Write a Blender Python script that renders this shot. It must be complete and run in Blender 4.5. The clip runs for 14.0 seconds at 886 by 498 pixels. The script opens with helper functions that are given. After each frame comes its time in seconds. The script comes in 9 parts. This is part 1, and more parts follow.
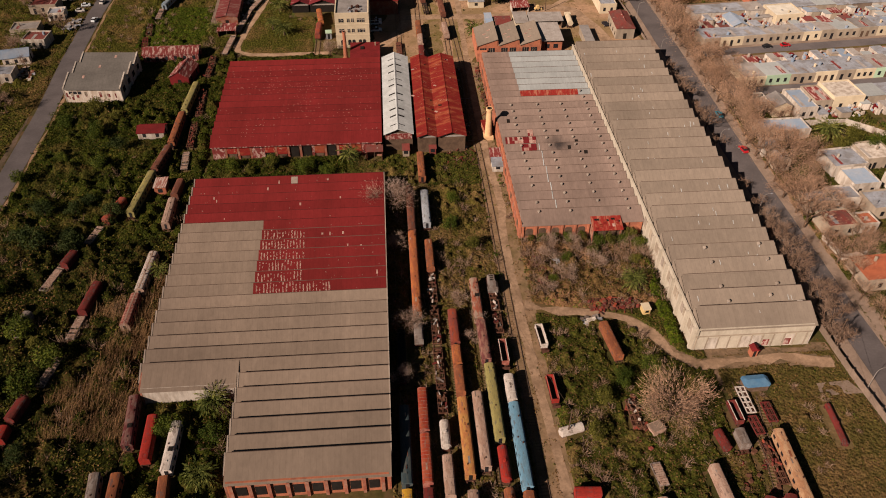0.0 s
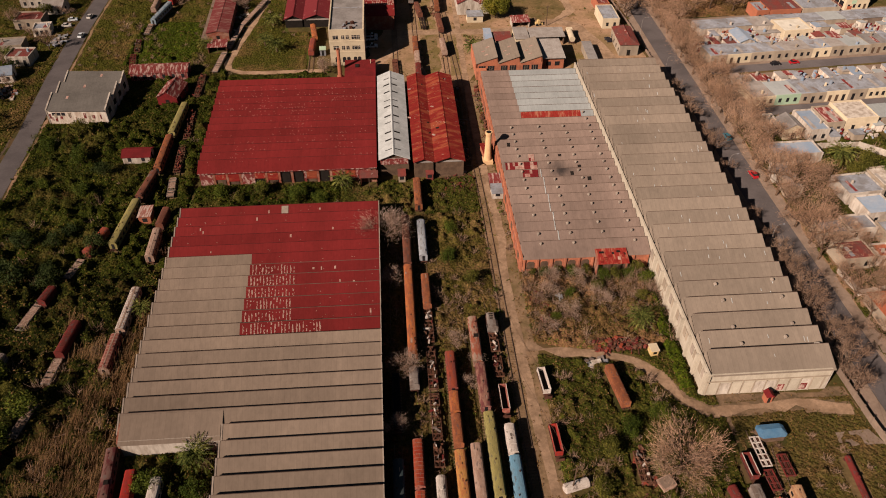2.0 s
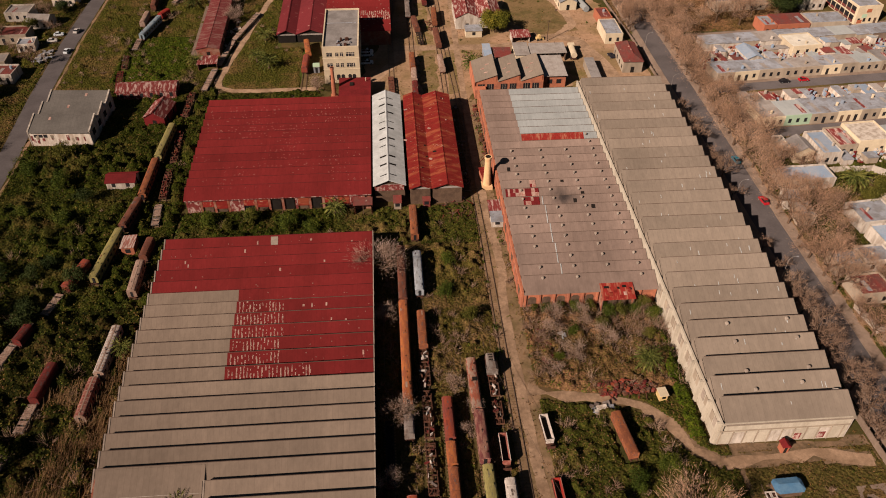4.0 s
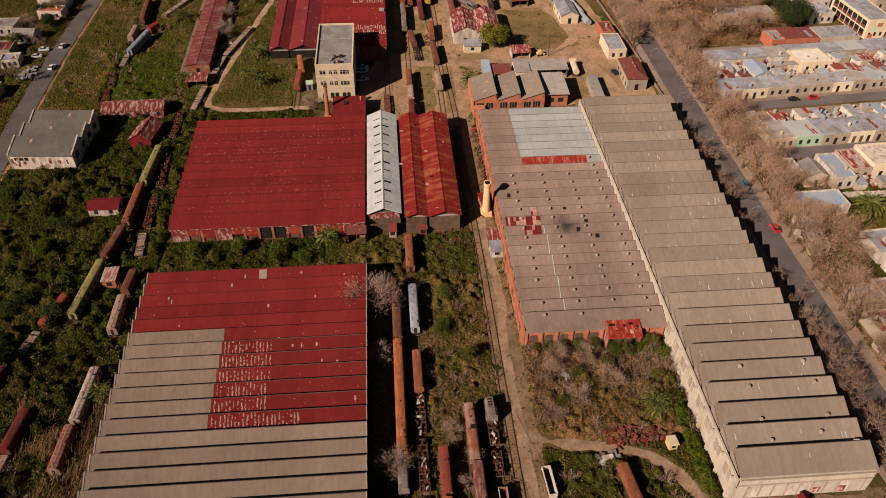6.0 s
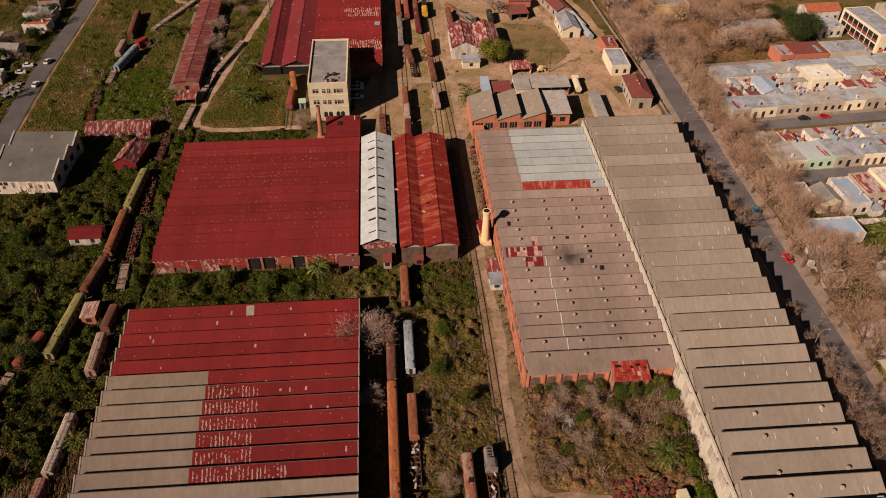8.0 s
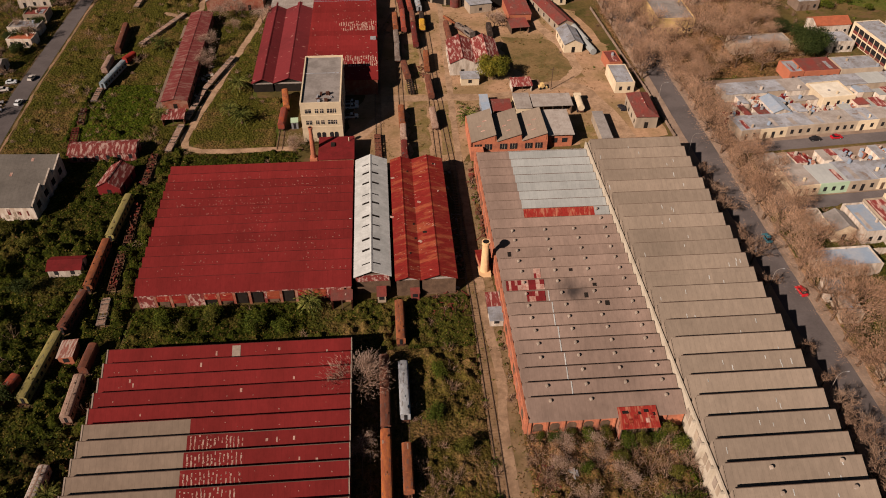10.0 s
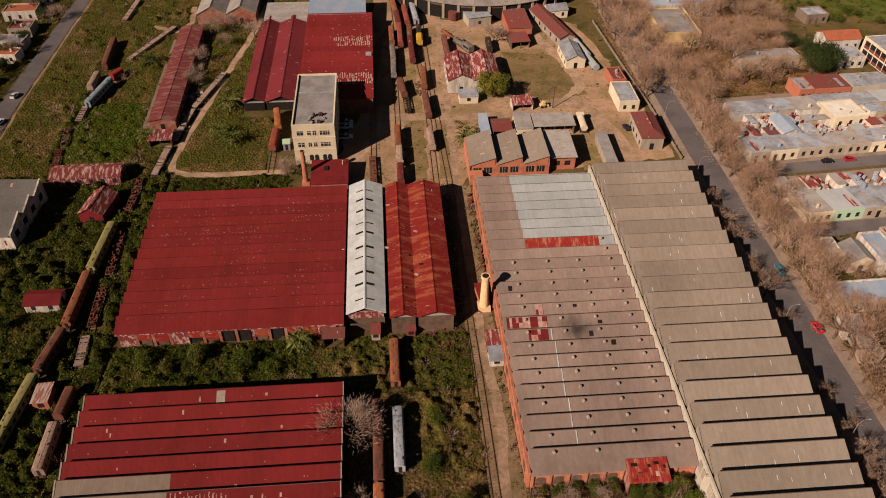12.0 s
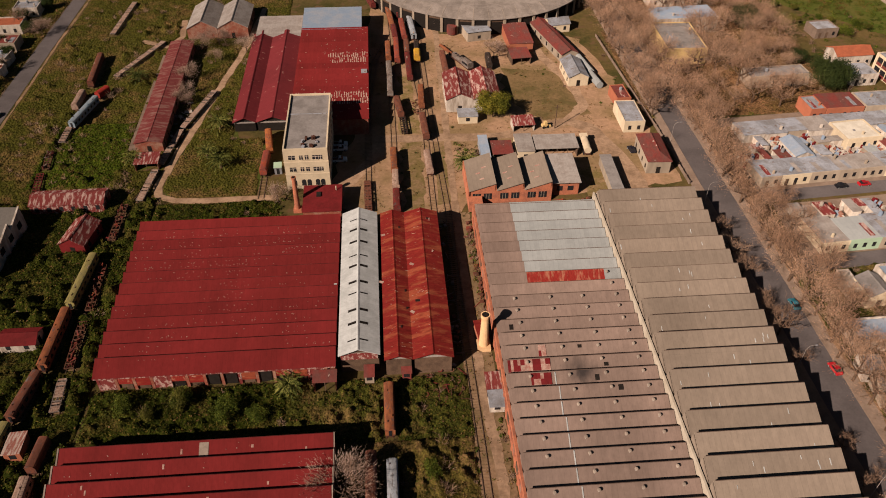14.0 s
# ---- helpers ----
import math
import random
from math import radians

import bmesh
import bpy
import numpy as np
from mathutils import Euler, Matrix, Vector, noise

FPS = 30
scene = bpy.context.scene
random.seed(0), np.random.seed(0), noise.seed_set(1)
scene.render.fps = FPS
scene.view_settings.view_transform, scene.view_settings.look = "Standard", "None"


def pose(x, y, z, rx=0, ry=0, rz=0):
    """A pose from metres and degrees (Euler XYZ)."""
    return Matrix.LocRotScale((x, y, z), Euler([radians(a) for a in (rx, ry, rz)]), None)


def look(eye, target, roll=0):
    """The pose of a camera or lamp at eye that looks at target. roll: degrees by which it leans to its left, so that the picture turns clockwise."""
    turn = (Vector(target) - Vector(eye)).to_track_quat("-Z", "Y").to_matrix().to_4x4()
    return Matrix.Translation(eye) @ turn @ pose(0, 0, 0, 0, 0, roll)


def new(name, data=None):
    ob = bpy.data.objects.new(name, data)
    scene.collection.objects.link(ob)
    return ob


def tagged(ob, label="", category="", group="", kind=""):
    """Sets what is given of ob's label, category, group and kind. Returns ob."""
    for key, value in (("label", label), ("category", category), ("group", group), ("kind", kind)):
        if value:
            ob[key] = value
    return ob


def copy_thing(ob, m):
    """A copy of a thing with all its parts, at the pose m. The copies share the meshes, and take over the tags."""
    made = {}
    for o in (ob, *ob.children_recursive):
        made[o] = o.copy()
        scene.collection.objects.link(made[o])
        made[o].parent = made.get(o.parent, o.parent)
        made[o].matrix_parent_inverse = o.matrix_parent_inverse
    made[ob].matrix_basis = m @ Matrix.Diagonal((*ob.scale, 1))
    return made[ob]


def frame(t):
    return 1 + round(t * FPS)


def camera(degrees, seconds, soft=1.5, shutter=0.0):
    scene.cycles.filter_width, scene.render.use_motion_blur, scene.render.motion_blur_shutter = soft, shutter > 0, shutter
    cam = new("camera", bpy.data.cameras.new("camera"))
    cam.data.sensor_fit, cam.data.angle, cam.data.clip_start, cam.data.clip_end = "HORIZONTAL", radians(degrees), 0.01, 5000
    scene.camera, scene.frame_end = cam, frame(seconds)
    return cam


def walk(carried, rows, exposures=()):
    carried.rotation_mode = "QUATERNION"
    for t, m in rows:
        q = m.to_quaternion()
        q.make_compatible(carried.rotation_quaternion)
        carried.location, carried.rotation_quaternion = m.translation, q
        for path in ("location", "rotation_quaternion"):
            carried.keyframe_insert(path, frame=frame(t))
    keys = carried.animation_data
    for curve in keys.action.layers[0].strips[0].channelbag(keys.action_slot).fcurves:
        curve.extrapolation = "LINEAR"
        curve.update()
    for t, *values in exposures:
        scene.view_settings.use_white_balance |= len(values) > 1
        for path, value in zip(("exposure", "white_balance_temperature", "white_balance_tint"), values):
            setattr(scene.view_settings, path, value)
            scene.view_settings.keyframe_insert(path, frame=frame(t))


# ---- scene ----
cam = camera(60.54, 14.0, soft=1.0)
# seconds, eye, a point 100 m ahead, lean
PATH = [
    (0.0, (-0.102, -0.626, 125.601), (5.813, 74.311, 59.650), 0.456),
    (1.0, (0.562, 5.340, 125.723), (6.534, 80.314, 59.820), 0.477),
    (2.0, (1.233, 11.244, 125.798), (7.264, 86.254, 59.942), 0.500),
    (3.0, (1.911, 17.096, 125.832), (7.999, 92.143, 60.022), 0.523),
    (4.0, (2.594, 22.907, 125.832), (8.739, 97.988, 60.068), 0.547),
    (5.0, (3.279, 28.684, 125.805), (9.483, 103.800, 60.085), 0.571),
    (6.0, (3.966, 34.438, 125.756), (10.227, 109.588, 60.080), 0.596),
    (7.0, (4.652, 40.177, 125.692), (10.970, 115.360, 60.059), 0.621),
    (8.0, (5.336, 45.912, 125.620), (11.711, 121.127, 60.030), 0.647),
    (9.0, (6.016, 51.651, 125.546), (12.449, 126.897, 59.997), 0.673),
    (10.0, (6.690, 57.404, 125.477), (13.180, 132.681, 59.969), 0.701),
    (11.0, (7.357, 63.180, 125.418), (13.903, 138.487, 59.951), 0.728),
    (12.0, (8.014, 68.989, 125.378), (14.618, 144.325, 59.949), 0.756),
    (13.0, (8.661, 74.839, 125.361), (15.321, 150.203, 59.971), 0.785),
    (14.0, (9.295, 80.740, 125.375), (16.012, 156.133, 60.023), 0.815),
]
walk(cam, [(t, look(eye, aim, lean)) for t, eye, aim, lean in PATH], exposures=[(0.0, 0.0), (14.0, 0.0)])

# ---- world and sun ----
SUN_WAY = Vector((1.2, 1.05, -1.0)).normalized()
world = bpy.data.worlds.new("sky")
scene.world = world
world.use_nodes = True
wn = world.node_tree.nodes
sky = wn.new("ShaderNodeTexSky")
sky.sky_type, sky.sun_disc = "NISHITA", False
sky.sun_elevation = math.asin(-SUN_WAY.z)
sky.sun_rotation = math.atan2(-SUN_WAY.x, -SUN_WAY.y)
world.node_tree.links.new(sky.outputs[0], wn["Background"].inputs[0])
wn["Background"].inputs[1].default_value = 0.0165
lamp = bpy.data.lights.new("sun", "SUN")
lamp.energy, lamp.angle, lamp.color = 6.0, radians(0.5), (1.0, 0.77, 0.63)
sun = new("sun", lamp)
sun.matrix_world = look((-120, -100, 130), Vector((-120, -100, 130)) + SUN_WAY)

# ---- materials ----
def nodes_of(m):
    m.use_nodes = True
    return m.node_tree.nodes, m.node_tree.links


def surf(name, col, col2=None, big=0.15, fine=2.0, amount=0.6, rough=0.85, metal=0.0, bump=0.15, spread=0.25, space="Position",
         stretch=(1, 1, 1), edge=(0.42, 0.62), speck=None, speck_scale=1.0, speck_cut=0.68, ribs=0.0, rib_axis="X", sheets=None, stain=None):
    """A weathered surface: two colours in big soft stains, fine grain, optional specks of a third colour, ribs and sheet joints."""
    m = bpy.data.materials.new(name)
    n, l = nodes_of(m)
    b = n["Principled BSDF"]
    b.inputs["Roughness"].default_value, b.inputs["Metallic"].default_value = rough, metal
    b.inputs["Specular IOR Level"].default_value = 0.5 if rough < 0.5 else 0.08
    b.inputs["Diffuse Roughness"].default_value = 0.6 if rough > 0.5 else 0.0
    if space == "Position":
        where = n.new("ShaderNodeNewGeometry").outputs["Position"]
    else:
        where = n.new("ShaderNodeTexCoord").outputs["Object"]
    info = n.new("ShaderNodeObjectInfo")
    mp = n.new("ShaderNodeMapping")
    mp.inputs["Scale"].default_value = stretch
    l.new(where, mp.inputs["Vector"])
    shift = n.new("ShaderNodeVectorMath")
    shift.operation = "MULTIPLY_ADD"
    comb = n.new("ShaderNodeCombineXYZ")
    for k in range(3):
        l.new(info.outputs["Random"], comb.inputs[k])
    l.new(comb.outputs[0], shift.inputs[0])
    shift.inputs[1].default_value = (37.0, 53.0, 71.0) if space != "Position" else (0.0, 0.0, 0.0)
    l.new(mp.outputs[0], shift.inputs[2])
    at = shift.outputs[0]

    def noise_at(scale, detail=4.0, rough_=0.6):
        t = n.new("ShaderNodeTexNoise")
        t.inputs["Scale"].default_value, t.inputs["Detail"].default_value, t.inputs["Roughness"].default_value = scale, detail, rough_
        l.new(at, t.inputs["Vector"])
        return t.outputs["Fac"]

    def ramp(fac, a, z):
        t = n.new("ShaderNodeMapRange")
        t.inputs["From Min"].default_value, t.inputs["From Max"].default_value = a, z
        l.new(fac, t.inputs["Value"])
        return t.outputs[0]

    def mix(fac, a, z, kind="MIX"):
        t = n.new("ShaderNodeMix")
        t.data_type, t.blend_type = "RGBA", kind
        for k, v in ((0, fac), (6, a), (7, z)):
            if isinstance(v, (int, float)):
                t.inputs[k].default_value = v
            elif isinstance(v, tuple):
                t.inputs[k].default_value = (*v, 1.0)
            else:
                l.new(v, t.inputs[k])
        return t.outputs[2]

    col2 = col2 or tuple(0.55 * c for c in col)
    one = ramp(noise_at(big), *edge)
    scaled = n.new("ShaderNodeMath")
    scaled.operation = "MULTIPLY"
    scaled.inputs[1].default_value = amount
    l.new(one, scaled.inputs[0])
    out = mix(scaled.outputs[0], col, col2)
    grain = noise_at(fine, 6.0, 0.7)
    value = n.new("ShaderNodeMapRange")
    value.inputs["To Min"].default_value, value.inputs["To Max"].default_value = 1 - spread * 1.6, 1 + spread * 1.6
    l.new(grain, value.inputs["Value"])
    out = mix(1.0, out, value.outputs[0], "MULTIPLY")
    if speck:
        out = mix(ramp(noise_at(speck_scale, 2.0), speck_cut, speck_cut + 0.04), out, speck)
    if sheets:
        br = n.new("ShaderNodeTexBrick")
        br.inputs["Scale"].default_value = 1.0
        br.inputs["Brick Width"].default_value, br.inputs["Row Height"].default_value, br.inputs["Mortar Size"].default_value = sheets[0], sheets[1], 0.03
        br.inputs["Color1"].default_value, br.inputs["Color2"].default_value, br.inputs["Mortar"].default_value = (0.96, 0.96, 0.96, 1), (1.03, 1.03, 1.03, 1), (0.84, 0.84, 0.84, 1)
        br.offset = 0.0
        l.new(where, br.inputs["Vector"])
        out = mix(1.0, out, br.outputs["Color"], "MULTIPLY")
    if stain:
        sx, sy, sr, sc = stain
        far = n.new("ShaderNodeVectorMath")
        far.operation = "DISTANCE"
        flat = n.new("ShaderNodeVectorMath")
        flat.operation = "MULTIPLY"
        flat.inputs[1].default_value = (1, 1, 0)
        l.new(where, flat.inputs[0]), l.new(flat.outputs[0], far.inputs[0])
        far.inputs[1].default_value = (sx, sy, 0)
        blur = n.new("ShaderNodeMath")
        blur.operation = "MULTIPLY_ADD"
        blur.inputs[1].default_value = sr * 1.6
        l.new(noise_at(0.35, 5.0), blur.inputs[0]), l.new(far.outputs["Value"], blur.inputs[2])
        out = mix(ramp(blur.outputs[0], sr * 1.75, sr * 0.9), out, sc)
    tone = n.new("ShaderNodeMapRange")
    tone.inputs["To Min"].default_value, tone.inputs["To Max"].default_value = 0.88, 1.12
    l.new(info.outputs["Random"], tone.inputs["Value"])
    out = mix(1.0, out, tone.outputs[0], "MULTIPLY")
    l.new(out, b.inputs["Base Color"])
    bp = n.new("ShaderNodeBump")
    bp.inputs["Strength"].default_value, bp.inputs["Distance"].default_value = bump, 0.2
    height = grain
    if ribs:
        wv = n.new("ShaderNodeTexWave")
        wv.bands_direction = rib_axis
        wv.inputs["Scale"].default_value = 0.314 / ribs
        l.new(where, wv.inputs["Vector"])
        add = n.new("ShaderNodeMath")
        l.new(grain, add.inputs[0]), l.new(wv.outputs["Fac"], add.inputs[1])
        height = add.outputs[0]
    l.new(height, bp.inputs["Height"])
    l.new(bp.outputs[0], b.inputs["Normal"])
    return m


CONCRETE_ROOF = surf("fibre_cement_roof", (0.252, 0.21, 0.168), (0.175, 0.145, 0.116), 0.05, 1.2, 0.55, 0.9, bump=0.1, spread=0.18, stretch=(1, 0.35, 1), ribs=0.18, sheets=(1.1, 60.0))
CONCRETE_ROOF_DARK = surf("fibre_cement_roof_stained", (0.27, 0.203, 0.17), (0.175, 0.132, 0.11), 0.08, 1.2, 0.6, 0.9, bump=0.1, spread=0.2, stretch=(1, 0.4, 1), ribs=0.18, sheets=(1.1, 60.0), stain=(47.0, 178.8, 4.6, (0.05, 0.042, 0.04)))
RED_ROOF = surf("red_painted_sheet", (0.188, 0.021, 0.021), (0.138, 0.0165, 0.0155), 0.1, 1.6, 0.7, 0.85, bump=0.1, spread=0.2, stretch=(1, 0.3, 1), speck=(0.22, 0.05, 0.042), speck_scale=0.9, speck_cut=0.74, ribs=0.2, sheets=(1.1, 60.0))
RED_SHEET = surf("red_sheet_plain", (0.165, 0.018, 0.02), (0.1, 0.014, 0.014), 0.3, 1.5, 0.6, 0.75, space="Object", ribs=0.2)
RUST_ROOF = surf("rusted_red_sheet", (0.19, 0.02, 0.0165), (0.29, 0.075, 0.038), 0.3, 1.8, 0.85, 0.8, bump=0.2, spread=0.45, stretch=(0.35, 1.7, 1), edge=(0.5, 0.61), ribs=0.2, rib_axis="Y", sheets=(60.0, 0.9), speck=(0.42, 0.26, 0.19), speck_scale=1.3, speck_cut=0.68)
RUST_PALE = surf("rusted_pale_sheet", (0.175, 0.038, 0.035), (0.45, 0.33, 0.29), 0.8, 2.4, 0.85, 0.8, bump=0.2, spread=0.4, stretch=(1.9, 0.4, 1), ribs=0.2, edge=(0.5, 0.6))
STRIPED = surf("pale_rust_streaked_sheet", (0.44, 0.35, 0.3), (0.24, 0.07, 0.05), 0.9, 2.4, 0.85, 0.8, bump=0.2, spread=0.3, stretch=(2.4, 0.3, 1), ribs=0.2, edge=(0.46, 0.56))
RUST_LONG = surf("worn_red_sheet", (0.14, 0.034, 0.033), (0.21, 0.115, 0.098), 0.6, 2.5, 0.8, 0.85, bump=0.2, spread=0.35, stretch=(0.45, 1.7, 1), ribs=0.2, rib_axis="Y", edge=(0.5, 0.62))
PEELED = surf("bare_pale_sheet", (0.42, 0.3, 0.25), (0.28, 0.1, 0.08), 1.2, 3.0, 0.7, 0.7, spread=0.3)
FLAKED = surf("weathered_bare_spots", (0.34, 0.19, 0.16), (0.24, 0.08, 0.07), 1.5, 4.0, 0.7, 0.8, spread=0.3)
WHITE_SHEET = surf("white_painted_sheet", (0.47, 0.5, 0.5), (0.33, 0.355, 0.35), 0.35, 1.5, 0.6, 0.7, spread=0.14, ribs=0.2, rib_axis="Y", sheets=(60.0, 1.1))
RED_STRIPE = surf("streaked_red_sheet", (0.23, 0.026, 0.02), (0.36, 0.16, 0.1), 0.7, 2.2, 0.8, 0.8, bump=0.2, spread=0.4, stretch=(2.0, 0.25, 1), ribs=0.2, edge=(0.5, 0.62))
ZINC = surf("zinc_sheet", (0.31, 0.335, 0.335), (0.255, 0.275, 0.275), 0.12, 1.0, 0.6, 0.55, spread=0.12, ribs=0.2, sheets=(1.1, 60.0))
GREY_SHEET = surf("grey_corrugated_sheet", (0.3, 0.28, 0.26), (0.2, 0.17, 0.15), 0.3, 1.5, 0.6, 0.7, spread=0.2, ribs=0.3, sheets=(0.9, 60.0))
BRICK = surf("orange_brick", (0.4, 0.15, 0.085), (0.24, 0.1, 0.068), 0.5, 3.0, 0.7, 0.9, spread=0.3)
DARK_BRICK = surf("weathered_red_brick", (0.24, 0.08, 0.052), (0.3, 0.19, 0.14), 0.6, 3.0, 0.7, 0.9, spread=0.35)
PLASTER = surf("cream_plaster", (0.34, 0.285, 0.22), (0.19, 0.155, 0.12), 0.5, 2.0, 0.5, 0.9, spread=0.15, stretch=(1, 1, 0.4))
OLD_WHITE = surf("stained_white_wall", (0.48, 0.44, 0.385), (0.22, 0.175, 0.135), 0.5, 2.5, 0.7, 0.9, spread=0.22, stretch=(1.4, 1.4, 0.35))
CREAM_WALL = surf("weathered_cream_wall", (0.45, 0.41, 0.335), (0.33, 0.29, 0.225), 0.4, 2.5, 0.6, 0.9, spread=0.16, stretch=(1.2, 1.2, 0.5))
OFFICE_WALL = surf("pale_cream_wall", (0.58, 0.5, 0.36), (0.42, 0.35, 0.25), 0.3, 2.0, 0.5, 0.85, spread=0.1)
FLAT_ROOF = surf("grey_flat_roof", (0.225, 0.213, 0.205), (0.14, 0.13, 0.122), 0.25, 1.5, 0.7, 0.9, spread=0.22)
GLASS_DARK = surf("dark_window_glass", (0.02, 0.02, 0.022), (0.03, 0.03, 0.035), 1.0, 3.0, 0.5, 0.15, bump=0.02)
# Near-black: the shade inside openings put into colour; dark patches and edges too.
NEAR_BLACK = surf("near_black", (0.02, 0.017, 0.015), None, 1.0, 3.0, 0.5, 0.95)
TIMBER = surf("weathered_timber", (0.12, 0.08, 0.055), (0.06, 0.04, 0.03), 0.8, 4.0, 0.6, 0.9, spread=0.3)
IRON = surf("rusty_iron", (0.09, 0.04, 0.028), (0.05, 0.026, 0.02), 1.0, 5.0, 0.7, 0.85, spread=0.35, space="Object")
STEEL = surf("rail_steel", (0.17, 0.12, 0.09), None, 1.0, 5.0, 0.6, 0.55, 0.4)
ASPHALT = surf("asphalt", (0.118, 0.106, 0.106), (0.078, 0.07, 0.07), 0.12, 2.0, 0.6, 0.9, spread=0.2)
PAVING = surf("dusty_pavement", (0.215, 0.163, 0.126), (0.145, 0.108, 0.084), 0.2, 1.5, 0.7, 0.95, spread=0.25)
DIRT = surf("pale_dirt", (0.34, 0.235, 0.155), (0.22, 0.148, 0.094), 0.22, 1.0, 0.85, 0.95, spread=0.4)
YARD = surf("brown_yard_earth", (0.31, 0.2, 0.125), (0.17, 0.122, 0.058), 0.07, 0.8, 0.8, 0.95, spread=0.35)
GROUND = surf("rough_grass_ground", (0.1, 0.072, 0.028), (0.04, 0.042, 0.012), 0.06, 0.9, 0.9, 0.95, spread=0.5, bump=0.5, speck=(0.1, 0.066, 0.032), speck_scale=0.22, speck_cut=0.56)
LAWN = surf("green_grass", (0.055, 0.075, 0.012), (0.1, 0.085, 0.026), 0.1, 1.0, 0.8, 0.95, spread=0.4, bump=0.5)
DRY = surf("dry_grass", (0.17, 0.115, 0.056), (0.09, 0.074, 0.028), 0.12, 0.9, 0.85, 0.95, spread=0.4, bump=0.5)
ROADSIDE = surf("roadside_earth", (0.15, 0.105, 0.075), (0.075, 0.06, 0.035), 0.12, 0.9, 0.85, 0.95, spread=0.45, bump=0.4)
FORECOURT = surf("trampled_earth", (0.2, 0.135, 0.085), (0.105, 0.078, 0.045), 0.25, 1.2, 0.9, 0.95, spread=0.45, bump=0.3)
YARD_GRASS = surf("worn_yard_grass", (0.15, 0.115, 0.045), (0.24, 0.16, 0.09), 0.3, 1.4, 0.9, 0.95, spread=0.45, bump=0.3)
STRIP_EARTH = surf("worn_trackside_earth", (0.25, 0.165, 0.1), (0.135, 0.1, 0.048), 0.16, 1.1, 0.85, 0.95, spread=0.4, bump=0.3)
LITTER = surf("fallen_leaves", (0.25, 0.155, 0.09), (0.16, 0.1, 0.06), 0.4, 2.2, 0.85, 0.95, spread=0.45, bump=0.3)
# Darker copy of CONCRETE_ROOF: the brightness fall-off westward put into colour.
CONCRETE_ROOF_WEST = surf("dim_fibre_cement_roof", (0.24, 0.19, 0.148), (0.165, 0.13, 0.102), 0.05, 1.2, 0.55, 0.9, bump=0.1, spread=0.18, stretch=(1, 0.35, 1), ribs=0.18, sheets=(1.1, 60.0))
# Dark tones for ridge strips: the shade line behind each ridge put into colour.
RED_RIDGE_SHADE = surf("painted_red_ridge_shade", (0.07, 0.012, 0.012), (0.13, 0.03, 0.028), 0.5, 3.0, 0.7, 0.9)
RIDGE_SHADE = surf("painted_ridge_shade", (0.1, 0.07, 0.055), (0.15, 0.11, 0.09), 0.5, 3.0, 0.6, 0.9)

# ---- tools ----
class Geo:
    """Collects boxes, sheets and tubes into one mesh."""

    def __init__(self):
        self.v, self.f = [], []

    def add(self, verts, faces):
        k = len(self.v)
        self.v += [tuple(p) for p in verts]
        self.f += [tuple(k + i for i in f) for f in faces]
        return self

    def box(self, x0, x1, y0, y1, z0, z1, turn=0.0, at=(0, 0)):
        c, s = math.cos(radians(turn)), math.sin(radians(turn))
        pts = [(x, y, z) for z in (z0, z1) for y in (y0, y1) for x in (x0, x1)]
        pts = [(at[0] + c * x - s * y, at[1] + s * x + c * y, z) for x, y, z in pts]
        return self.add(pts, [(0, 2, 3, 1), (4, 5, 7, 6), (0, 1, 5, 4), (2, 6, 7, 3), (0, 4, 6, 2), (1, 3, 7, 5)])

    def prism(self, outline, axis, a, b):
        """An outline of pairs pushed along an axis from a to b. Axis y: pairs are x, z; axis x: y, z; axis z: x, y."""
        n = len(outline)
        put = {"y": lambda p, t: (p[0], t, p[1]), "x": lambda p, t: (t, p[0], p[1]), "z": lambda p, t: (p[0], p[1], t)}[axis]
        pts = [put(p, a) for p in outline] + [put(p, b) for p in outline]
        faces = [tuple(range(n)), tuple(range(2 * n - 1, n - 1, -1))] + [(i, i + n, (i + 1) % n + n, (i + 1) % n) for i in range(n)]
        return self.add(pts, faces)

    def tube(self, p, q, r0, r1, sides=6, caps=True):
        p, q = Vector(p), Vector(q)
        d = (q - p).normalized() if (q - p).length > 1e-6 else Vector((0, 0, 1))
        u = d.cross(Vector((0.3, 0.9, 0.31))).normalized()
        w = d.cross(u)
        ring = [(math.cos(2 * math.pi * i / sides), math.sin(2 * math.pi * i / sides)) for i in range(sides)]
        pts = [p + r0 * (a * u + b * w) for a, b in ring] + [q + r1 * (a * u + b * w) for a, b in ring]
        faces = [(i, (i + 1) % sides, (i + 1) % sides + sides, i + sides) for i in range(sides)]
        if caps:
            faces += [tuple(range(sides - 1, -1, -1)), tuple(range(sides, 2 * sides))]
        return self.add(pts, faces)

    def mesh(self, name, material):
        me = bpy.data.meshes.new(name)
        me.from_pydata(self.v, [], self.f)
        bm = bmesh.new()
        bm.from_mesh(me)
        bmesh.ops.recalc_face_normals(bm, faces=bm.faces)
        bm.to_mesh(me)
        bm.free()
        me.materials.append(material)
        return me


def part(name, geo, material, parent=None, label=""):
    ob = new(name, geo.mesh(name, material) if isinstance(geo, Geo) else geo)
    ob.parent = parent
    if label:
        tagged(ob, label)
    return ob


def thing(name, at=(0, 0, 0), turn=0.0, label="", category="", group="", kind=""):
    ob = new(name)
    ob.matrix_basis = pose(*at, 0, 0, turn)
    return tagged(ob, label, category, group, kind)


def setting(name, geo, material, label, category):
    return tagged(part(name, geo, material), label, category, kind="structure")


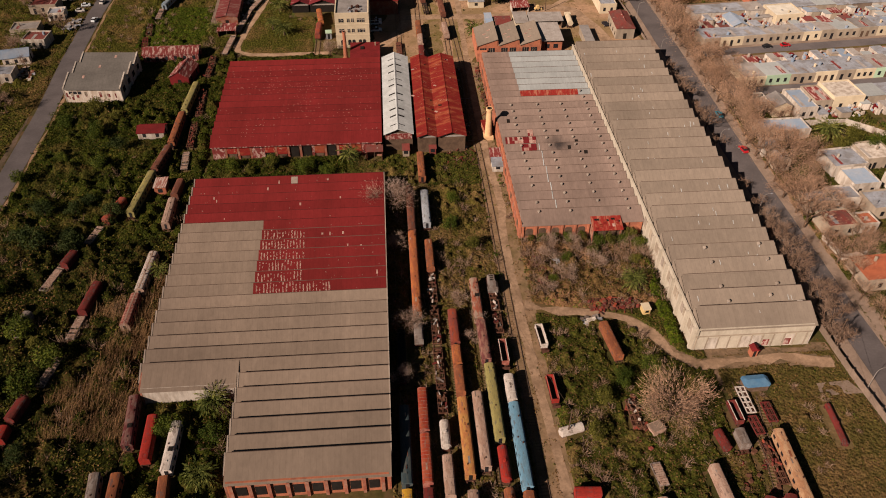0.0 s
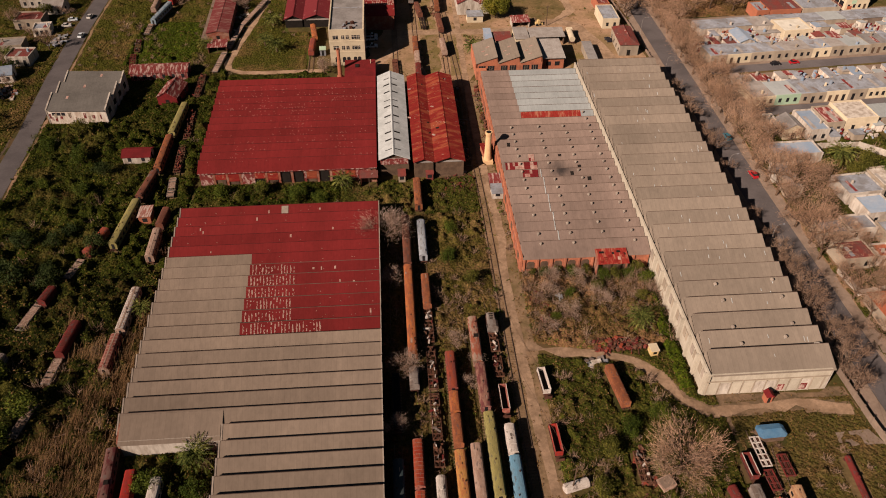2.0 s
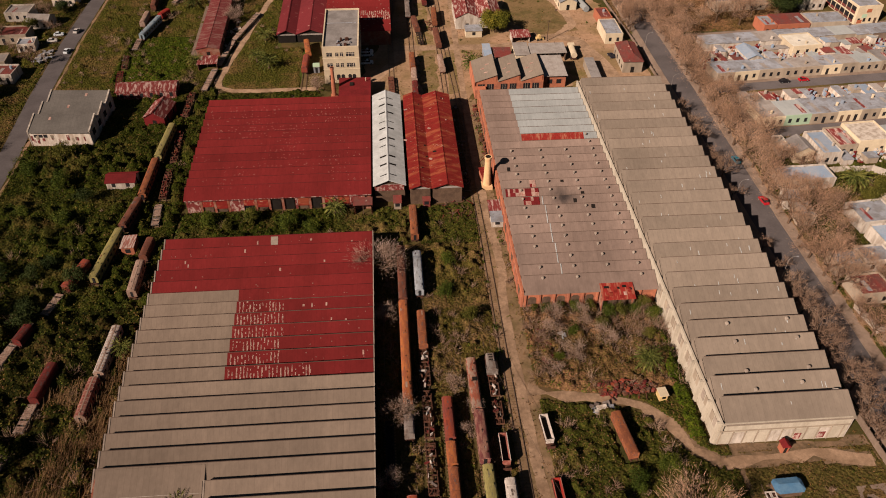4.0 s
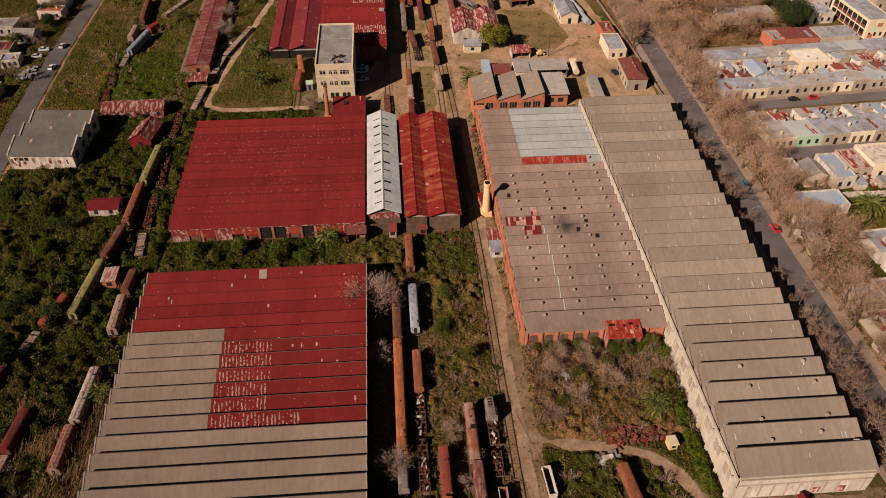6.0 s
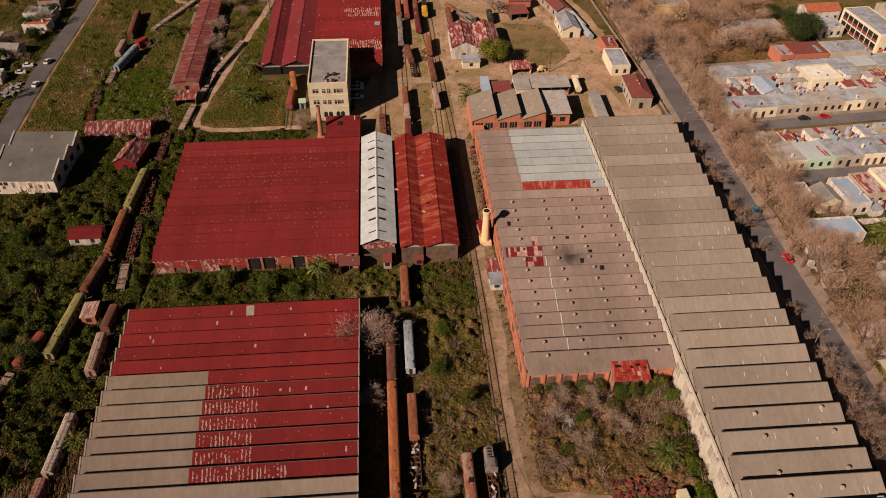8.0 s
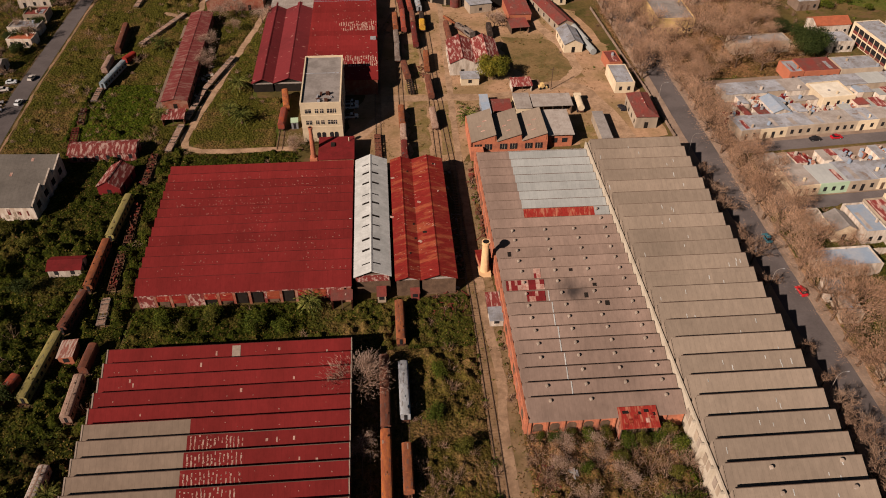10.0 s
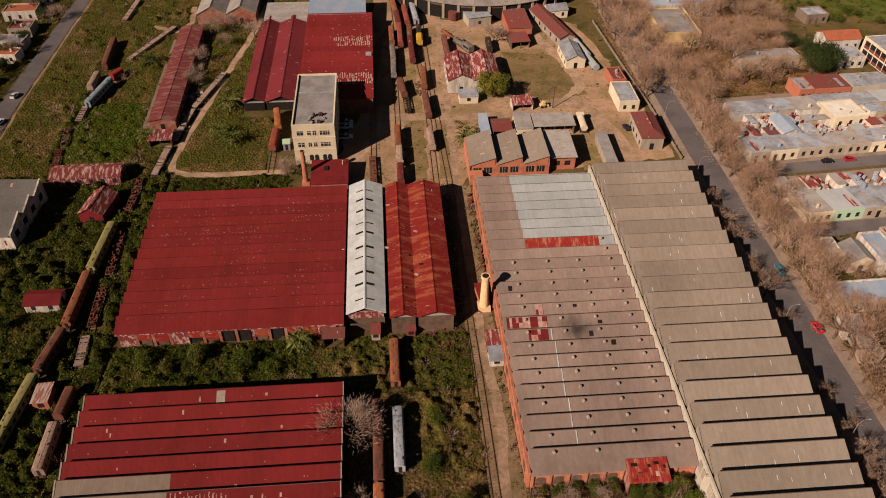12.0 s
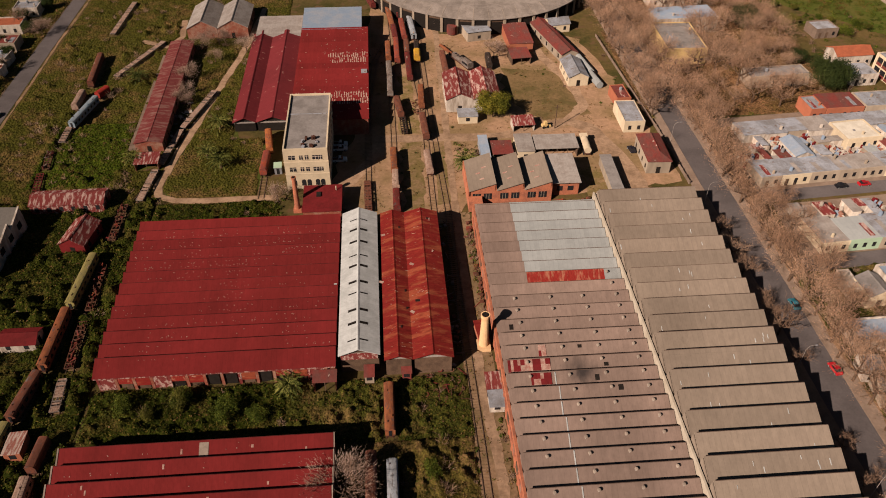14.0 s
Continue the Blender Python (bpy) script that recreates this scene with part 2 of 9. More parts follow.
def wavy(points, step=4.0, amount=1.0, seed=0):
    """An outline with soft irregular edges."""
    rng, out = random.Random(seed), []
    for (x0, y0), (x1, y1) in zip(points, points[1:] + points[:1]):
        n = max(1, int(math.hypot(x1 - x0, y1 - y0) / step))
        for i in range(n):
            t = i / n
            out.append((x0 + t * (x1 - x0) + rng.uniform(-amount, amount), y0 + t * (y1 - y0) + rng.uniform(-amount, amount)))
    return out


def sheet(points, z, thick=0.05):
    return Geo().prism(points, "z", z - thick, z)


def strip(points, width, z, thick=0.05, rough=0.0, seed=0):
    """A road along a line of points, width across (one number or one for each point)."""
    rng = random.Random(seed)
    fine, w = [], []
    wide = width if isinstance(width, (list, tuple)) else [width] * len(points)
    for i, (p, q) in enumerate(zip(points, points[1:])):
        n = max(1, int(math.dist(p, q) / 3))
        for k in range(n):
            fine.append((p[0] + (q[0] - p[0]) * k / n, p[1] + (q[1] - p[1]) * k / n))
            w.append(wide[i] + (wide[i + 1] - wide[i]) * k / n)
    fine.append(points[-1]), w.append(wide[-1])
    left, right = [], []
    for i, p in enumerate(fine):
        a, b = fine[max(0, i - 1)], fine[min(len(fine) - 1, i + 1)]
        d = math.dist(a, b) or 1
        nx, ny = -(b[1] - a[1]) / d, (b[0] - a[0]) / d
        h1, h2 = w[i] / 2 + rng.uniform(-rough, rough), w[i] / 2 + rng.uniform(-rough, rough)
        left.append((p[0] + nx * h1, p[1] + ny * h1)), right.append((p[0] - nx * h2, p[1] - ny * h2))
    g = Geo()
    n = len(fine)
    pts = [(*p, z) for p in left] + [(*p, z) for p in right] + [(*p, z - thick) for p in left] + [(*p, z - thick) for p in right]
    faces = []
    for i in range(n - 1):
        faces += [(i, n + i, n + i + 1, i + 1), (i, i + 1, 2 * n + i + 1, 2 * n + i), (n + i, 3 * n + i, 3 * n + i + 1, n + i + 1)]
    return g.add(pts, faces)

# ---- ground ----
g = Geo()
g.add([(-1600, -300, 0), (1600, -300, 0), (1600, 2600, 0), (-1600, 2600, 0), (-1600, -300, -1), (1600, -300, -1), (1600, 2600, -1), (-1600, 2600, -1)],
      [(0, 1, 2, 3), (4, 7, 6, 5), (0, 4, 5, 1), (1, 5, 6, 2), (2, 6, 7, 3), (3, 7, 4, 0)])
setting("ground", g, GROUND, "rough green and brown grass over bare earth", "ground")


PALE_EDGE = surf("pale_flashing", (0.34, 0.29, 0.24), (0.22, 0.18, 0.15), 0.4, 2.0, 0.6, 0.85)


# ---- sawtooth halls ----
def sawtooth(owner, x0, x1, ridges, eave_y, eave, rise, pick, end_y=None, shade_mat=None):
    """Roof strips that climb away from the eave, each with an upright glazed face behind its ridge. pick(y, x) gives runs of (xa, xb, material)."""
    low = eave_y
    for k, y in enumerate(ridges):
        runs = pick(0.5 * (low + y))
        for xa, xb, m in runs:
            g = Geo()
            g.prism([(low + (0.0 if k else -0.25), eave), (y + 0.18, eave + rise), (y + 0.18, eave + rise + 0.14), (low + (0.0 if k else -0.25), eave + 0.14)], "x", xa, xb)
            ob = part("roof_strip", g, m, owner)
            ob.location.z = random.uniform(-0.02, 0.02)
        part("clerestory", Geo().box(x0 + 0.1, x1 - 0.1, y, y + 0.1, eave - 0.1, eave + rise - 0.02), GLASS_DARK, owner)
        # Dark strip stands in for the shade line behind the ridge.
        part("ridge_flashing", Geo().box(x0 + 0.4, x1 - 0.05, y + 0.08, y + 0.2, eave + rise + 0.03, eave + rise + 0.155), shade_mat or RIDGE_SHADE, owner)
        low = y + 0.1
    if end_y and end_y - low > 0.3:
        for xa, xb, m in pick(0.5 * (low + end_y)):
            part("roof_strip", Geo().prism([(low, eave), (end_y, eave + rise * (end_y - low) / 3.8), (end_y, eave + rise * (end_y - low) / 3.8 + 0.14), (low, eave + 0.14)], "x", xa, xb), m, owner)


def saw_wall(x, thick, ridges, eave_y, end_y, eave, rise):
    """A side wall whose top follows the teeth."""
    line, low = [(eave_y, 0.0), (eave_y, eave)], eave_y
    for y in ridges:
        line += [(y, eave + rise - 0.05), (y + 0.12, eave)]
    line += [(end_y, eave), (end_y, 0.0)]
    return Geo().prism(line, "x", x, x + thick)


def east_hall():
    ridges = [110.1 + 5.052 * k for k in range(26)]
    hall = thing("long_warehouse", label="long pale warehouse with grey sawtooth fibre cement roof", category="warehouse")
    sawtooth(hall, 63.6, 89.3, ridges, 105.1, 6.1, 2.15, lambda y: [(63.6, 89.3, CONCRETE_ROOF)], 237.8)
    part("wall", saw_wall(88.6, 0.4, ridges, 105.1, 237.8, 6.05, 2.1), OLD_WHITE, hall)
    part("wall", Geo().box(62.65, 62.95, 105.1, 237.8, 0, 6.7), CREAM_WALL, hall)
    part("gable_end", saw_wall(63.35, 0.2, ridges, 105.1, 237.8, 6.05, 2.1), CONCRETE_ROOF, hall)
    part("wall", Geo().box(63.0, 88.6, 105.1, 105.5, 0, 6.45), CREAM_WALL, hall)
    part("wall", Geo().box(63.0, 88.6, 237.4, 237.8, 0, 6.45), OLD_WHITE, hall)
    part("gutter", Geo().prism([(62.6, 6.7), (63.0, 6.7), (63.0, 6.8), (62.6, 6.8)], "y", 105.0, 237.8), CREAM_WALL, hall, "pale sloping concrete gutter edge")
    for k in range(0, 27):
        y = 105.6 + 5.052 * k
        if y < 144:
            part("buttress", Geo().box(61.9, 62.62, y - 0.25, y + 0.25, 0, 6.5), CREAM_WALL, hall)
            for q in (0.9, 2.6):
                part("window", Geo().box(62.5, 62.58, y + q, y + q + 1.3, 3.2, 5.6), PALE_EDGE if (k + int(q)) % 3 == 0 else PLASTER, hall)
    # the front: low band, piers and boarded openings
    for k in range(11):
        x = 63.2 + 2.45 * k
        part("pier", Geo().box(x - 0.1, x + 0.1, 104.95, 105.12, 0, 3.9), PLASTER, hall)
        if k < 10:
            part("panel", Geo().box(x + 0.16, x + 2.28, 105.0, 105.14, 0.3, 3.6), OLD_WHITE if k in (1, 4, 5, 8) else CREAM_WALL, hall, "pale boarded opening" if k == 0 else "")
            if k in (6, 8):
                part("rusty_sheet", Geo().box(x + 0.3, x + 1.7, 104.94, 104.99, 0.5, 2.4), RUST_PALE, hall, "rusty sheet hung over the boarding")
    part("lintel", Geo().box(62.8, 88.8, 104.98, 105.13, 4.1, 4.4), PLASTER, hall)
    rng = random.Random(31)
    for n in range(90):
        k, x, a, b = rng.randrange(26), 63.6 + 25.0 * rng.random() ** 0.8, rng.uniform(0.6, 3.6), rng.uniform(0.5, 1.2)
        if noise.noise((x * 0.15, k * 0.4, 7.0)) < -0.1:
            continue
        y, u = ridges[k] - 4.95 + a, 2.15 / 4.95
        part("mortar_streak", Geo().prism([(y, 6.22 + u * a), (y + b, 6.22 + u * (a + b)), (y + b, 6.27 + u * (a + b)), (y, 6.27 + u * a)], "x", x, x + rng.uniform(0.1, 0.18)), WHITE_SHEET, hall)
    # corner turret on the first strip and small roof ventilators
    part("hatch", Geo().box(86.6, 87.7, 109.6, 110.8, 7.3, 8.1), OLD_WHITE, hall)
    return ridges


def vent(x, y, z, scale=1.0):
    t = thing("roof_ventilator", (x, y, z), label="small round metal roof ventilator on a grey roof", category="ventilator", group="roof ventilators")
    g = Geo().tube((0, 0, 0), (0, 0, 0.35), 0.16, 0.16, 8)
    part("neck", g, GREY_SHEET, t)
    g = Geo()
    for z0, r0, z1, r1 in ((0.3, 0.2, 0.42, 0.34), (0.42, 0.34, 0.62, 0.36), (0.62, 0.36, 0.78, 0.2)):
        g.tube((0, 0, z0), (0, 0, z1), r0, r1, 10)
    part("cowl", g, PALE_EDGE, t)
    t.scale = (scale,) * 3
    return t


def flat_hall():
    ridges = [149.05 + 3.745 * k for k in range(24)]
    hall = thing("brick_workshop_hall", label="low orange brick hall with stained grey sawtooth roof", category="workshop")

    def pick(y):
        if y > 209.3:
            return [(31.3, 40.3, CONCRETE_ROOF_DARK), (40.3, 62.5, ZINC)]
        if y > 205.7:
            return [(31.3, 40.3, CONCRETE_ROOF_DARK), (40.3, 58.6, RED_STRIPE), (58.6, 62.5, ZINC)]
        return [(31.3, 62.5, CONCRETE_ROOF_DARK)]

    sawtooth(hall, 31.3, 62.5, ridges, 144.75, 4.1, 1.7, pick, 237.0)
    part("wall", Geo().box(30.7, 31.2, 144.9, 236.9, 0, 4.85), BRICK, hall)
    part("gable_end", saw_wall(31.22, 0.12, ridges, 144.9, 236.8, 4.15, 1.7), CONCRETE_ROOF_DARK, hall)
    part("wall", Geo().box(31.2, 62.3, 144.9, 145.3, 0, 4.2), BRICK, hall)
    part("wall", Geo().box(31.2, 62.3, 236.6, 236.9, 0, 4.1), BRICK, hall)
    for k in range(24):
        y = 146.2 + 3.775 * k
        part("buttress", Geo().box(30.5, 30.72, y - 0.22, y + 0.22, 0, 3.7), BRICK, hall)
        if k < 23:
            part("window", Geo().box(30.6, 30.72, y + 1.0, y + 2.8, 1.6, 3.5), DARK_BRICK if k % 3 else TIMBER, hall)
    for k in range(9):
        x = 31.6 + 3.35 * k
        part("buttress", Geo().box(x - 0.25, x + 0.25, 144.55, 144.92, 0, 3.9), BRICK, hall)
        if k < 8:
            part("window", Geo().prism([(x + 0.7 + 0, 0.8), (x + 2.6, 0.8), (x + 2.6, 2.6), (x + 2.2, 3.1), (x + 1.1, 3.1), (x + 0.7, 2.6)], "y", 144.82, 144.95), TIMBER, hall)
    # the seam of pale mortar across the strips and roof patches
    for k in range(1, 9):
        y = 149.1 + 3.745 * (k - 1)
        x = 40.6 + 0.06 * k + 0.25 * (k % 2)
        part("seam", Geo().prism([(y + 0.2, 4.36), (y + 3.6, 5.93), (y + 3.6, 5.97), (y + 0.2, 4.4)], "x", x, x + 0.22), WHITE_SHEET, hall, "pale mortar seam")
    rng = random.Random(4)

    def patch(xa, xb, row, a, b, m):
        y = 149.15 + 3.745 * (row - 1)
        part("roof_patch", Geo().prism([(y + a, 4.28 + 1.7 * a / 3.68), (y + b, 4.28 + 1.7 * b / 3.68), (y + b, 4.34 + 1.7 * b / 3.68), (y + a, 4.34 + 1.7 * a / 3.68)], "x", xa, xb), m, hall)

    for row, lo, hi in ((9, 32.0, 40.8), (8, 36.2, 40.4), (10, 39.0, 40.6)):
        x = lo
        while x < hi:
            w = rng.uniform(0.5, 1.0)
            for a in (0.1, 1.3, 2.4):
                patch(x, min(x + w, hi), row, a, a + 1.1, RED_SHEET if rng.random() < 0.55 else PEELED)
            x += w
    for x, row, a in ((49.3, 8, 1.6), (53.3, 7, 2.3), (52.4, 7, 0.5), (52.0, 9, 1.5), (33.9, 12, 1.6), (47.4, 10, 2.6)):
        patch(x, x + rng.uniform(0.6, 1.2), row, a, a + rng.uniform(0.6, 1.1), NEAR_BLACK)
    for k, y in enumerate(ridges):
        for x in (36.1, 44.1, 51.7, 59.2):
            if y < 209 and rng.random() < 0.93 and not (y > 205 and x < 58):
                vent(x + rng.uniform(-0.2, 0.2), y - 0.95 + rng.uniform(-0.1, 0.1), 4.1 + 1.7 * 0.74 + 0.1)
    # the rusty lean-to against the front
    shed = thing("lean_to", (0, 0, 0), label="small lean-to with broken rusty red sheet roof against the brick hall", category="shed")
    part("roof", Geo().prism([(141.9, 3.9), (146.3, 5.0), (146.3, 5.12), (141.9, 4.02)], "x", 48.9, 56.6), RED_STRIPE, shed)
    # Dark panel added in the open front; it stands for the shade inside.
    part("wall", Geo().box(49.0, 56.5, 143.6, 143.8, 0, 4.2), TIMBER, shed, "dark panel for the shaded open front")
    for x in (49.1, 51.5, 54.0, 56.3):
        part("post", Geo().box(x - 0.08, x + 0.08, 142.2, 142.36, 0, 3.95), TIMBER, shed)
    part("wall", Geo().box(49.0, 49.2, 142.3, 144.85, 0, 3.9), DARK_BRICK, shed)
    part("wall", Geo().box(56.3, 56.5, 142.3, 144.85, 0, 3.9), DARK_BRICK, shed)
    for x, y, w in ((49.7, 145.2, 1.2), (52.8, 144.9, 0.5), (54.0, 145.3, 0.9), (55.6, 144.6, 0.5)):
        z = 4.02 + (y - 141.9) * 0.25
        part("hole", Geo().box(x, x + w, y - 0.3, y + 0.35, z - 0.12, z + 0.08), NEAR_BLACK, shed, "dark hole in the sheet roof")
    for n in range(6):
        x, y = 49.6 + 1.1 * n, 142.1 + 0.8 * ((n * 7) % 3)
        z = 4.05 + (y - 141.9) * 0.25
        part("loose_sheet", Geo().prism([(y, z), (y + 0.9, z + 0.28), (y + 0.9, z + 0.32), (y, z + 0.04)], "x", x, x + 0.75), PEELED if n == 4 else RUST_ROOF, shed)


def west_hall():
    ridges = [81.1 + 3.725 * k for k in range(24)]
    hall = thing("sawtooth_shed", label="wide sawtooth shed roofed half in grey, half in faded red sheets", category="shed")
    first = [y for y in ridges if y < 101]

    def pick(y):
        left = -52.8 if y > 98 else -32.9
        if y > 148.4:
            return [(left - 0.2, -3.1, RED_ROOF)]
        if y > 122.0:
            return [(left, -33.0, CONCRETE_ROOF_WEST), (-33.0, -3.1, RED_ROOF)]
        return [(left, -3.0, CONCRETE_ROOF_WEST)]

    for k, y in enumerate(ridges):
        low = 75.7 if k == 0 else ridges[k - 1] + 0.1
        for xa, xb, m in pick(0.5 * (low + y)):
            part("roof_strip", Geo().prism([(low - (0.3 if k == 0 else 0), 4.8), (y + 0.18, 6.5), (y + 0.18, 6.63), (low - (0.3 if k == 0 else 0), 4.93)], "x", xa, xb), m, hall)
        part("clerestory", Geo().box((-52.6 if y > 100 else -32.7), -3.2, y, y + 0.1, 4.7, 6.48), GLASS_DARK, hall)
        # Painted shade line along the ridge.
        part("ridge_flashing", Geo().box((-52.6 if y > 100 else -32.7), -3.1, y + 0.08, y + 0.2, 6.5, 6.64), RED_RIDGE_SHADE if y > 148 else RIDGE_SHADE, hall)
    part("roof_strip", Geo().prism([(97.6, 4.6), (103.25, 6.4), (103.25, 6.52), (97.6, 4.72)], "x", -52.4, -33.3), CONCRETE_ROOF_WEST, hall)
    part("wall", saw_wall(-3.5, 0.35, ridges, 75.8, 167.9, 4.75, 1.65), DARK_BRICK, hall)
    part("wall", saw_wall(-33.0, 0.35, first, 75.8, 98.4, 4.75, 1.65), DARK_BRICK, hall)
    part("wall", saw_wall(-52.8, 0.35, ridges[6:], 98.4, 167.9, 4.75, 1.65), DARK_BRICK, hall)
    part("wall", Geo().box(-52.4, -3.5, 167.5, 167.9, 0, 5.2), DARK_BRICK, hall)
    part("wall", Geo().box(-52.4, -33.0, 98.4, 98.8, 0, 5.0), OLD_WHITE, hall)
    part("wall", Geo().box(-32.6, -3.5, 75.8, 76.2, 0, 5.15), BRICK, hall)
    for k in range(9):
        x = -31.8 + 3.4 * k
        part("buttress", Geo().box(x - 0.3, x + 0.3, 75.4, 75.82, 0, 4.9), DARK_BRICK, hall)
        if k < 8:
            part("window", Geo().box(x + 0.8, x + 2.7, 75.7, 75.85, 1.0, 3.6), NEAR_BLACK, hall)
    for k, y in enumerate(ridges[6:]):
        part("verge", Geo().prism([(y - 3.5, 4.86), (y + 0.15, 6.5), (y + 0.15, 6.72), (y - 3.5, 5.08)], "x", -53.05, -52.78), PALE_EDGE, hall)
        part("barge_board", Geo().prism([(y - 3.5, 4.4), (y + 0.12, 5.9), (y + 0.12, 6.5), (y - 3.5, 4.86)], "x", -53.2, -53.06), NEAR_BLACK, hall)
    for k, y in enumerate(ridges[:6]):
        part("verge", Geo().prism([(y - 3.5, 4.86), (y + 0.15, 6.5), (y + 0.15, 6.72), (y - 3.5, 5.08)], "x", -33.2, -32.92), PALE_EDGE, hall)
        part("barge_board", Geo().prism([(y - 3.5, 4.4), (y + 0.12, 5.9), (y + 0.12, 6.5), (y - 3.5, 4.86)], "x", -33.36, -33.21), NEAR_BLACK, hall)
    for k, y in enumerate(ridges):
        part("verge", Geo().prism([(y - 3.5, 4.9), (y + 0.15, 6.56), (y + 0.15, 6.74), (y - 3.5, 5.08)], "x", -3.05, -2.85), PALE_EDGE, hall)
    rng = random.Random(9)
    # panels where the red paint has come off
    bare = Geo()
    for row in range(12, 18):
        y = ridges[row - 1] + 0.15
        hi = -16.0 if row == 12 else -22.6
        x = -32.4
        while x < hi:
            # one ragged stripe of bare metal down the slope
            left = 0.25 + 0.8 * (noise.noise((x * 0.35, row * 0.9, 3.0)) + 0.35)
            a, end = rng.uniform(0.1, 0.7), rng.uniform(2.9, 3.6)
            while a < end:
                b = min(end, a + rng.uniform(0.15, 0.6))
                if rng.random() < left + 0.25:
                    p, w = x + rng.uniform(-0.07, 0.07), rng.uniform(0.1, 0.34)
                    bare.prism([(y + a, 4.94 + 1.7 * a / 3.8), (y + b, 4.94 + 1.7 * b / 3.8), (y + b, 4.985 + 1.7 * b / 3.8), (y + a, 4.985 + 1.7 * a / 3.8)], "x", p, p + w)
                a = b + rng.choice((0.0, 0.0, 0.12))
            x += rng.uniform(0.62, 0.85)
    flakes(hall, ridges[19:], -52.0, -4.0, 3.725, 4.79, 1.7, 160, 15)
    flakes(hall, ridges[12:19], -32.0, -4.0, 3.725, 4.79, 1.7, 120, 16)
    tagged(part("paint_flaking", bare, PEELED, hall, "bands of bare pale metal"), kind="stuff")
    part("skylight", Geo().prism([(164.0, 5.3), (166.5, 6.42), (166.5, 6.5), (164.0, 5.38)], "x", -27.6, -25.9), PALE_EDGE, hall, "pale square roof sheet")
    for n in range(26):
        row, x, a = rng.randrange(12, 24), rng.uniform(-50, -5), rng.uniform(0.3, 2.6)
        if row < 19 and x < -32:
            continue
        y = ridges[row - 1] + 0.15
        b, w = a + rng.uniform(0.3, 0.9), rng.uniform(0.25, 0.5)
        part("bare_patch", Geo().prism([(y + a, 4.94 + 1.7 * a / 3.8), (y + b, 4.94 + 1.7 * b / 3.8), (y + b, 4.99 + 1.7 * b / 3.8), (y + a, 4.99 + 1.7 * a / 3.8)], "x", x, x + w), PEELED, hall)


def flakes(hall, ridges, x0, x1, pitch, eave, rise, count, seed):
    """Small spots of bare metal, thickest along the fixing rows of each strip."""
    rng, g = random.Random(seed), Geo()
    for n in range(count):
        k, x = rng.randrange(len(ridges)), rng.uniform(x0, x1)
        u = rng.choice((0.22, 0.5, 0.5, 0.76)) * pitch + rng.gauss(0, 0.13)
        if rng.random() > 0.2 + 0.05 * k + 1.6 * noise.noise((x * 0.09, k * 0.45, seed)):
            continue
        y, b, w, z = ridges[k] + 0.1 - pitch + u, rng.uniform(0.06, 0.2), rng.uniform(0.06, 0.26), eave + 0.14 + rise * u / pitch
        s = rise / pitch * b
        g.prism([(y, z - 0.02), (y + b, z - 0.02 + s), (y + b, z + 0.035 + s), (y, z + 0.035)], "x", x, x + w)
    tagged(part("paint_flaking", g, FLAKED, hall, "spots of bare pale metal"), kind="stuff")


def arch(x, w, h):
    return [(x, 0.05), (x + w, 0.05), (x + w, h - w * 0.3), (x + w * 0.75, h - 0.08), (x + w * 0.5, h), (x + w * 0.25, h - 0.08), (x, h - w * 0.3)]


def red_hall():
    hall = thing("red_roofed_hall", label="broad brick hall under one faded red sheet roof", category="hall")
    ridges = [188.65 + 3.73 * k for k in range(12)]
    sawtooth(hall, -52.6, -3.3, ridges, 184.9, 4.5, 1.6, lambda y: [(-52.2 - 0.013 * (y - 184), -3.3, RED_ROOF)], 233.6, RED_RIDGE_SHADE)
    part("wall", Geo().box(-51.8, -3.6, 185.7, 186.1, 0, 4.6), DARK_BRICK, hall)
    part("wall", Geo().box(-51.8, -3.6, 232.9, 233.3, 0, 4.6), DARK_BRICK, hall)
    part("wall", Geo().box(-51.9, -51.5, 186.1, 232.9, 0, 4.45), DARK_BRICK, hall)
    part("wall", Geo().box(-4.0, -3.6, 186.1, 232.9, 0, 4.45), DARK_BRICK, hall)
    for k in range(14):
        x = -51.6 + 3.55 * k
        part("pier", Geo().box(x - 0.3, x + 0.3, 185.25, 185.72, 0, 4.5), DARK_BRICK if k % 4 else RUST_PALE, hall)
        if k < 13:
            part("doorway", Geo().prism(arch(x + 0.7, 2.2, 3.9), "y", 185.5, 185.76), NEAR_BLACK if k in (4, 6, 7, 9, 10) else TIMBER, hall)
            if k not in (6, 7, 9):
                part("patched_sheet", Geo().box(x + 0.35, x + 3.2, 185.3, 185.4, (0.2, 1.9, 1.2)[k % 3], 4.4), (RUST_PALE, RED_STRIPE, RUST_ROOF)[k % 3], hall, "patched rusty sheet hung across the bay" if k == 0 else "")
    flakes(hall, ridges, -51.8, -4.5, 3.73, 4.5, 1.6, 1150, 12)
    part("eaves_board", Geo().box(-52.1, -3.4, 184.5, 184.62, 4.42, 4.62), RUST_PALE, hall, "rusted pale eaves board")


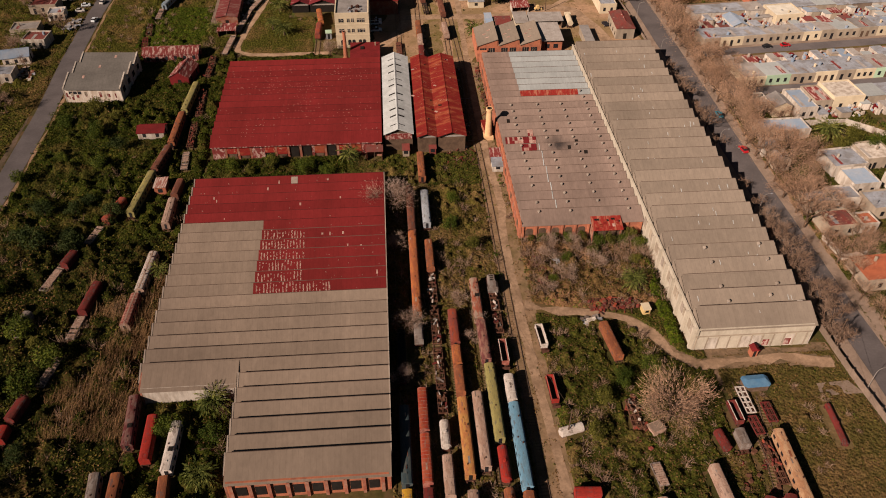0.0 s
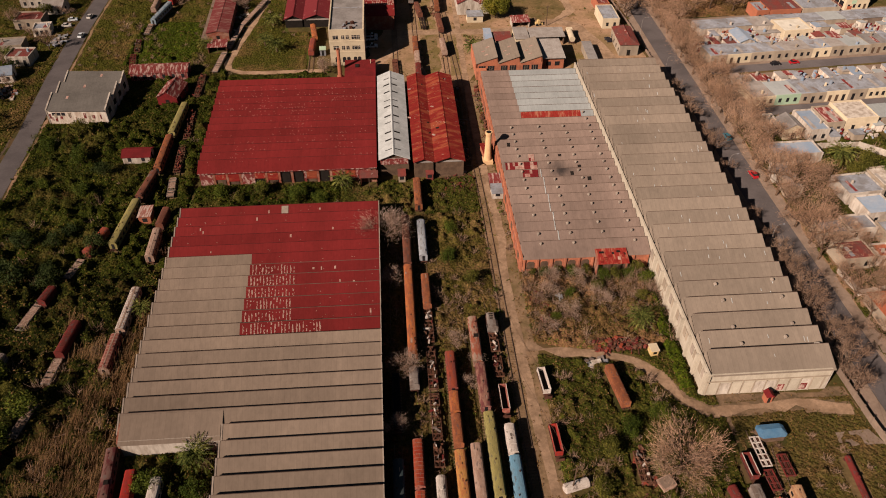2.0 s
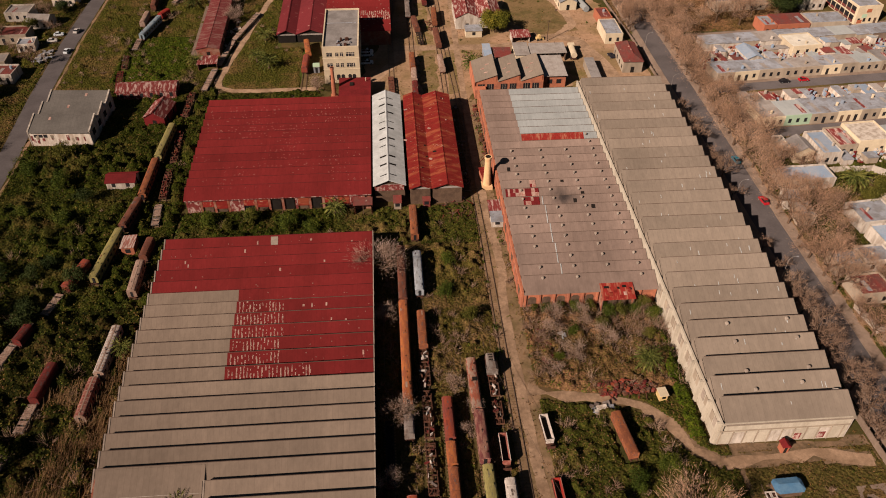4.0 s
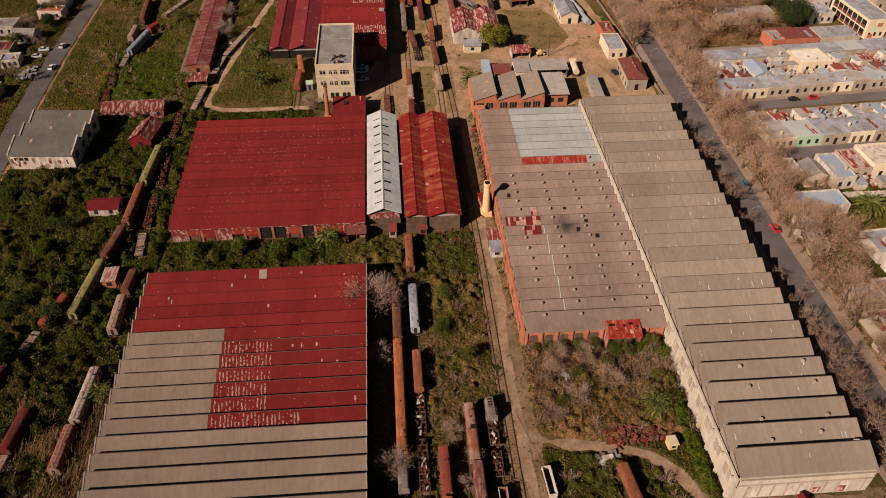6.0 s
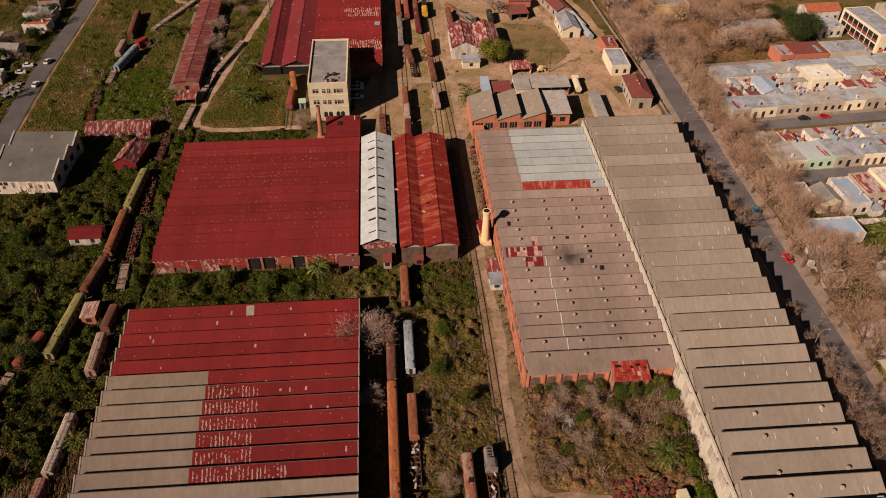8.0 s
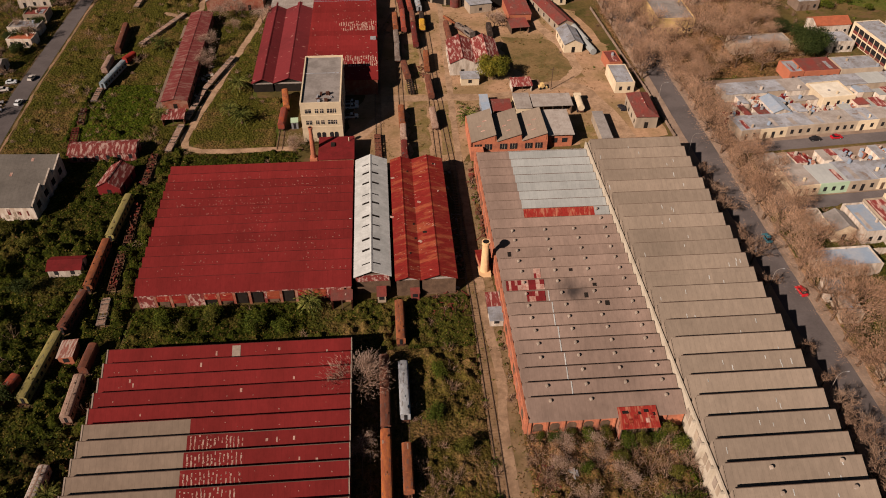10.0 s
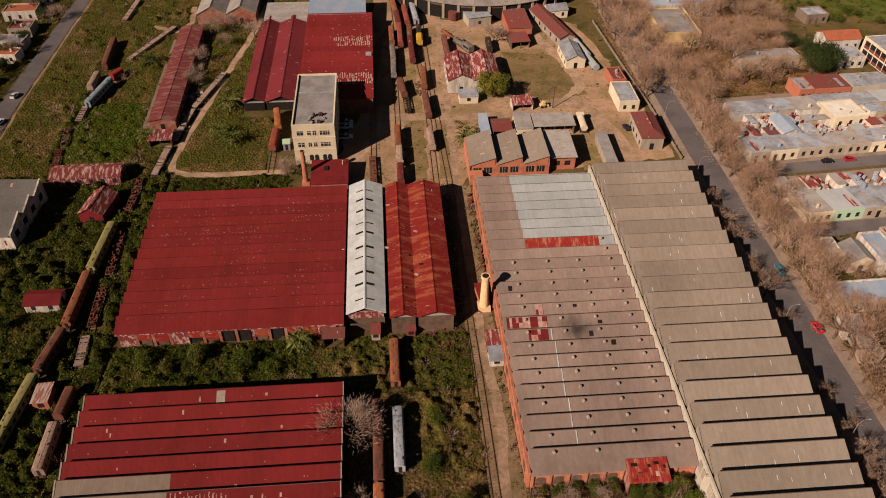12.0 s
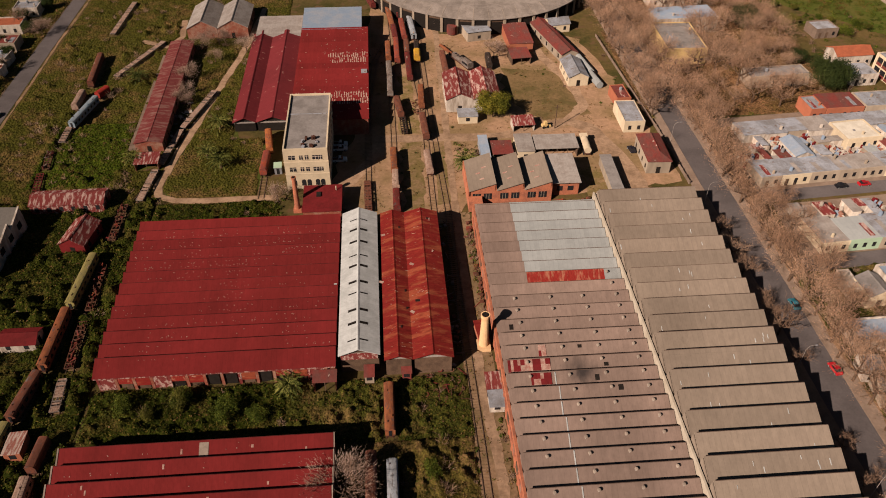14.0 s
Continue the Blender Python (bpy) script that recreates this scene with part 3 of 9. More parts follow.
def gable_shed(name, label, x0, x1, ridge, y0, y1, eave, top, roof, wall_mat, over=0.5):
    t = thing(name, label=label, category="shed")
    for a, b, za, zb in ((x0, ridge, eave, top), (ridge, x1, top, eave)):
        part("roof_slope", Geo().prism([(a, za), (b, zb), (b, zb + 0.13), (a, za + 0.13)], "y", y0 - over, y1 + over), roof, t)
    e = 0.35
    line = [(x0 + e, 0), (x1 - e, 0), (x1 - e, eave), (ridge, top - 0.05), (x0 + e, eave)]
    part("wall", Geo().prism(line, "y", y0, y0 + 0.3), wall_mat, t)
    part("wall", Geo().prism(line, "y", y1 - 0.3, y1), wall_mat, t)
    part("wall", Geo().box(x0 + e, x0 + e + 0.3, y0 + 0.3, y1 - 0.3, 0, eave), wall_mat, t)
    part("wall", Geo().box(x1 - e - 0.3, x1 - e, y0 + 0.3, y1 - 0.3, 0, eave), wall_mat, t)
    part("fascia", Geo().box(x0 + e, x1 - e, y0 - 0.12, y0 - 0.01, eave - 0.55, eave - 0.05), GREY_SHEET, t, "pale sheet fascia under the gable")
    part("ridge_cap", Geo().prism([(ridge - 0.35, top + 0.02), (ridge, top + 0.22), (ridge + 0.35, top + 0.02)], "y", y0 - over, y1 + over), roof, t)
    return t


def train_sheds():
    w = gable_shed("white_train_shed", "narrow train shed with white sheet roof and open slots", -2.8, 5.95, 1.4, 187.0, 232.8, 5.9, 7.7, WHITE_SHEET, TIMBER, 1.0)
    for k in range(10):
        y = 189.0 + 4.5 * k + 0.5 * math.sin(9.0 * k)
        for a, b in ((-0.8, 1.1), (1.7, 3.5)):
            za = 5.9 + 1.8 * (a + 2.8) / 4.2 if a < 0 else 7.7 - 1.8 * (a - 1.4) / 4.55
            zb = 5.9 + 1.8 * (b + 2.8) / 4.2 if b < 1.4 else 7.7 - 1.8 * (b - 1.4) / 4.55
            part("slot", Geo().prism([(a, za + 0.1), (b, zb + 0.1), (b, zb + 0.16), (a, za + 0.16)], "y", y, y + (0.7 if k % 3 else 0.35)), NEAR_BLACK, w, "dark slot in the roof")
    part("loose_sheet", Geo().box(-0.3, 0.3, -2.0, 2.0, 5.2, 5.28, -8, (-3.9, 209.0)), WHITE_SHEET, w, "loose white sheet")
    part("gate", Geo().box(-2.3, 5.4, 186.8, 186.92, 3.9, 5.8), RUST_PALE, w)
    r = gable_shed("red_train_shed", "train shed with rusted red double pitched roof", 6.7, 12.7, 9.7, 185.5, 232.7, 5.6, 6.7, RUST_ROOF, TIMBER, 1.0)
    q = gable_shed("red_train_shed", "train shed with streaked rusty orange double pitched roof", 12.7, 21.2, 16.9, 185.5, 232.7, 5.6, 7.0, RUST_ROOF, TIMBER, 1.0)
    rng = random.Random(2)
    for n in range(12):
        a = rng.uniform(6.6, 19)
        y = rng.uniform(187, 232)
        ridge, x0, x1, top = (9.7, 6.7, 12.7, 6.7) if a < 12.7 else (16.9, 12.7, 21.2, 7.0)
        z = 5.6 + (top - 5.6) * ((a - x0) / (ridge - x0) if a < ridge else (x1 - a) / (x1 - ridge))
        part("bent_sheet", Geo().box(-0.35, 0.35, -0.12, 0.9, z + 0.14, z + 0.2, rng.uniform(50, 120), (a, y)), PEELED if n % 2 else NEAR_BLACK, r if a < 12.7 else q)


EAST_RIDGES = east_hall()
for x, y in ((71.9, 129.0), (85.1, 129.4), (71.8, 123.9), (85.1, 124.1), (71.7, 116.8), (84.7, 116.9), (71.7, 112.0), (81.4, 112.9)):
    low = max(v for v in [105.1] + EAST_RIDGES if v < y)
    vent(x, y, 6.25 + 2.15 * (y - low) / 5.0, 1.15)
flat_hall()
west_hall()
red_hall()
train_sheds()

# ---- roads, paths and tracks ----
BLOCKED = []


def block(x0, x1, y0, y1):
    BLOCKED.append(((x0 + x1) / 2, (y0 + y1) / 2, abs(x1 - x0) / 2, abs(y1 - y0) / 2, 0.0))


def is_free(x, y, pad=0.0):
    for cx, cy, hx, hy, a in BLOCKED:
        dx, dy = x - cx, y - cy
        if abs(dx) > hx + hy + pad or abs(dy) > hx + hy + pad:
            continue
        c, s = math.cos(a), math.sin(a)
        if abs(c * dx + s * dy) < hx + pad and abs(-s * dx + c * dy) < hy + pad:
            return False
    return True


def block_line(points, width):
    for p, q in zip(points, points[1:]):
        BLOCKED.append(((p[0] + q[0]) / 2, (p[1] + q[1]) / 2, math.dist(p, q) / 2, width / 2, math.atan2(q[1] - p[1], q[0] - p[0])))


def way(name, points, width, z, m, label, category, rough=0.15, seed=1, keep=True):
    if keep:
        block_line(points, max(width) if isinstance(width, (list, tuple)) else width)
    return setting(name, strip(points, width, z, 0.06, rough, seed), m, label, category)


for x0, x1, y0, y1 in ((62.0, 89.6, 104.8, 239), (30.2, 62.6, 144.5, 238), (-53.2, -2.9, 98, 168), (-33.3, -2.9, 75.3, 99), (-52.6, -3, 184.6, 233.8), (-3.0, 21.4, 184.8, 233.9),
                       (48.6, 56.2, 140.8, 145)):
    block(x0, x1, y0, y1)

# earth, lawns and dry grass
setting("yard", sheet(wavy([(1.0, 238), (24, 236), (32, 245), (62, 247), (92, 250), (90, 300), (82, 345), (60, 352), (30, 352), (28, 420), (4, 420), (3, 300), (-8, 252)], 4, 1.2, 1), 0.03), YARD, "bare brown earth of the railway yard", "ground")
setting("yard_strip", sheet(wavy([(22.8, 60), (31.5, 60), (31.0, 120), (30.2, 145), (30.2, 240), (24.6, 240), (23.2, 150)], 5, 0.6, 2), 0.025), STRIP_EARTH, "worn brown earth beside the track", "ground")
setting("forecourt", sheet(wavy([(57, 112), (54.5, 104), (61, 96), (86, 97), (93, 99), (93, 104.7), (60.5, 104.7)], 3, 0.8, 3), 0.035), FORECOURT, "trampled dark brown earth before the warehouse", "ground")
setting("lawn", sheet(wavy([(-52, 253), (-27, 252), (-25, 280), (-36, 282), (-45, 300), (-51, 272)], 4, 0.8, 4), 0.02), LAWN, "patchy green lawn", "ground")
setting("lawn", sheet(wavy([(-94, 256), (-66, 256), (-60, 268), (-72, 300), (-80, 292), (-92, 280)], 4, 1.5, 5), 0.02), LAWN, "bright green rough grass", "ground")
setting("dry_field", sheet(wavy([(-100, 300), (-74, 300), (-64, 276), (-68, 345), (-78, 400), (-106, 420)], 6, 2.0, 6), 0.02), DRY, "dry yellow-brown grass", "ground")
setting("dry_field", sheet(wavy([(74, 60), (93, 60), (92.5, 99), (80, 96), (76, 90)], 4, 1.2, 7), 0.02), DRY, "dry mown grass with worn lines", "ground")
setting("dry_field", sheet(wavy([(60, 285), (74, 290), (70, 318), (50, 322), (48, 300)], 4, 1.2, 8), 0.05), DRY, "thin dry grass of the yard", "ground")
setting("lawn", sheet(wavy([(168, 378), (206, 338), (300, 330), (420, 420), (300, 520), (140, 470)], 8, 2.0, 9), 0.02), LAWN, "green grassed embankment", "ground")

setting("yard_grass", sheet(wavy([(13, 242), (19, 241), (19.4, 276), (13, 276)], 3, 0.9, 31), 0.045), YARD_GRASS, "thin worn grass between the tracks", "ground")
setting("yard_grass", sheet(wavy([(22.5, 244), (26, 244), (26, 275), (22.5, 275)], 3, 0.5, 32), 0.045), YARD_GRASS, "thin worn grass beside the track", "ground")
setting("yard_grass", sheet(wavy([(13.2, 281), (19, 281), (18, 318), (14, 318)], 3, 0.9, 33), 0.045), YARD_GRASS, "thin worn grass between the wagons", "ground")
setting("yard_grass", sheet(wavy([(64, 245), (71, 245), (72, 258), (64, 260)], 3, 0.9, 34), 0.045), YARD_GRASS, "thin worn grass beside the workshop", "ground")
way("dirt_road", [(30.4, 40), (29.2, 70), (28.6, 84), (27.6, 104), (27.2, 118), (26.8, 145), (28.2, 158), (27.4, 172), (26.7, 190), (26.6, 222), (27.0, 258), (27.3, 280), (28.0, 302), (29, 350), (27, 420)], 2.1, 0.06, DIRT, "pale beaten dirt road along the tracks", "road", 0.25)
way("dirt_path", [(28.5, 120.5), (36.2, 118.1), (43.9, 117), (51.2, 114.8), (55.5, 110), (58.2, 104.2), (63, 100.6), (71, 101.2), (81, 101.6), (92, 99.5)], [2.0, 2.1, 2.1, 2.3, 2.7, 2.8, 2.6, 2.3, 1.9, 1.6], 0.062, DIRT, "curved dirt path to the warehouse", "path", 0.9, 2)
way("dirt_path", [(5.6, 278.2), (25.5, 277.8), (41.2, 277.3), (56, 280), (66, 285), (72.7, 280.5), (77.4, 263), (79.5, 247), (84, 242)], [4.2, 4.2, 4, 4.2, 4.5, 5, 5.5, 6, 5], 0.066, DIRT, "dusty dirt track across the yard", "path", 0.5, 3)
way("dirt_path", [(66, 285), (74, 295), (72, 312), (68, 325), (62, 345)], 3.6, 0.064, DIRT, "dusty dirt track through dry grass", "path", 0.5, 4)
way("dirt_path", [(-8, 252.5), (-2, 256.5), (4.5, 266), (6.2, 278)], 3.6, 0.061, DIRT, "pale dirt track past the office", "path", 0.5, 5)
way("dirt_path", [(-22, 250.0), (-27, 250.1), (-39, 249.6), (-49.4, 250.2), (-54, 252.6), (-55.3, 257), (-52.5, 276.4), (-46.7, 312), (-41.5, 343), (-38, 380)], 2.3, 0.06, DIRT, "narrow looping sand path round the lawn", "path", 0.3, 6)
way("dirt_path", [(-68, 370), (-66, 355), (-69, 346), (-80, 352)], 2.4, 0.06, DIRT, "pale sand path", "path", 0.3, 7)

# streets
STREET = [(102.6, 40), (102.0, 95), (100.9, 125), (100.3, 170), (100.9, 240), (100.6, 345), (100.6, 520)]
way("road", STREET, 7.2, 0.05, ASPHALT, "worn grey asphalt street in building shade", "road", 0.05, 11)
for off, w, seed in ((5.6, 4.2, 12), (-5.0, 2.8, 13)):
    pts = [(x + off, y) for x, y in STREET]
    way("pavement", pts, w, 0.18, PAVING, "dusty leaf-strewn pavement with a kerb", "pavement", 0.06, seed, False)
    block_line(pts, 1.5)
setting("leaf_litter", strip([(x + 8.6, y) for x, y in STREET if y > 100], 4.6, 0.19, 0.17, 0.5, 21), LITTER, "orange-brown fallen leaves along the pavement", "ground")
for x, y0 in ((109.0, 241.3), (109.0, 213.0), (109.0, 280.6)):
    pts = [(x - 3.2, y0 - 0.35), (x + 40, y0 + 3.3), (x + 130, y0 + 10.9)]
    way("road", pts, 5.0, 0.055, PAVING if y0 > 270 else ASPHALT, "narrow side street between house rows", "road", 0.05, 14)
way("road", [(-108.5, 40), (-108.3, 120), (-107.9, 175), (-109.2, 215), (-112.0, 250), (-113.9, 290), (-114.3, 345), (-114.3, 400), (-113.5, 540)], [6.2, 6.2, 6.0, 6.0, 6.2, 6.0, 5.8, 5.6, 5.6], 0.05, ASPHALT, "wide grey asphalt road at the yard edge", "road", 0.05, 15)
way("verge", [(-104.6, 120), (-104.2, 175), (-105.4, 215), (-108.0, 250), (-109.9, 290), (-110.6, 345), (-110.4, 400)], 0.8, 0.045, YARD, "sandy road verge", "verge", 0.3, 16)
setting("roadside_earth", sheet(wavy([(-112.3, 120), (-111.6, 175), (-113.2, 215), (-116.2, 250), (-117.6, 290), (-117.6, 345), (-117.3, 420), (-165, 420), (-165, 120)], 6, 0.8, 17), 0.02), ROADSIDE, "brown bare earth and leaf litter beside the road", "ground")
way("road", [(40, 352), (36, 372), (20, 386)], 3, 0.055, DIRT, "dirt track by the roundhouse", "road", 0.4, 18)


SLEEPER = surf("earthy_sleepers", (0.21, 0.135, 0.082), (0.13, 0.092, 0.05), 0.3, 2.0, 0.8, 0.95, spread=0.35)


def track(points, sleepers=True, label="rusty railway track on earth"):
    t = thing("railway_track", label=label, category="track", kind="structure")
    for side in (-0.74, 0.74):
        g, pts = Geo(), []
        for i, p in enumerate(points):
            a, b = points[max(0, i - 1)], points[min(len(points) - 1, i + 1)]
            d = math.dist(a, b)
            pts.append((p[0] - (b[1] - a[1]) / d * side, p[1] + (b[0] - a[0]) / d * side))
        part("rail", strip(pts, 0.11, 0.22, 0.16), STEEL, t)
    if sleepers:
        g = Geo()
        for p, q in zip(points, points[1:]):
            n, a = int(math.dist(p, q) / 0.7), math.degrees(math.atan2(q[1] - p[1], q[0] - p[0]))
            for i in range(n):
                s = (i + 0.5) / n
                g.box(-0.12, 0.12, -1.15, 1.15, 0.0, 0.05 + 0.03 * random.random(), a + random.uniform(-2, 2), (p[0] + s * (q[0] - p[0]), p[1] + s * (q[1] - p[1])))
        tagged(part("sleepers", g, SLEEPER, t), kind="stuff")


for x in (-0.1, 3.7, 7.6, 11.5, 14.7, 17.8, 21.6):
    track([(x, 55), (x, 150 if x < 12 else 136)])
track([(24.9, 60), (24.9, 170), (24.7, 190), (24.4, 213), (24.7, 240), (24.0, 262), (23.0, 300), (22, 380)])
track([(10.9, 236), (10.9, 300), (12.5, 340), (11, 400)])
track([(20.7, 238), (20.7, 300), (18, 335), (16, 400)])
track([(3.2, 238), (3.4, 300), (6, 330), (10.5, 345)])
track([(-64.0, 250), (-64.2, 218), (-65, 195), (-66.5, 178), (-68.8, 160), (-72, 140)], label="overgrown railway track in bushes")
track([(-56.5, 262), (-59.5, 249), (-61.5, 240), (-60.4, 205), (-59.2, 170), (-59.2, 130), (-60.4, 116)], label="overgrown railway track in bushes")
track([(66.0, 60), (68.9, 78), (69, 96)], label="rusty siding among scrap")
track([(71.5, 55), (71.2, 84), (72.6, 92)], label="rusty siding among scrap")
track([(-26.2, 250), (-26.2, 283)], label="rusty siding on the lawn")

# ---- railway vehicles ----
PAINT = {}


def paint(key):
    if key not in PAINT:
        a, b, amount = {
            "teal": ((0.045, 0.07, 0.08), (0.09, 0.1, 0.09), 0.6), "yellow": ((0.55, 0.33, 0.04), (0.4, 0.2, 0.04), 0.5), "dark": ((0.035, 0.028, 0.025), (0.06, 0.04, 0.03), 0.6),
            "brown": ((0.19, 0.075, 0.048), (0.12, 0.05, 0.035), 0.8), "orange": ((0.4, 0.14, 0.05), (0.26, 0.085, 0.045), 0.8), "grey": ((0.24, 0.21, 0.19), (0.14, 0.1, 0.08), 0.7),
            "ribred": ((0.3, 0.045, 0.025), (0.34, 0.1, 0.05), 0.7), "darkred": ((0.17, 0.032, 0.028), (0.09, 0.03, 0.024), 0.7), "paleblue": ((0.36, 0.4, 0.44), (0.26, 0.26, 0.26), 0.5),
            "rust": ((0.3, 0.11, 0.05), (0.19, 0.07, 0.04), 0.8), "white": ((0.6, 0.55, 0.5), (0.4, 0.33, 0.28), 0.5), "pale": ((0.4, 0.29, 0.23), (0.3, 0.19, 0.14), 0.8),
            "rustred": ((0.3, 0.07, 0.04), (0.2, 0.06, 0.05), 0.8), "amber": ((0.46, 0.24, 0.08), (0.38, 0.14, 0.06), 0.7), "patchy": ((0.36, 0.26, 0.2), (0.33, 0.09, 0.05), 0.9),
            "patchrust": ((0.3, 0.16, 0.12), (0.16, 0.05, 0.05), 0.9), "olive": ((0.3, 0.265, 0.1), (0.21, 0.18, 0.075), 0.5), "red": ((0.34, 0.035, 0.025), (0.22, 0.03, 0.025), 0.6),
            "lightblue": ((0.16, 0.33, 0.46), (0.17, 0.27, 0.34), 0.5), "cream": ((0.42, 0.27, 0.16), (0.33, 0.17, 0.09), 0.8), "pink": ((0.36, 0.15, 0.115), (0.25, 0.07, 0.055), 0.8),
            "darkround": ((0.12, 0.035, 0.035), (0.2, 0.12, 0.1), 0.8), "steelblue": ((0.2, 0.27, 0.32), (0.3, 0.33, 0.35), 0.5), "scrap": ((0.1, 0.045, 0.03), (0.16, 0.08, 0.05), 0.9),
        }[key]
        PAINT[key] = surf(key + "_paint", tuple(0.85 * v for v in a), tuple(0.85 * v for v in b), 0.5, 2.5, amount, 0.75, space="Object", spread=0.32, bump=0.15, edge=(0.44, 0.56), stretch=(0.8, 1.6, 1.6), speck=tuple(0.5 * v + 0.04 for v in b), speck_scale=0.9, speck_cut=0.6)
    return PAINT[key]


RIBBED = {"ribred": "ribred", "whiterib": "white", "pinkrib": "pale", "palerib": "pale"}
ALIAS = {"whiterib": "white", "pinkrib": "pink", "palerib": "pale", "whitehole": "white", "orangebox": "orange", "redbrown": "brown", "palegrey": "grey", "greytop": "grey",
         "orangered": "rustred", "palered": "pink", "dirt": "rust", "greypale": "pale", "cranejib": "rust", "palebrown": "pale", "brownred": "brown", "yellowdark": "dark",
         "frame": "pale", "scrapred": "scrap", "timber": "brown", "pinkwhite": "pink", "whitegond": "white", "redgond": "red", "darkredlong": "darkred"}
WORDS = {"teal": "dark teal", "ribred": "rust red ribbed", "darkred": "dark red", "paleblue": "pale blue-grey", "pale": "pale faded", "rustred": "rust red", "amber": "yellow-orange", "patchy": "white and red flaking",
         "patchrust": "pale rust-patched", "olive": "olive yellow", "lightblue": "light blue", "cream": "cream and rust brown", "darkround": "dark maroon", "steelblue": "steel blue", "scrap": "rusted", "rust": "orange rust"}


def bogie(owner, x, wide=2.0):
    g = Geo()
    g.box(x - 1.3, x + 1.3, -wide / 2 - 0.05, -wide / 2 + 0.1, 0.45, 0.8).box(x - 1.3, x + 1.3, wide / 2 - 0.1, wide / 2 + 0.05, 0.45, 0.8).box(x - 0.25, x + 0.25, -wide / 2, wide / 2, 0.5, 0.8)
    for dx in (-0.85, 0.85):
        for y in (-0.76, 0.76):
            g.tube((x + dx, y - 0.06, 0.66), (x + dx, y + 0.06, 0.66), 0.44, 0.44, 10)
        g.tube((x + dx, -0.76, 0.66), (x + dx, 0.76, 0.66), 0.07, 0.07, 6)
    part("bogie", g, IRON, owner)


def arc_roof(w, z0, rise, n=8):
    top = [(-w / 2 + w * i / n, z0 + rise * (1 - (2 * i / n - 1) ** 2) ** 0.6) for i in range(n + 1)]
    return top + [(x, z - 0.09) for x, z in reversed(top)]


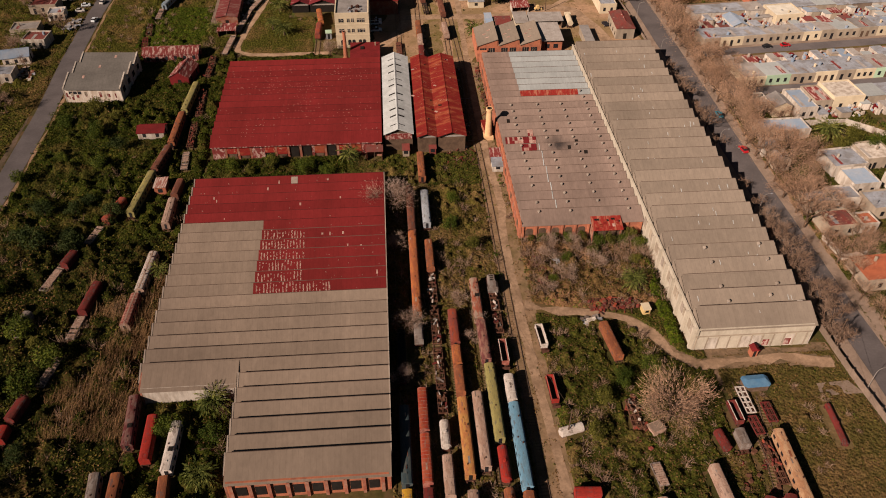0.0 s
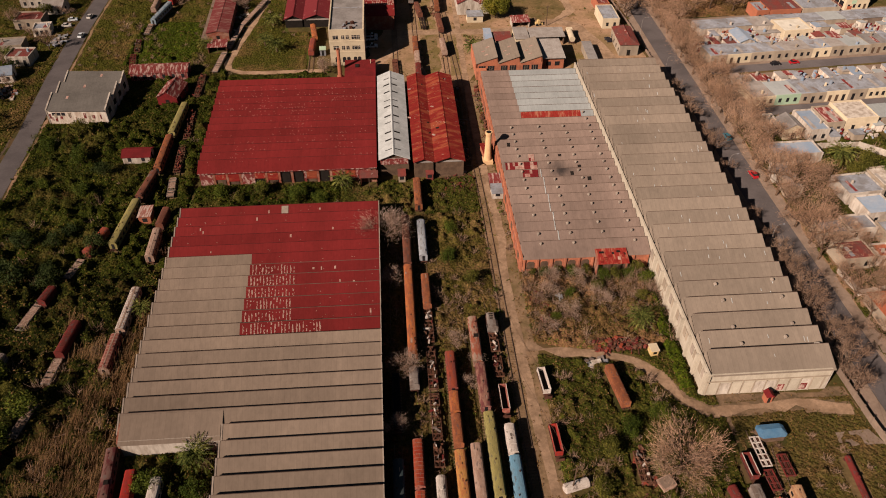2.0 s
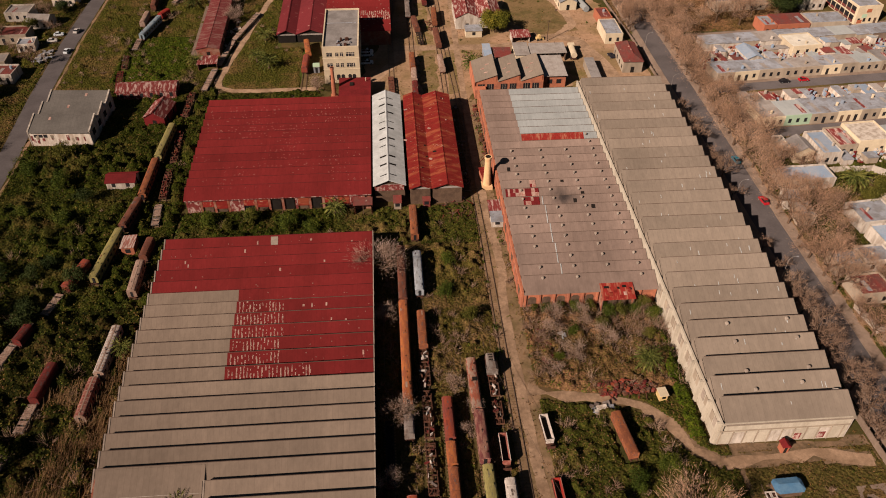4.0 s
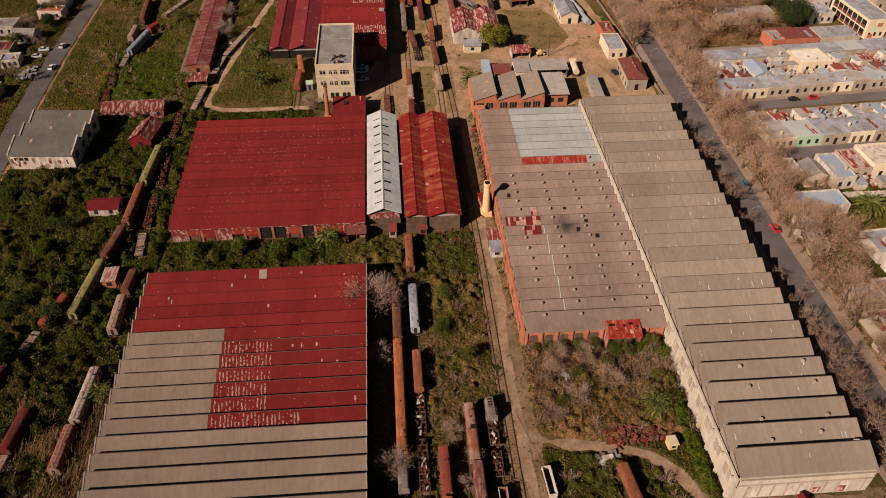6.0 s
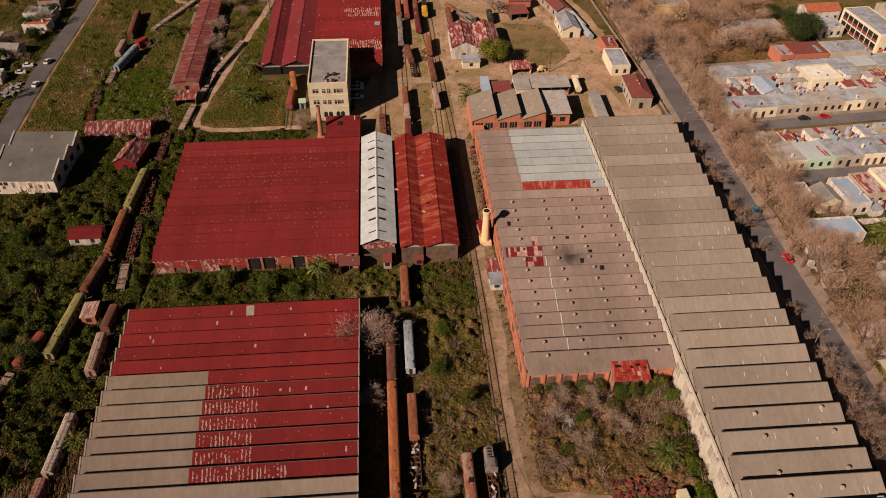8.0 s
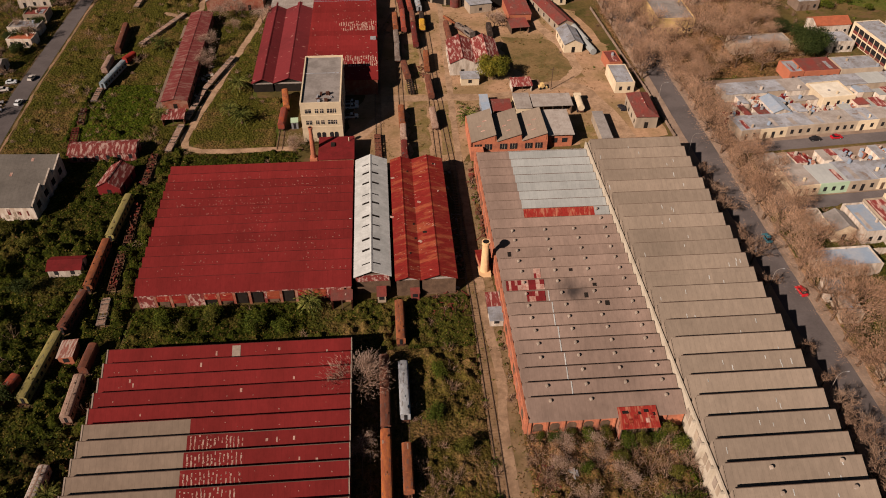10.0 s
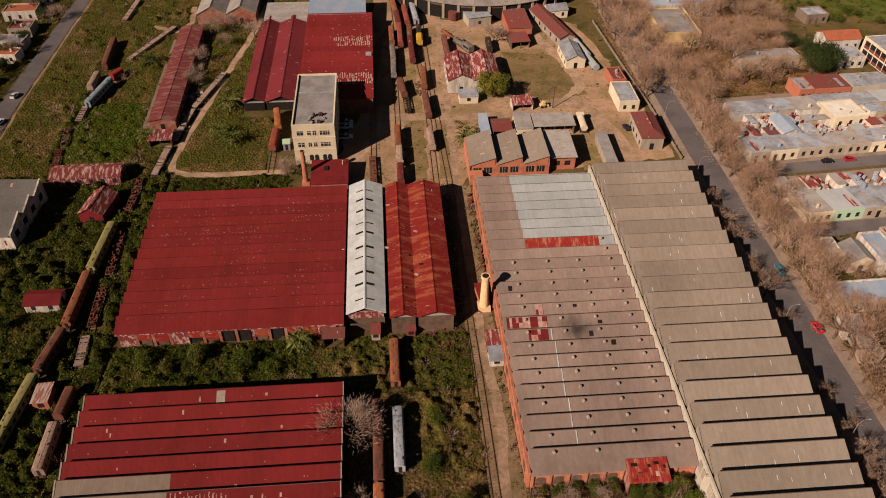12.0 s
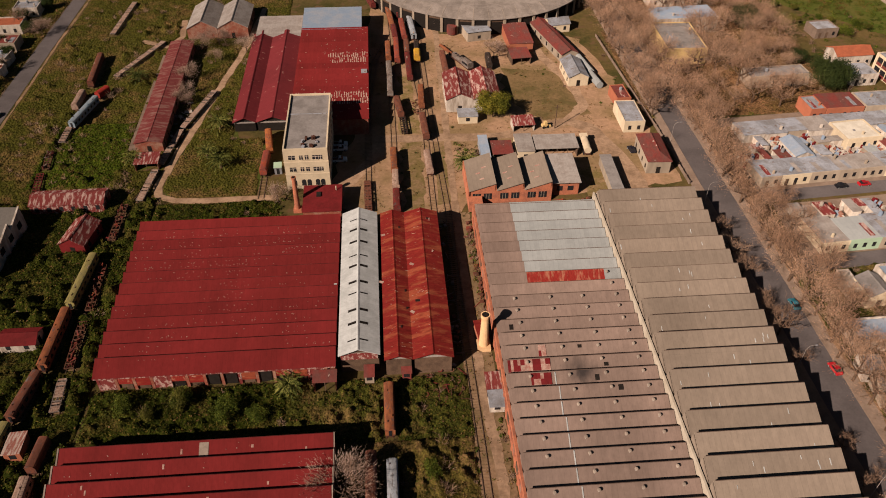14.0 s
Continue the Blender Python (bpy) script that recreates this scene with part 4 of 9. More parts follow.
def wagon(kind, colour, x, y, heading, length, seed):
    rng = random.Random(seed)
    base = ALIAS.get(colour, colour)
    m = paint(base)
    word = WORDS.get(base, base)
    name, label, cat = {"coach": ("railway_coach", f"abandoned {word} railway coach with weathered arched roof", "railway coach"), "box": ("boxcar", f"abandoned {word} goods wagon with closed body", "boxcar"),
                        "gond": ("gondola_wagon", f"open {word} goods wagon, empty and dark inside", "open wagon"), "flat": ("flat_wagon", f"{word} flat wagon frame heaped with scrap parts", "flat wagon"),
                        "tank": ("tank_wagon", f"{word} cylindrical tank lying among weeds", "tank"), "loco": ("shunting_locomotive", f"derelict {word} shunting locomotive with open hood", "locomotive")}[kind]
    t = thing(name, (x, y, 0.2 if kind not in ("tank",) else 0.0), heading, label, cat, "railway vehicles of the yard")
    BLOCKED.append((x, y, length / 2, 1.5, radians(heading)))
    t.scale = (1.0, {"coach": 0.74, "box": 0.7, "gond": 0.66, "flat": 0.76}.get(kind, 0.85), 0.82)
    h, w = length / 2 - 0.25, 2.8
    if kind in ("coach", "box"):
        z0, z1, rise = 1.05, (3.35 if kind == "coach" else 3.1), (0.5 if kind == "coach" else 0.42)
        g = Geo()
        line = [(-w / 2 + 0.06, z0), (w / 2 - 0.06, z0)] + [(p, q - 0.1) for p, q in reversed(arc_roof(w - 0.1, z1, rise)[:9])]
        part("body", Geo().prism([(p, q) for p, q in line], "x", -h + 0.05, h - 0.05), m, t)
        part("roof", Geo().prism(arc_roof(w + 0.06, z1, rise), "x", -h - 0.12, h + 0.12), m, t)
        part("underframe", Geo().box(-h, h, -1.2, 1.2, 0.8, 1.06), IRON, t)
        for q in (-1, 1):
            bogie(t, q * max(1.2, h - 2.0))
            part("buffer_beam", Geo().box(q * h - 0.12, q * h + 0.12, -1.2, 1.2, 0.75, 1.1).tube((q * h, -0.85, 0.95), (q * (h + 0.45), -0.85, 0.95), 0.14, 0.2, 8).tube((q * h, 0.85, 0.95), (q * (h + 0.45), 0.85, 0.95), 0.14, 0.2, 8), IRON, t)
        if colour in RIBBED or kind == "box":
            step = 0.8 if colour in RIBBED else 1.5
            n = int(2 * h / step)
            for i in range(n + 1):
                u = -h + 2 * h * i / n
                part("rib", Geo().prism([(-1.42, z0), (-1.42, z1)] + arc_roof(w + 0.1, z1, rise + 0.05)[1:8] + [(1.42, z1), (1.42, z0)], "x", u - 0.055, u + 0.055), paint("pink") if colour == "ribred" else paint("pale") if colour in RIBBED else m, t)
            if colour in RIBBED and colour != "ribred":
                part("roof_walk", Geo().box(-h, h, -0.2, 0.2, z1 + rise - 0.01, z1 + rise + 0.06).box(-h, h, -0.95, -0.85, z1 + 0.27, z1 + 0.36).box(-h, h, 0.85, 0.95, z1 + 0.27, z1 + 0.36), paint("pale"), t)
        if kind == "box":
            for side in (-1, 1):
                part("door", Geo().box(-0.9, 0.9, side * 1.39 - 0.04, side * 1.39 + 0.04, z0 + 0.1, z1 - 0.1), m, t)
        else:
            n = max(3, int(2 * h / 1.9))
            for side in (-1, 1):
                for i in range(n):
                    u = -h + 1.0 + (2 * h - 2.0) * i / (n - 1)
                    part("window", Geo().box(u - 0.45, u + 0.45, side * 1.36 - 0.03, side * 1.36 + 0.03, 2.0, 2.85), GLASS_DARK, t)
            for i in range(max(2, int(h / 1.6))):
                u, v = rng.uniform(-h + 0.6, h - 0.6), rng.choice((-0.55, 0.0, 0.55))
                part("roof_vent", Geo().box(u - 0.16, u + 0.16, v - 0.12, v + 0.12, z1 + rise * 0.7, z1 + rise + 0.16), m if rng.random() < 0.6 else IRON, t)
            for q in (-1, 1):
                part("end_door", Geo().box(q * h - 0.06, q * h + 0.06, -0.4, 0.4, 1.1, 3.0), GLASS_DARK, t)
        if colour in ("whitehole", "patchy", "darkround") and kind in ("coach", "box"):
            u = rng.uniform(-0.3, 0.3) * h
            part("roof_hole", Geo().box(u - 0.5, u + 0.5, -0.75, 0.35, z1 + rise - 0.12, z1 + rise + 0.03), NEAR_BLACK, t, "dark rusted hole in the roof")
        for i in range(int(length / 5)):
            u, v = rng.uniform(-h, h - 1), rng.uniform(-1.0, 0.6)
            part("roof_sheet", Geo().box(u, u + rng.uniform(0.5, 1.6), v, v + rng.uniform(0.25, 0.6), z1 + rise * (1 - (v / 1.5) ** 2) ** 0.6 - 0.12, z1 + rise * (1 - (v / 1.5) ** 2) ** 0.6 + 0.015), paint(rng.choice(("rust", "pale", "grey"))) if rng.random() < 0.5 else m, t)
    elif kind == "gond":
        inner = paint("dark")
        g = Geo()
        for side in (-1, 1):
            g.prism([(side * 1.2, 2.6), (side * 1.1, 2.6), (side * 0.85, 1.05), (side * 1.0, 1.05)], "x", -h, h)
        part("side", g, m, t)
        for q in (-1, 1):
            part("end", Geo().box(q * h - 0.08, q * h + 0.08, -1.18, 1.18, 1.05, 2.55), m, t)
        part("floor", Geo().box(-h, h, -1.1, 1.1, 1.0, 1.12), inner, t, "dark wagon floor")
        part("rim", Geo().box(-h, h, -1.26, -1.08, 2.56, 2.68).box(-h, h, 1.08, 1.26, 2.56, 2.68), paint("pink") if colour == "redgond" else paint("white") if colour != "dark" else m, t)
        part("underframe", Geo().box(-h - 0.9, h + 0.9, -0.9, 0.9, 0.75, 0.98), IRON, t)
        part("platform_rail", Geo().box(-h - 1.3, -h - 1.2, -1.2, 1.2, 0.9, 1.9).box(-h - 1.3, -h, -1.2, -1.1, 0.9, 1.0).box(-h - 1.3, -h, 1.1, 1.2, 0.9, 1.0), IRON, t)
        for q in (-1, 1):
            bogie(t, q * max(1.2, h - 1.2))
    elif kind == "flat":
        f = paint("white") if colour == "frame" else m if base != "pale" else paint("grey")
        part("frame", Geo().box(-h, h, -1.3, -1.1, 0.85, 1.15).box(-h, h, 1.1, 1.3, 0.85, 1.15).box(-h, h, -0.25, -0.1, 0.8, 1.1).box(-h, h, 0.1, 0.25, 0.8, 1.1), f, t)
        n = max(3, int(length / 1.3))
        for i in range(n + 1):
            u = -h + 2 * h * i / n
            part("cross_bar", Geo().box(u - 0.1, u + 0.1, -1.3, 1.3, 0.9, 1.18), f, t)
        if colour in ("pale", "grey", "timber"):
            for i in range(int(length / 0.45)):
                u = -h + 0.45 * i
                if rng.random() < 0.75:
                    part("plank", Geo().box(u, u + 0.36, -1.3 + rng.uniform(0, 0.25), 1.3 - rng.uniform(0, 0.4), 1.18, 1.25), paint("pale") if colour != "timber" else paint("brown"), t)
        for q in (-1, 1):
            bogie(t, q * max(1.2, h - 1.4))
        if colour.startswith("scrap"):
            for i in range(int(length * 1.6)):
                u, v, a = rng.uniform(-h, h), rng.uniform(-1.1, 1.1), rng.uniform(0, 180)
                k = rng.random()
                g = Geo()
                if k < 0.5:
                    g.box(-rng.uniform(0.2, 0.7), 0.4, -0.12, 0.14, 1.1, rng.uniform(1.3, 1.9), a, (u, v))
                elif k < 0.8:
                    g.tube((u, v - 0.1, 1.6), (u + rng.uniform(-0.1, 0.1), v + 0.1, 1.6), 0.42, 0.42, 9)
                else:
                    g.box(-0.8, 0.9, -0.2, 0.25, 1.2, 1.3, a, (u, v))
                part("scrap_piece", g, paint(rng.choice(("scrap", "scrap", "scrap", "darkred", "grey", "white") if colour == "scrap" else ("darkred", "scrap", "rustred"))), t)
    elif kind == "tank":
        g, r = Geo(), 1.15 if "long" not in colour and colour != "cranejib" else 0.7
        zc = r + (0.9 if colour in ("white", "red", "rust") and heading > 60 else 0.05)
        g.tube((-h, 0, zc), (h, 0, zc), r, r, 16)
        for q in (-1, 1):
            g.tube((q * h, 0, zc), (q * (h + 0.3), 0, zc), r * 0.98, r * 0.55, 16)
        part("shell", g, m, t)
        for i in range(4):
            u = -h + 2 * h * (i + 0.5) / 4
            part("hoop", Geo().tube((u - 0.05, 0, zc), (u + 0.05, 0, zc), r + 0.03, r + 0.03, 16), m, t)
        part("dome", Geo().tube((0, 0, zc + r * 0.9), (0, 0, zc + r + 0.35), 0.35, 0.32, 10), m, t)
        part("saddle", Geo().box(-h, -h + 0.5, -0.8, 0.8, 0.0, zc - r * 0.6).box(h - 0.5, h, -0.8, 0.8, 0.0, zc - r * 0.6), IRON, t)
        if zc > 1.5:
            for q in (-1, 1):
                bogie(t, q * max(1.0, h - 1.3))
    else:
        part("frame", Geo().box(-h, h, -1.35, 1.35, 0.85, 1.2), IRON, t)
        part("cab", Geo().prism([(-1.35, 1.2), (1.35, 1.2), (1.35, 3.3), (0.8, 3.7), (-0.8, 3.7), (-1.35, 3.3)], "x", -h + 0.2, -h + 0.42 * 2 * h), m if colour != "yellowdark" else paint("yellow"), t)
        part("hood", Geo().prism([(-1.1, 1.2), (1.1, 1.2), (1.1, 2.6), (0.8, 2.9), (-0.8, 2.9), (-1.1, 2.6)], "x", -h + 0.42 * 2 * h, h - 0.3), m, t)
        for i in range(4):
            u = -0.1 * h + i * 0.25 * h
            part("hood_opening", Geo().box(u, u + 0.14 * h, -0.5, 0.5, 2.86, 2.94), NEAR_BLACK, t)
        for side in (-1, 1):
            part("window", Geo().box(-h + 0.5, -h + 0.35 * 2 * h, side * 1.36 - 0.02, side * 1.36 + 0.02, 2.2, 3.1), GLASS_DARK, t)
        for q in (-1, 1):
            bogie(t, q * max(1.2, h - 1.9))


YARD_WEST = [
    ('coach', 'teal', -0.1, 83.1, 90.0, 17.7),
    ('box', 'yellow', -0.1, 71.1, 90.0, 5.2),
    ('gond', 'dark', -0.1, 106.3, 90.0, 13.4),
    ('coach', 'brown', 3.7, 155.0, 90.0, 18.5),
    ('coach', 'orange', 3.7, 131.2, 90.0, 28.2),
    ('box', 'grey', 3.7, 111.4, 90.0, 5.0),
    ('box', 'ribred', 3.7, 91.0, 90.0, 10.5),
    ('box', 'ribred', 3.7, 79.9, 90.0, 11.0),
    ('box', 'darkred', 3.7, 71.0, 90.0, 5.5),
    ('coach', 'paleblue', 7.6, 155.2, 90.0, 14.0),
    ('box', 'rust', 7.6, 136.9, 90.0, 10.4),
    ('flat', 'scrap', 7.6, 127.7, 90.0, 11.7),
    ('flat', 'scrap', 7.6, 114.9, 90.0, 12.0),
    ('flat', 'scrap', 7.6, 102.4, 90.0, 11.6),
    ('flat', 'scrap', 7.6, 93.4, 90.0, 5.5),
    ('tank', 'white', 7.6, 85.5, 90.0, 6.2),
    ('box', 'pale', 7.6, 76.0, 90.0, 8.8),
    ('coach', 'rust', 7.4, 174.4, 90.0, 12.1),
]
YARD_EAST = [
    ('coach', 'rustred', 11.5, 112.5, 90.0, 10.0),
    ('box', 'orange', 11.5, 104.5, 90.0, 5.3),
    ('box', 'rust', 11.5, 98.0, 90.0, 7.1),
    ('coach', 'amber', 11.5, 84.3, 90.0, 17.9),
    ('coach', 'patchy', 17.3, 120.7, 90.0, 13.1),
    ('coach', 'patchrust', 17.6, 108.2, 90.0, 11.5),
    ('coach', 'olive', 17.9, 92.2, 90.0, 18.8),
    ('tank', 'red', 18.1, 78.4, 90.0, 7.5),
    ('tank', 'rust', 18.2, 71.0, 90.0, 4.5),
    ('coach', 'pale', 14.6, 85.7, 90.0, 17.6),
    ('coach', 'pale', 11.5, 70.1, 86.0, 5.1),
    ('loco', 'grey', 21.6, 126.3, 90.0, 5.9),
    ('flat', 'scrap', 21.6, 121.7, 90.0, 7.0),
    ('flat', 'scrap', 21.6, 114.3, 90.0, 6.0),
    ('gond', 'pinkwhite', 21.6, 105.5, 90.0, 6.7),
    ('box', 'white', 21.6, 95.3, 90.0, 6.7),
    ('coach', 'lightblue', 21.6, 81.9, 90.0, 19.1),
    ('box', 'rust', 21.6, 69.5, 90.0, 5.1),
]
SCRAP_LINES = [
    ('gond', 'whitegond', 30.4, 109.5, 93.6, 6.4),
    ('gond', 'redgond', 30.2, 95.1, 91.2, 6.8),
    ('box', 'red', 32.2, 71.2, 176.2, 5.1),
    ('tank', 'white', 32.3, 85.5, 14.3, 5.1),
    ('box', 'rust', 45.2, 106.9, 97.1, 10.2),
    ('flat', 'scrap', 45.4, 88.7, 89.1, 6.9),
    ('flat', 'grey', 46.6, 74.8, 95.8, 5.2),
    ('box', 'pale', 56.9, 70.5, 93.0, 9.7),
    ('box', 'pale', 45.2, 67.2, 91.0, 4.2),
    ('flat', 'frame', 68.9, 90.4, 91.0, 7.0),
    ('gond', 'darkred', 65.4, 87.1, 91.4, 5.4),
    ('box', 'greytop', 64.3, 80.7, 91.2, 4.0),
    ('tank', 'darkred', 60.9, 81.3, 98.0, 4.6),
    ('flat', 'darkred', 68.7, 84.3, 93.3, 4.7),
    ('flat', 'darkred', 72.5, 87.2, 90.8, 5.1),
    ('flat', 'scrapred', 68.9, 75.9, 90.0, 9.8),
    ('coach', 'cream', 71.2, 73.0, 88.0, 18.0),
    ('box', 'darkred', 63.7, 65.6, 71.7, 5.5),
    ('box', 'darkred', 67.6, 65.6, 76.0, 5.9),
    ('tank', 'darkredlong', 84.8, 83.7, 85.8, 9.9),
]
WEST_LINES = [
    ('coach', 'whiterib', -59.5, 134.7, 87.2, 13.5),
    ('coach', 'pinkrib', -60.3, 122.0, 88.2, 10.1),
    ('coach', 'darkround', -53.0, 91.7, 95.2, 12.1),
    ('box', 'red', -48.8, 87.7, 92.4, 10.5),
    ('coach', 'whitehole', -44.0, 85.3, 89.6, 11.2),
    ('box', 'rust', -43.8, 76.1, 95.6, 6.1),
    ('coach', 'grey', -56.2, 77.0, 96.4, 6.8),
    ('coach', 'rust', -52.5, 76.8, 92.9, 6.7),
    ('coach', 'olive', -64.1, 217.0, 86.9, 17.4),
    ('coach', 'rust', -64.8, 198.4, 89.3, 17.1),
    ('coach', 'brown', -66.0, 182.6, 81.4, 11.9),
    ('coach', 'olive', -68.0, 166.5, 84.0, 18.3),
]
WEST_OUTER = [
    ('box', 'rustred', -73.4, 159.6, 74.3, 9.5),
    ('flat', 'pale', -76.6, 150.8, 75.6, 6.8),
    ('flat', 'pale', -81.3, 138.1, 76.8, 14.5),
    ('box', 'darkred', -79.4, 140.8, 75.6, 5.0),
    ('box', 'palegrey', -83.3, 119.6, 80.8, 6.8),
    ('box', 'redbrown', -58.8, 168.2, 85.4, 7.2),
    ('coach', 'palerib', -58.9, 157.5, 90.9, 10.9),
    ('box', 'darkred', -70.6, 127.0, 83.2, 9.7),
    ('flat', 'pale', -71.8, 118.8, 84.5, 7.0),
    ('flat', 'pale', -73.5, 106.4, 77.4, 8.4),
    ('box', 'darkred', -76.2, 96.3, 78.2, 6.0),
    ('box', 'red', -77.0, 90.4, 87.1, 3.5),
    ('flat', 'scrapred', -61.8, 240.5, 90.4, 15.1),
    ('flat', 'scrapred', -60.8, 215.5, 93.2, 15.9),
    ('flat', 'scrapred', -60.3, 197.2, 93.3, 14.1),
    ('flat', 'pale', -59.8, 183.0, 95.1, 8.6),
]
NORTH_YARD = [
    ('box', 'rust', 11.8, 365.3, 95.0, 20.1),
    ('box', 'darkred', 13.3, 349.8, 93.2, 10.9),
    ('box', 'rustred', 13.7, 335.1, 90.1, 16.9),
    ('box', 'rustred', 16.5, 352.6, 93.2, 15.3),
    ('coach', 'paleblue', 19.7, 357.1, 93.8, 22.7),
    ('loco', 'yellowdark', 20.9, 334.6, 88.2, 14.6),
    ('box', 'brownred', 17.4, 336.7, 89.6, 10.1),
    ('box', 'darkred', 17.5, 322.3, 90.8, 17.2),
    ('box', 'rust', 10.6, 334.5, 90.3, 12.2),
    ('box', 'grey', 10.7, 319.4, 90.8, 10.5),
    ('box', 'grey', 10.7, 308.2, 89.3, 10.5),
    ('box', 'brown', 30.1, 323.6, 91.4, 16.0),
    ('box', 'darkred', 4.5, 379.5, 105.9, 8.2),
    ('box', 'darkred', 14.7, 375.2, 95.1, 19.2),
]
NORTH_SPUR = [
    ('box', 'brownred', 13.2, 294.4, 96.2, 10.3),
    ('flat', 'dark', 14.3, 284.9, 92.5, 10.9),
    ('box', 'rust', 20.7, 300.6, 88.5, 12.4),
    ('box', 'brownred', 20.7, 282.1, 92.1, 12.8),
    ('box', 'dirt', 10.8, 263.6, 90.1, 10.6),
    ('box', 'greypale', 11.0, 253.6, 89.5, 7.7),
    ('box', 'darkred', 11.0, 244.3, 89.3, 8.2),
    ('box', 'greypale', 20.7, 262.0, 92.0, 10.0),
    ('flat', 'timber', 3.2, 247.8, 91.2, 13.6),
    ('box', 'dark', 45.9, 324.8, 88.4, 8.4),
    ('tank', 'cranejib', 31.7, 337.3, 116.1, 8.1),
    ('loco', 'grey', 36.6, 325.7, 116.6, 11.9),
]
NORTH_WEST = [
    ('coach', 'steelblue', -85.7, 297.0, 78.2, 16.3),
    ('box', 'red', -83.4, 309.8, 63.8, 5.3),
    ('box', 'palebrown', -89.6, 305.1, 89.9, 9.9),
    ('flat', 'darkred', -88.2, 259.6, 99.3, 9.7),
    ('box', 'orange', -26.2, 276.2, 97.3, 10.9),
    ('box', 'rustred', -26.2, 264.6, 88.4, 9.9),
    ('flat', 'grey', -88.2, 285.1, 90.5, 8.7),
    ('flat', 'scrap', -89.0, 271.2, 98.2, 9.6),
    ('flat', 'grey', -57.8, 256.9, 84.5, 14.8),
    ('flat', 'grey', -55.2, 276.3, 82.1, 18.6),
    ('flat', 'grey', -50.6, 298.6, 74.1, 23.8),
    ('flat', 'grey', -77.1, 335.7, 67.0, 28.0),
    ('flat', 'grey', -91.3, 371.8, 86.7, 29.3),
    ('box', 'brownred', -89.8, 326.2, 94.8, 21.0),
]
for n, row in enumerate(YARD_WEST + YARD_EAST + SCRAP_LINES + WEST_LINES + WEST_OUTER + NORTH_YARD + NORTH_SPUR + NORTH_WEST):
    wagon(*row, 100 + n)

# ---- buildings ----
BLUE_SHEET = surf("blue_sheet_roof", (0.22, 0.29, 0.38), (0.3, 0.33, 0.37), 0.25, 1.5, 0.7, 0.6, spread=0.15, ribs=0.25)
TILE_ORANGE = surf("orange_tile_roof", (0.38, 0.12, 0.062), (0.27, 0.09, 0.05), 0.5, 3.0, 0.6, 0.85, spread=0.25)
GREEN_PAINT = surf("pale_green_wall", (0.36, 0.5, 0.36), (0.3, 0.4, 0.3), 0.5, 2.0, 0.5, 0.85, spread=0.1)
YELLOW_WALL = surf("ochre_yellow_wall", (0.54, 0.4, 0.18), (0.4, 0.28, 0.13), 0.5, 2.0, 0.6, 0.9, spread=0.2)
ORANGE_WALL = surf("terracotta_wall", (0.36, 0.13, 0.075), (0.26, 0.1, 0.06), 0.5, 2.0, 0.5, 0.9, spread=0.15)
CREAM_ROOF = surf("limewashed_flat_roof", (0.52, 0.5, 0.43), (0.36, 0.33, 0.27), 0.4, 1.5, 0.5, 0.85, spread=0.12)
PALE_ROOF = surf("pale_grey_roof", (0.265, 0.285, 0.32), (0.185, 0.185, 0.19), 0.3, 1.6, 0.9, 0.8, spread=0.3, sheets=(2.3, 4.0), speck=(0.17, 0.14, 0.125), speck_scale=0.55, speck_cut=0.64)


def facade(owner, y, x0, x1, z_top, n, front=-1, seed=0):
    """Doors and windows along a house front, each let into the wall."""
    rng = random.Random(seed)
    step = (x1 - x0) / n
    for i in range(n):
        u = x0 + step * (i + 0.5)
        door = rng.random() < 0.35
        lo, hi, w = (0.05, 2.3, 0.5) if door else (1.0, 2.4, 0.48)
        part("door" if door else "window", Geo().box(u - w, u + w, y - 0.03, y + 0.03, lo, min(hi, z_top - 0.5)), TIMBER if door and rng.random() < 0.5 else GLASS_DARK, owner)


